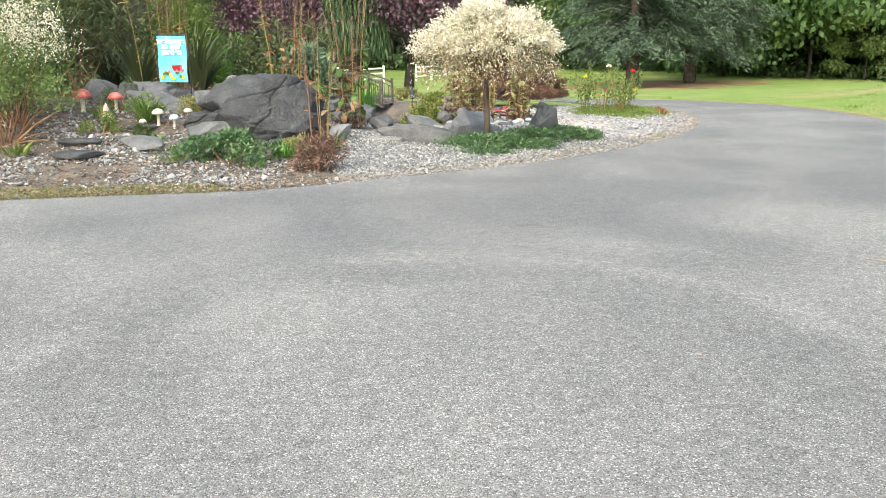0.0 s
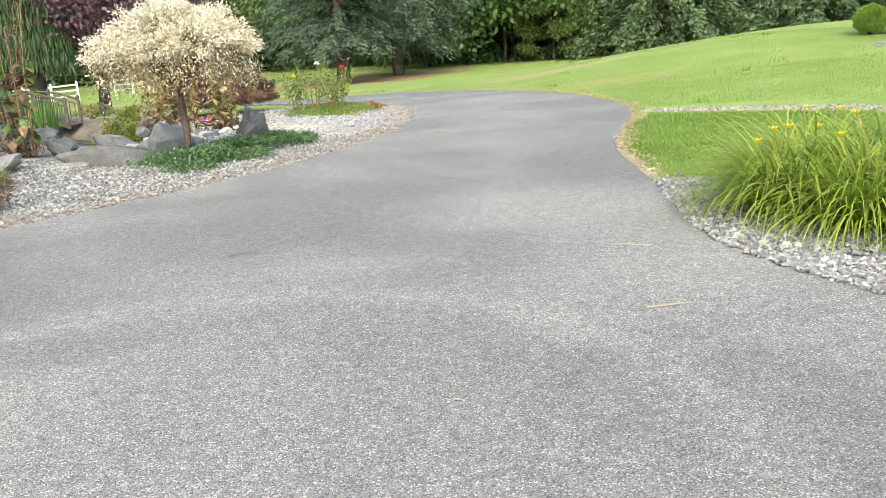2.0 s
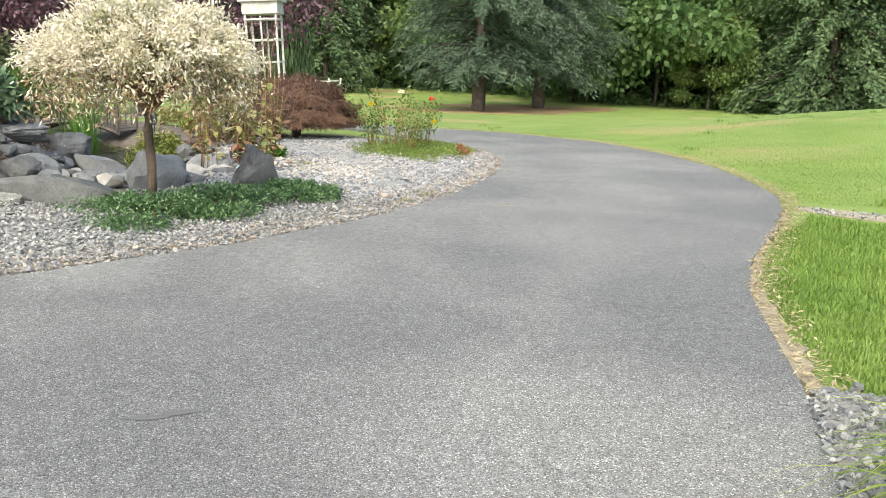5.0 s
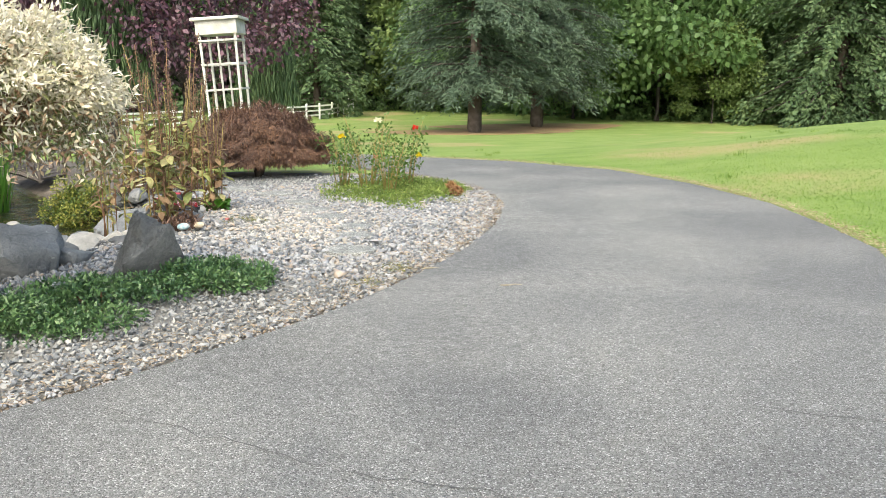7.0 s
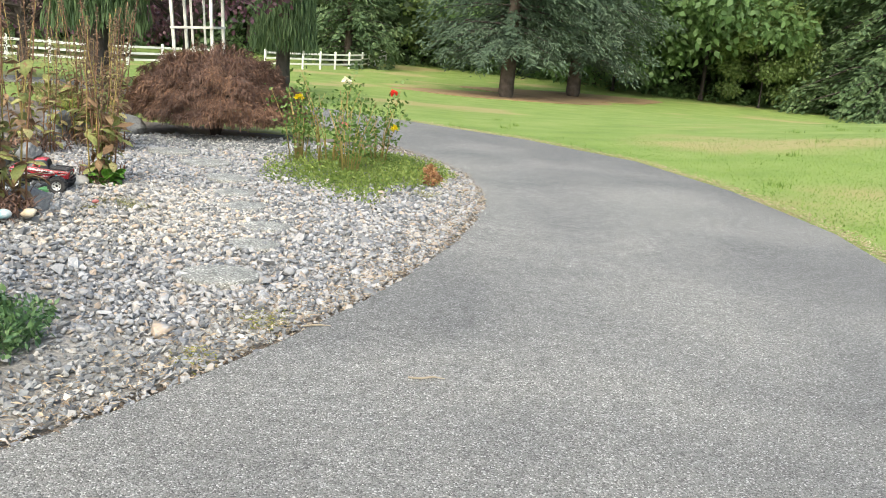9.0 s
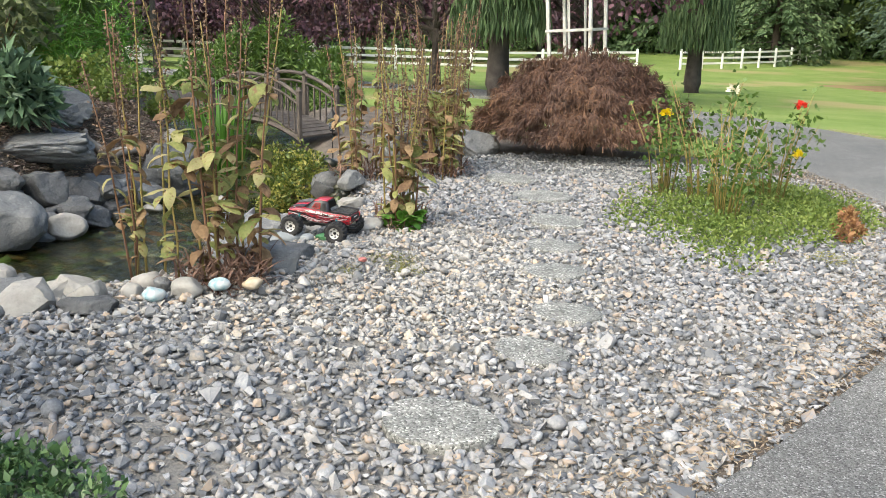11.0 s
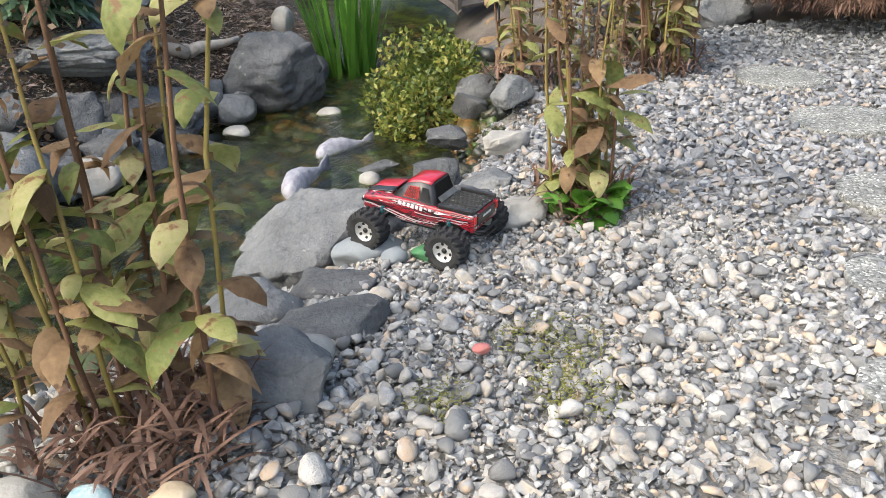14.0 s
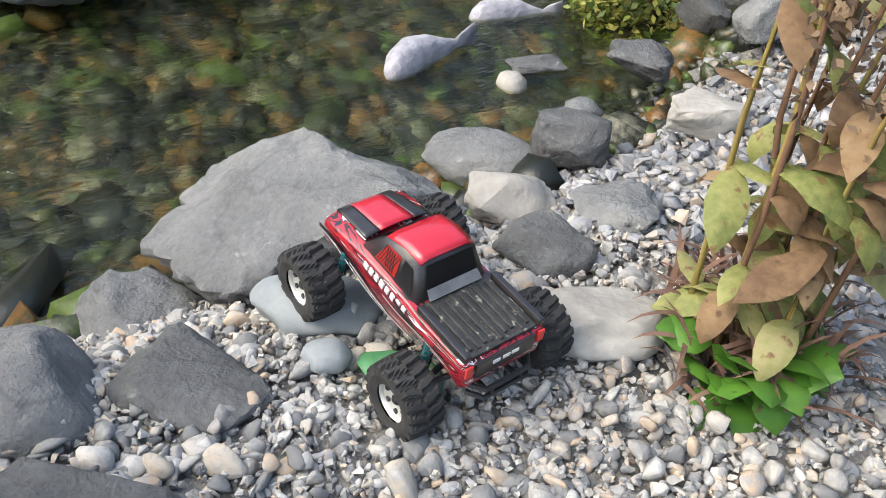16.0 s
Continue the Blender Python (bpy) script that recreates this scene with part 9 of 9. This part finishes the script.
def boxwood(x, y, r, seed):
    rng = np.random.default_rng(seed)
    g = root("boxwood", x, y, hz(x, y), "clipped round light green boxwood bush", "hedge bush", "clipped bushes by the house")
    n = 13000
    d = rand_dirs(n, -0.8, 1, rng)
    lump = 1 + 0.06 * np.sin(d[:, 0] * 9) * np.sin(d[:, 1] * 8 + 1) + 0.04 * np.sin(d[:, 2] * 13)
    P = d * (r * lump * rng.uniform(0.88, 1.02, n))[:, None] * np.array([1, 1, 0.95]) + np.array([0, 0, r * 0.86])
    leaves("foliage", P, 0.038, 0.026, LEAFBOX, d * 0.8, 0.6, g, rng=rng)
    bm = bmesh.new()
    for k in range(5):
        a = k * 1.26
        bm_tube(bm, [(0.03 * math.cos(a), 0.03 * math.sin(a), -0.03), (0.5 * r * math.cos(a), 0.5 * r * math.sin(a), r)], [0.02, 0.01], 5)
    part("stem_bundle", bm, DARKBARK, g)
    return g


for i, (x, y, r) in enumerate([(15.44, 14.38, 0.36), (15.95, 14.25, 0.34), (15.9, 13.42, 0.38), (15.8, 12.48, 0.38), (15.6, 11.3, 0.38), (16.5, 17.7, 0.36), (17.2, 17.3, 0.42)]):
    boxwood(x, y, r, 400 + i)
mound("climbing_shrub", 16.6, 13.75, 0.62, 0.5, 1.95, 410, 10000, 0.065, LEAFGOLD, "tall dense olive-green shrub against the brick wall", "shrub", 0.6, 6, 0.75)


def flagstones(name, cells, z_up, label):
    g = root(name, 0, 0, 0, label, "path")
    g["kind"] = "structure"
    for i, (x, y, sx, sy, rz) in enumerate(cells):
        rnd = random.Random(i)
        bm = bmesh.new()
        bm_box(bm, 0, 0, 0, sx, sy, 0.05, bevel=0.008)
        for vv in bm.verts:
            vv.co.x += rnd.uniform(-0.012, 0.012)
        o = part("flagstone", bm, SLATE, g)
        c, q = math.cos(radians(rz)), math.sin(radians(rz))
        sl = (hz(x + c * 0.3, y + q * 0.3) - hz(x - c * 0.3, y - q * 0.3)) / 0.6
        o.matrix_basis = pose(x, y, hz(x, y) - 0.043 + rnd.uniform(-0.003, 0.003), 0, -math.degrees(math.atan(sl)), rz)
    return g


cells = []
for k in range(10):
    for j in range(3):
        t = k / 9
        bx, by = 10.7 + 6.0 * t, 9.25 + 2.4 * t
        cells.append((bx - 0.38 * (j - 2) * 0.66 - (0.2 if j % 2 else 0), by + 0.925 * (j - 2) * 0.66 - (0.08 if j % 2 else 0), 0.785, 0.615, 22.5))
flagstones("slate_path", cells, 0.0, "blue-grey slate flagstone path leading to the house")
cells = []
for k in range(6):
    for j in range(2):
        cells.append((14.95 + k * 0.3 + j * 0.28, 15.7 + j * 0.36 - 0.2 * k, 0.34, 0.42, -33))
flagstones("porch_path", cells, 0.0, "pale slate landing in front of the porch")


# ---------------------------------------------------------------- flag and ornaments
def text_mesh(s, size):
    cu = bpy.data.curves.new("words", "FONT")
    cu.body, cu.size, cu.align_x, cu.extrude = s, size, "CENTER", 0.0008
    cu.offset = 0.004
    tmp = new("words", cu)
    me = bpy.data.meshes.new_from_object(tmp.evaluated_get(bpy.context.evaluated_depsgraph_get()))
    bpy.data.objects.remove(tmp)
    return me


def garden_flag(x, y):
    z = hz(x, y) - 0.31
    g = root("garden_flag", x, y, z, "bright blue garden flag with welcome words and a red wheelbarrow", "flag", rz=-12, ry=0)
    bm = bmesh.new()
    bm_tube(bm, [(0.27, 0, 0.1), (0.27, 0, 1.28)], 0.008, 6)
    bm_tube(bm, [(0.27, 0, 1.27), (-0.24, 0, 1.27)], 0.007, 6)
    part("pole", bm, BLACKMETAL, g)
    bm = bmesh.new()
    bmesh.ops.create_grid(bm, x_segments=6, y_segments=10, size=0.5)
    for v in bm.verts:
        v.co = Vector((v.co.x * 0.46, 0.012 * math.sin(v.co.y * 7), v.co.y * 0.66 + 0.92))
    bmesh.ops.solidify(bm, geom=bm.faces[:], thickness=0.002)
    fl = part("cloth", bm, SKYBLUE, g, "blue printed cloth")
    for s, zz in (("welcome", 1.15), ("to our", 1.07), ("garden", 0.985)):
        me = text_mesh(s, 0.122)
        me.materials.clear()
        me.materials.append(FLAGPINK)
        o = new("lettering", me)
        o.parent = fl
        o.matrix_basis = pose(0, -0.018, zz, 90, 0, 0)
    bm = bmesh.new()
    vs = [bm.verts.new((a, -0.017, b)) for a, b in ((-0.02, 0.83), (0.16, 0.84), (0.12, 0.75), (0.02, 0.75))]
    bm.faces.new(vs)
    bmesh.ops.solidify(bm, geom=bm.faces[:], thickness=0.002)
    part("barrow_print", bm, REDPLASTIC, fl, "red wheelbarrow print")
    rng = np.random.default_rng(3)
    for k, m in enumerate((YELLOWPETAL, PINKPETAL, LEAFLIME)):
        for i in range(6):
            bm = bmesh.new()
            cx, cz = rng.uniform(-0.2, 0.18), rng.uniform(0.63, 0.74) + (0.1 if k == 1 else 0)
            bmesh.ops.create_circle(bm, cap_ends=True, segments=9, radius=rng.uniform(0.015, 0.03), matrix=pose(cx, -0.0165 - 0.0006 * k, cz, 90, 0, 0))
            part("flower_print", bm, m, fl)
    return g


garden_flag(-4.0, 13.0)


def mushroom(x, y, s, m, label):
    g = root("mushroom_ornament", x, y, hz(x, y), label, "ornament")
    bm = bmesh.new()
    bm_lathe(bm, [(0.02 * s, -0.02), (0.016 * s, 0.05 * s), (0.018 * s, 0.12 * s)], 10)
    part("stalk", bm, CREAM, g)
    bm = bmesh.new()
    bm_lathe(bm, [(0.02 * s, 0.112 * s), (0.07 * s, 0.115 * s), (0.068 * s, 0.135 * s), (0.045 * s, 0.165 * s), (0.015 * s, 0.178 * s)], 14)
    part("cap", bm, m, g, smooth=True)
    return g


mushroom(-3.74, 11.4, 1.15, CREAM, "cream ceramic mushroom on a white stalk")
mushroom(-3.45, 11.75, 0.85, CREAM, "small white ceramic mushroom on the gravel")
mushroom(-3.49, 11.27, 0.95, ROCK_BLUE, "small blue ceramic mushroom ornament")
mushroom(-4.95, 11.95, 1.9, TOADRED, "big red mushroom ornament with a pale stalk")
mushroom(-4.55, 12.1, 1.5, TOADRED, "red toadstool ornament beside the garden figure")
mushroom(-3.86, 11.15, 0.7, CREAM, "small yellow-cream mushroom ornament on a slab")


def figure(name, x, y, prof, material, label, s=1.0):
    bm = bmesh.new()
    bm_lathe(bm, [(r * s, h * s) for r, h in prof], 16)
    ob = part(name, bm, material, smooth=True)
    ob.matrix_basis = pose(x, y, hz(x, y) - 0.01)
    return tagged(ob, label, "ornament")


figure("gnome_ornament", -4.45, 11.48, [(0.07, 0), (0.085, 0.04), (0.08, 0.12), (0.055, 0.17), (0.05, 0.21), (0.055, 0.23), (0.03, 0.29), (0.006, 0.34)], CREAM, "plain cream garden figure with a pointed hat", 0.75)
figure("gnome_ornament", -4.52, 11.62, [(0.08, 0), (0.10, 0.05), (0.09, 0.13), (0.06, 0.19), (0.06, 0.24), (0.02, 0.34)], TOADRED, "red garden figure among the stones", 0.6)
figure("owl_ornament", -3.15, 13.1, [(0.12, 0), (0.13, 0.1), (0.12, 0.25), (0.095, 0.32), (0.11, 0.4), (0.10, 0.47), (0.05, 0.5)], CASTSTONE, "grey cast-stone owl figure on a rock", 0.9)

# flat stepping slabs by the ornaments
for x, y, sx, sy, rz in [(-4.18, 9.85, 0.3, 0.2, 5), (-4.39, 10.42, 0.28, 0.12, 0), (-3.86, 11.12, 0.2, 0.12, 20), (-2.0, 10.9, 0.26, 0.16, 10)]:
    bm = bm_rock(int(x * -100), sx, sy, 0.05, 3, 0.1, 5, 0.3)
    o = part("stone_slab", bm, ROCK_BLACK)
    o.matrix_basis = pose(x, y, hz(x, y) + 0.03, 0, 0, rz)
    tagged(o, "flat dark slate slab set in the soil", "slab")


# ---------------------------------------------------------------- bench and arbour far back
def bench(x, y, rz):
    g = root("garden_bench", x, y, hz(x, y), "pale slatted garden bench under the trees", "bench", rz=rz)
    for k in range(4):
        bm = bmesh.new()
        bm_box(bm, 0, -0.2 + k * 0.12, 0.45, 1.4, 0.1, 0.03, bevel=0.004)
        part("seat_slat", bm, GREYPAINT, g)
    for k in range(4):
        bm = bmesh.new()
        bm_box(bm, 0, 0.27, 0.56 + k * 0.11, 1.4, 0.025, 0.09, bevel=0.004)
        part("back_slat", bm, GREYPAINT, g)
    for sx in (-0.62, 0.62):
        for sy in (-0.2, 0.27):
            bm = bmesh.new()
            bm_box(bm, sx, sy, 0.22 if sy < 0 else 0.46, 0.06, 0.06, 0.46 if sy < 0 else 0.94)
            part("leg", bm, GREYPAINT, g)
    return g


bench(-14.2, 31.5, 35)


def arbour(x, y, rz):
    g = root("arbour", x, y, hz(x, y), "dark open timber arbour behind the bench", "arbour", rz=rz)
    for sx in (-1.0, 1.0):
        for sy in (-0.5, 0.5):
            bm = bmesh.new()
            bm_box(bm, sx, sy, 1.15, 0.08, 0.08, 2.34)
            part("post", bm, BLACKMETAL, g)
    for sy in (-0.5, 0.5):
        bm = bmesh.new()
        bm_box(bm, 0, sy, 2.34, 2.3, 0.07, 0.08)
        part("beam", bm, BLACKMETAL, g)
    return g


arbour(-14.3, 31.7, 35)


# ---------------------------------------------------------------- the nearest pebbles, one by one
def single_pebbles():
    rng = np.random.default_rng(77)
    meshes = []
    for V, F in WORN[:8]:
        me = bpy.data.meshes.new("pebble")
        me.from_pydata([tuple(v) for v in V], [], [tuple(int(i) for i in f) for f in F])
        me.materials.append(PEBBLE1)
        for p in me.polygons:
            p.use_smooth = True
        meshes.append(me)
    n = 0
    while n < 280:
        x, y = rng.uniform(1.15, 2.3), rng.uniform(14.6, 16.7)
        if not inside(GRAVEL, np.array([x]), np.array([y]))[0] or (abs(x - 1.18) < 0.2 and abs(y - 16) < 0.22):
            continue
        r = rng.lognormal(math.log(0.021), 0.25)
        o = new("pebble", meshes[n % 8])
        o.parent = gravel
        o.matrix_basis = pose(x, y, hz(x, y) + 0.014 + r * 0.45, rng.normal(0, 20), rng.normal(0, 20), rng.uniform(0, 360)) @ Matrix.Diagonal((r * rng.uniform(0.9, 1.4), r * rng.uniform(0.7, 1.0), r * rng.uniform(0.5, 0.8), 1))
        n += 1


single_pebbles()
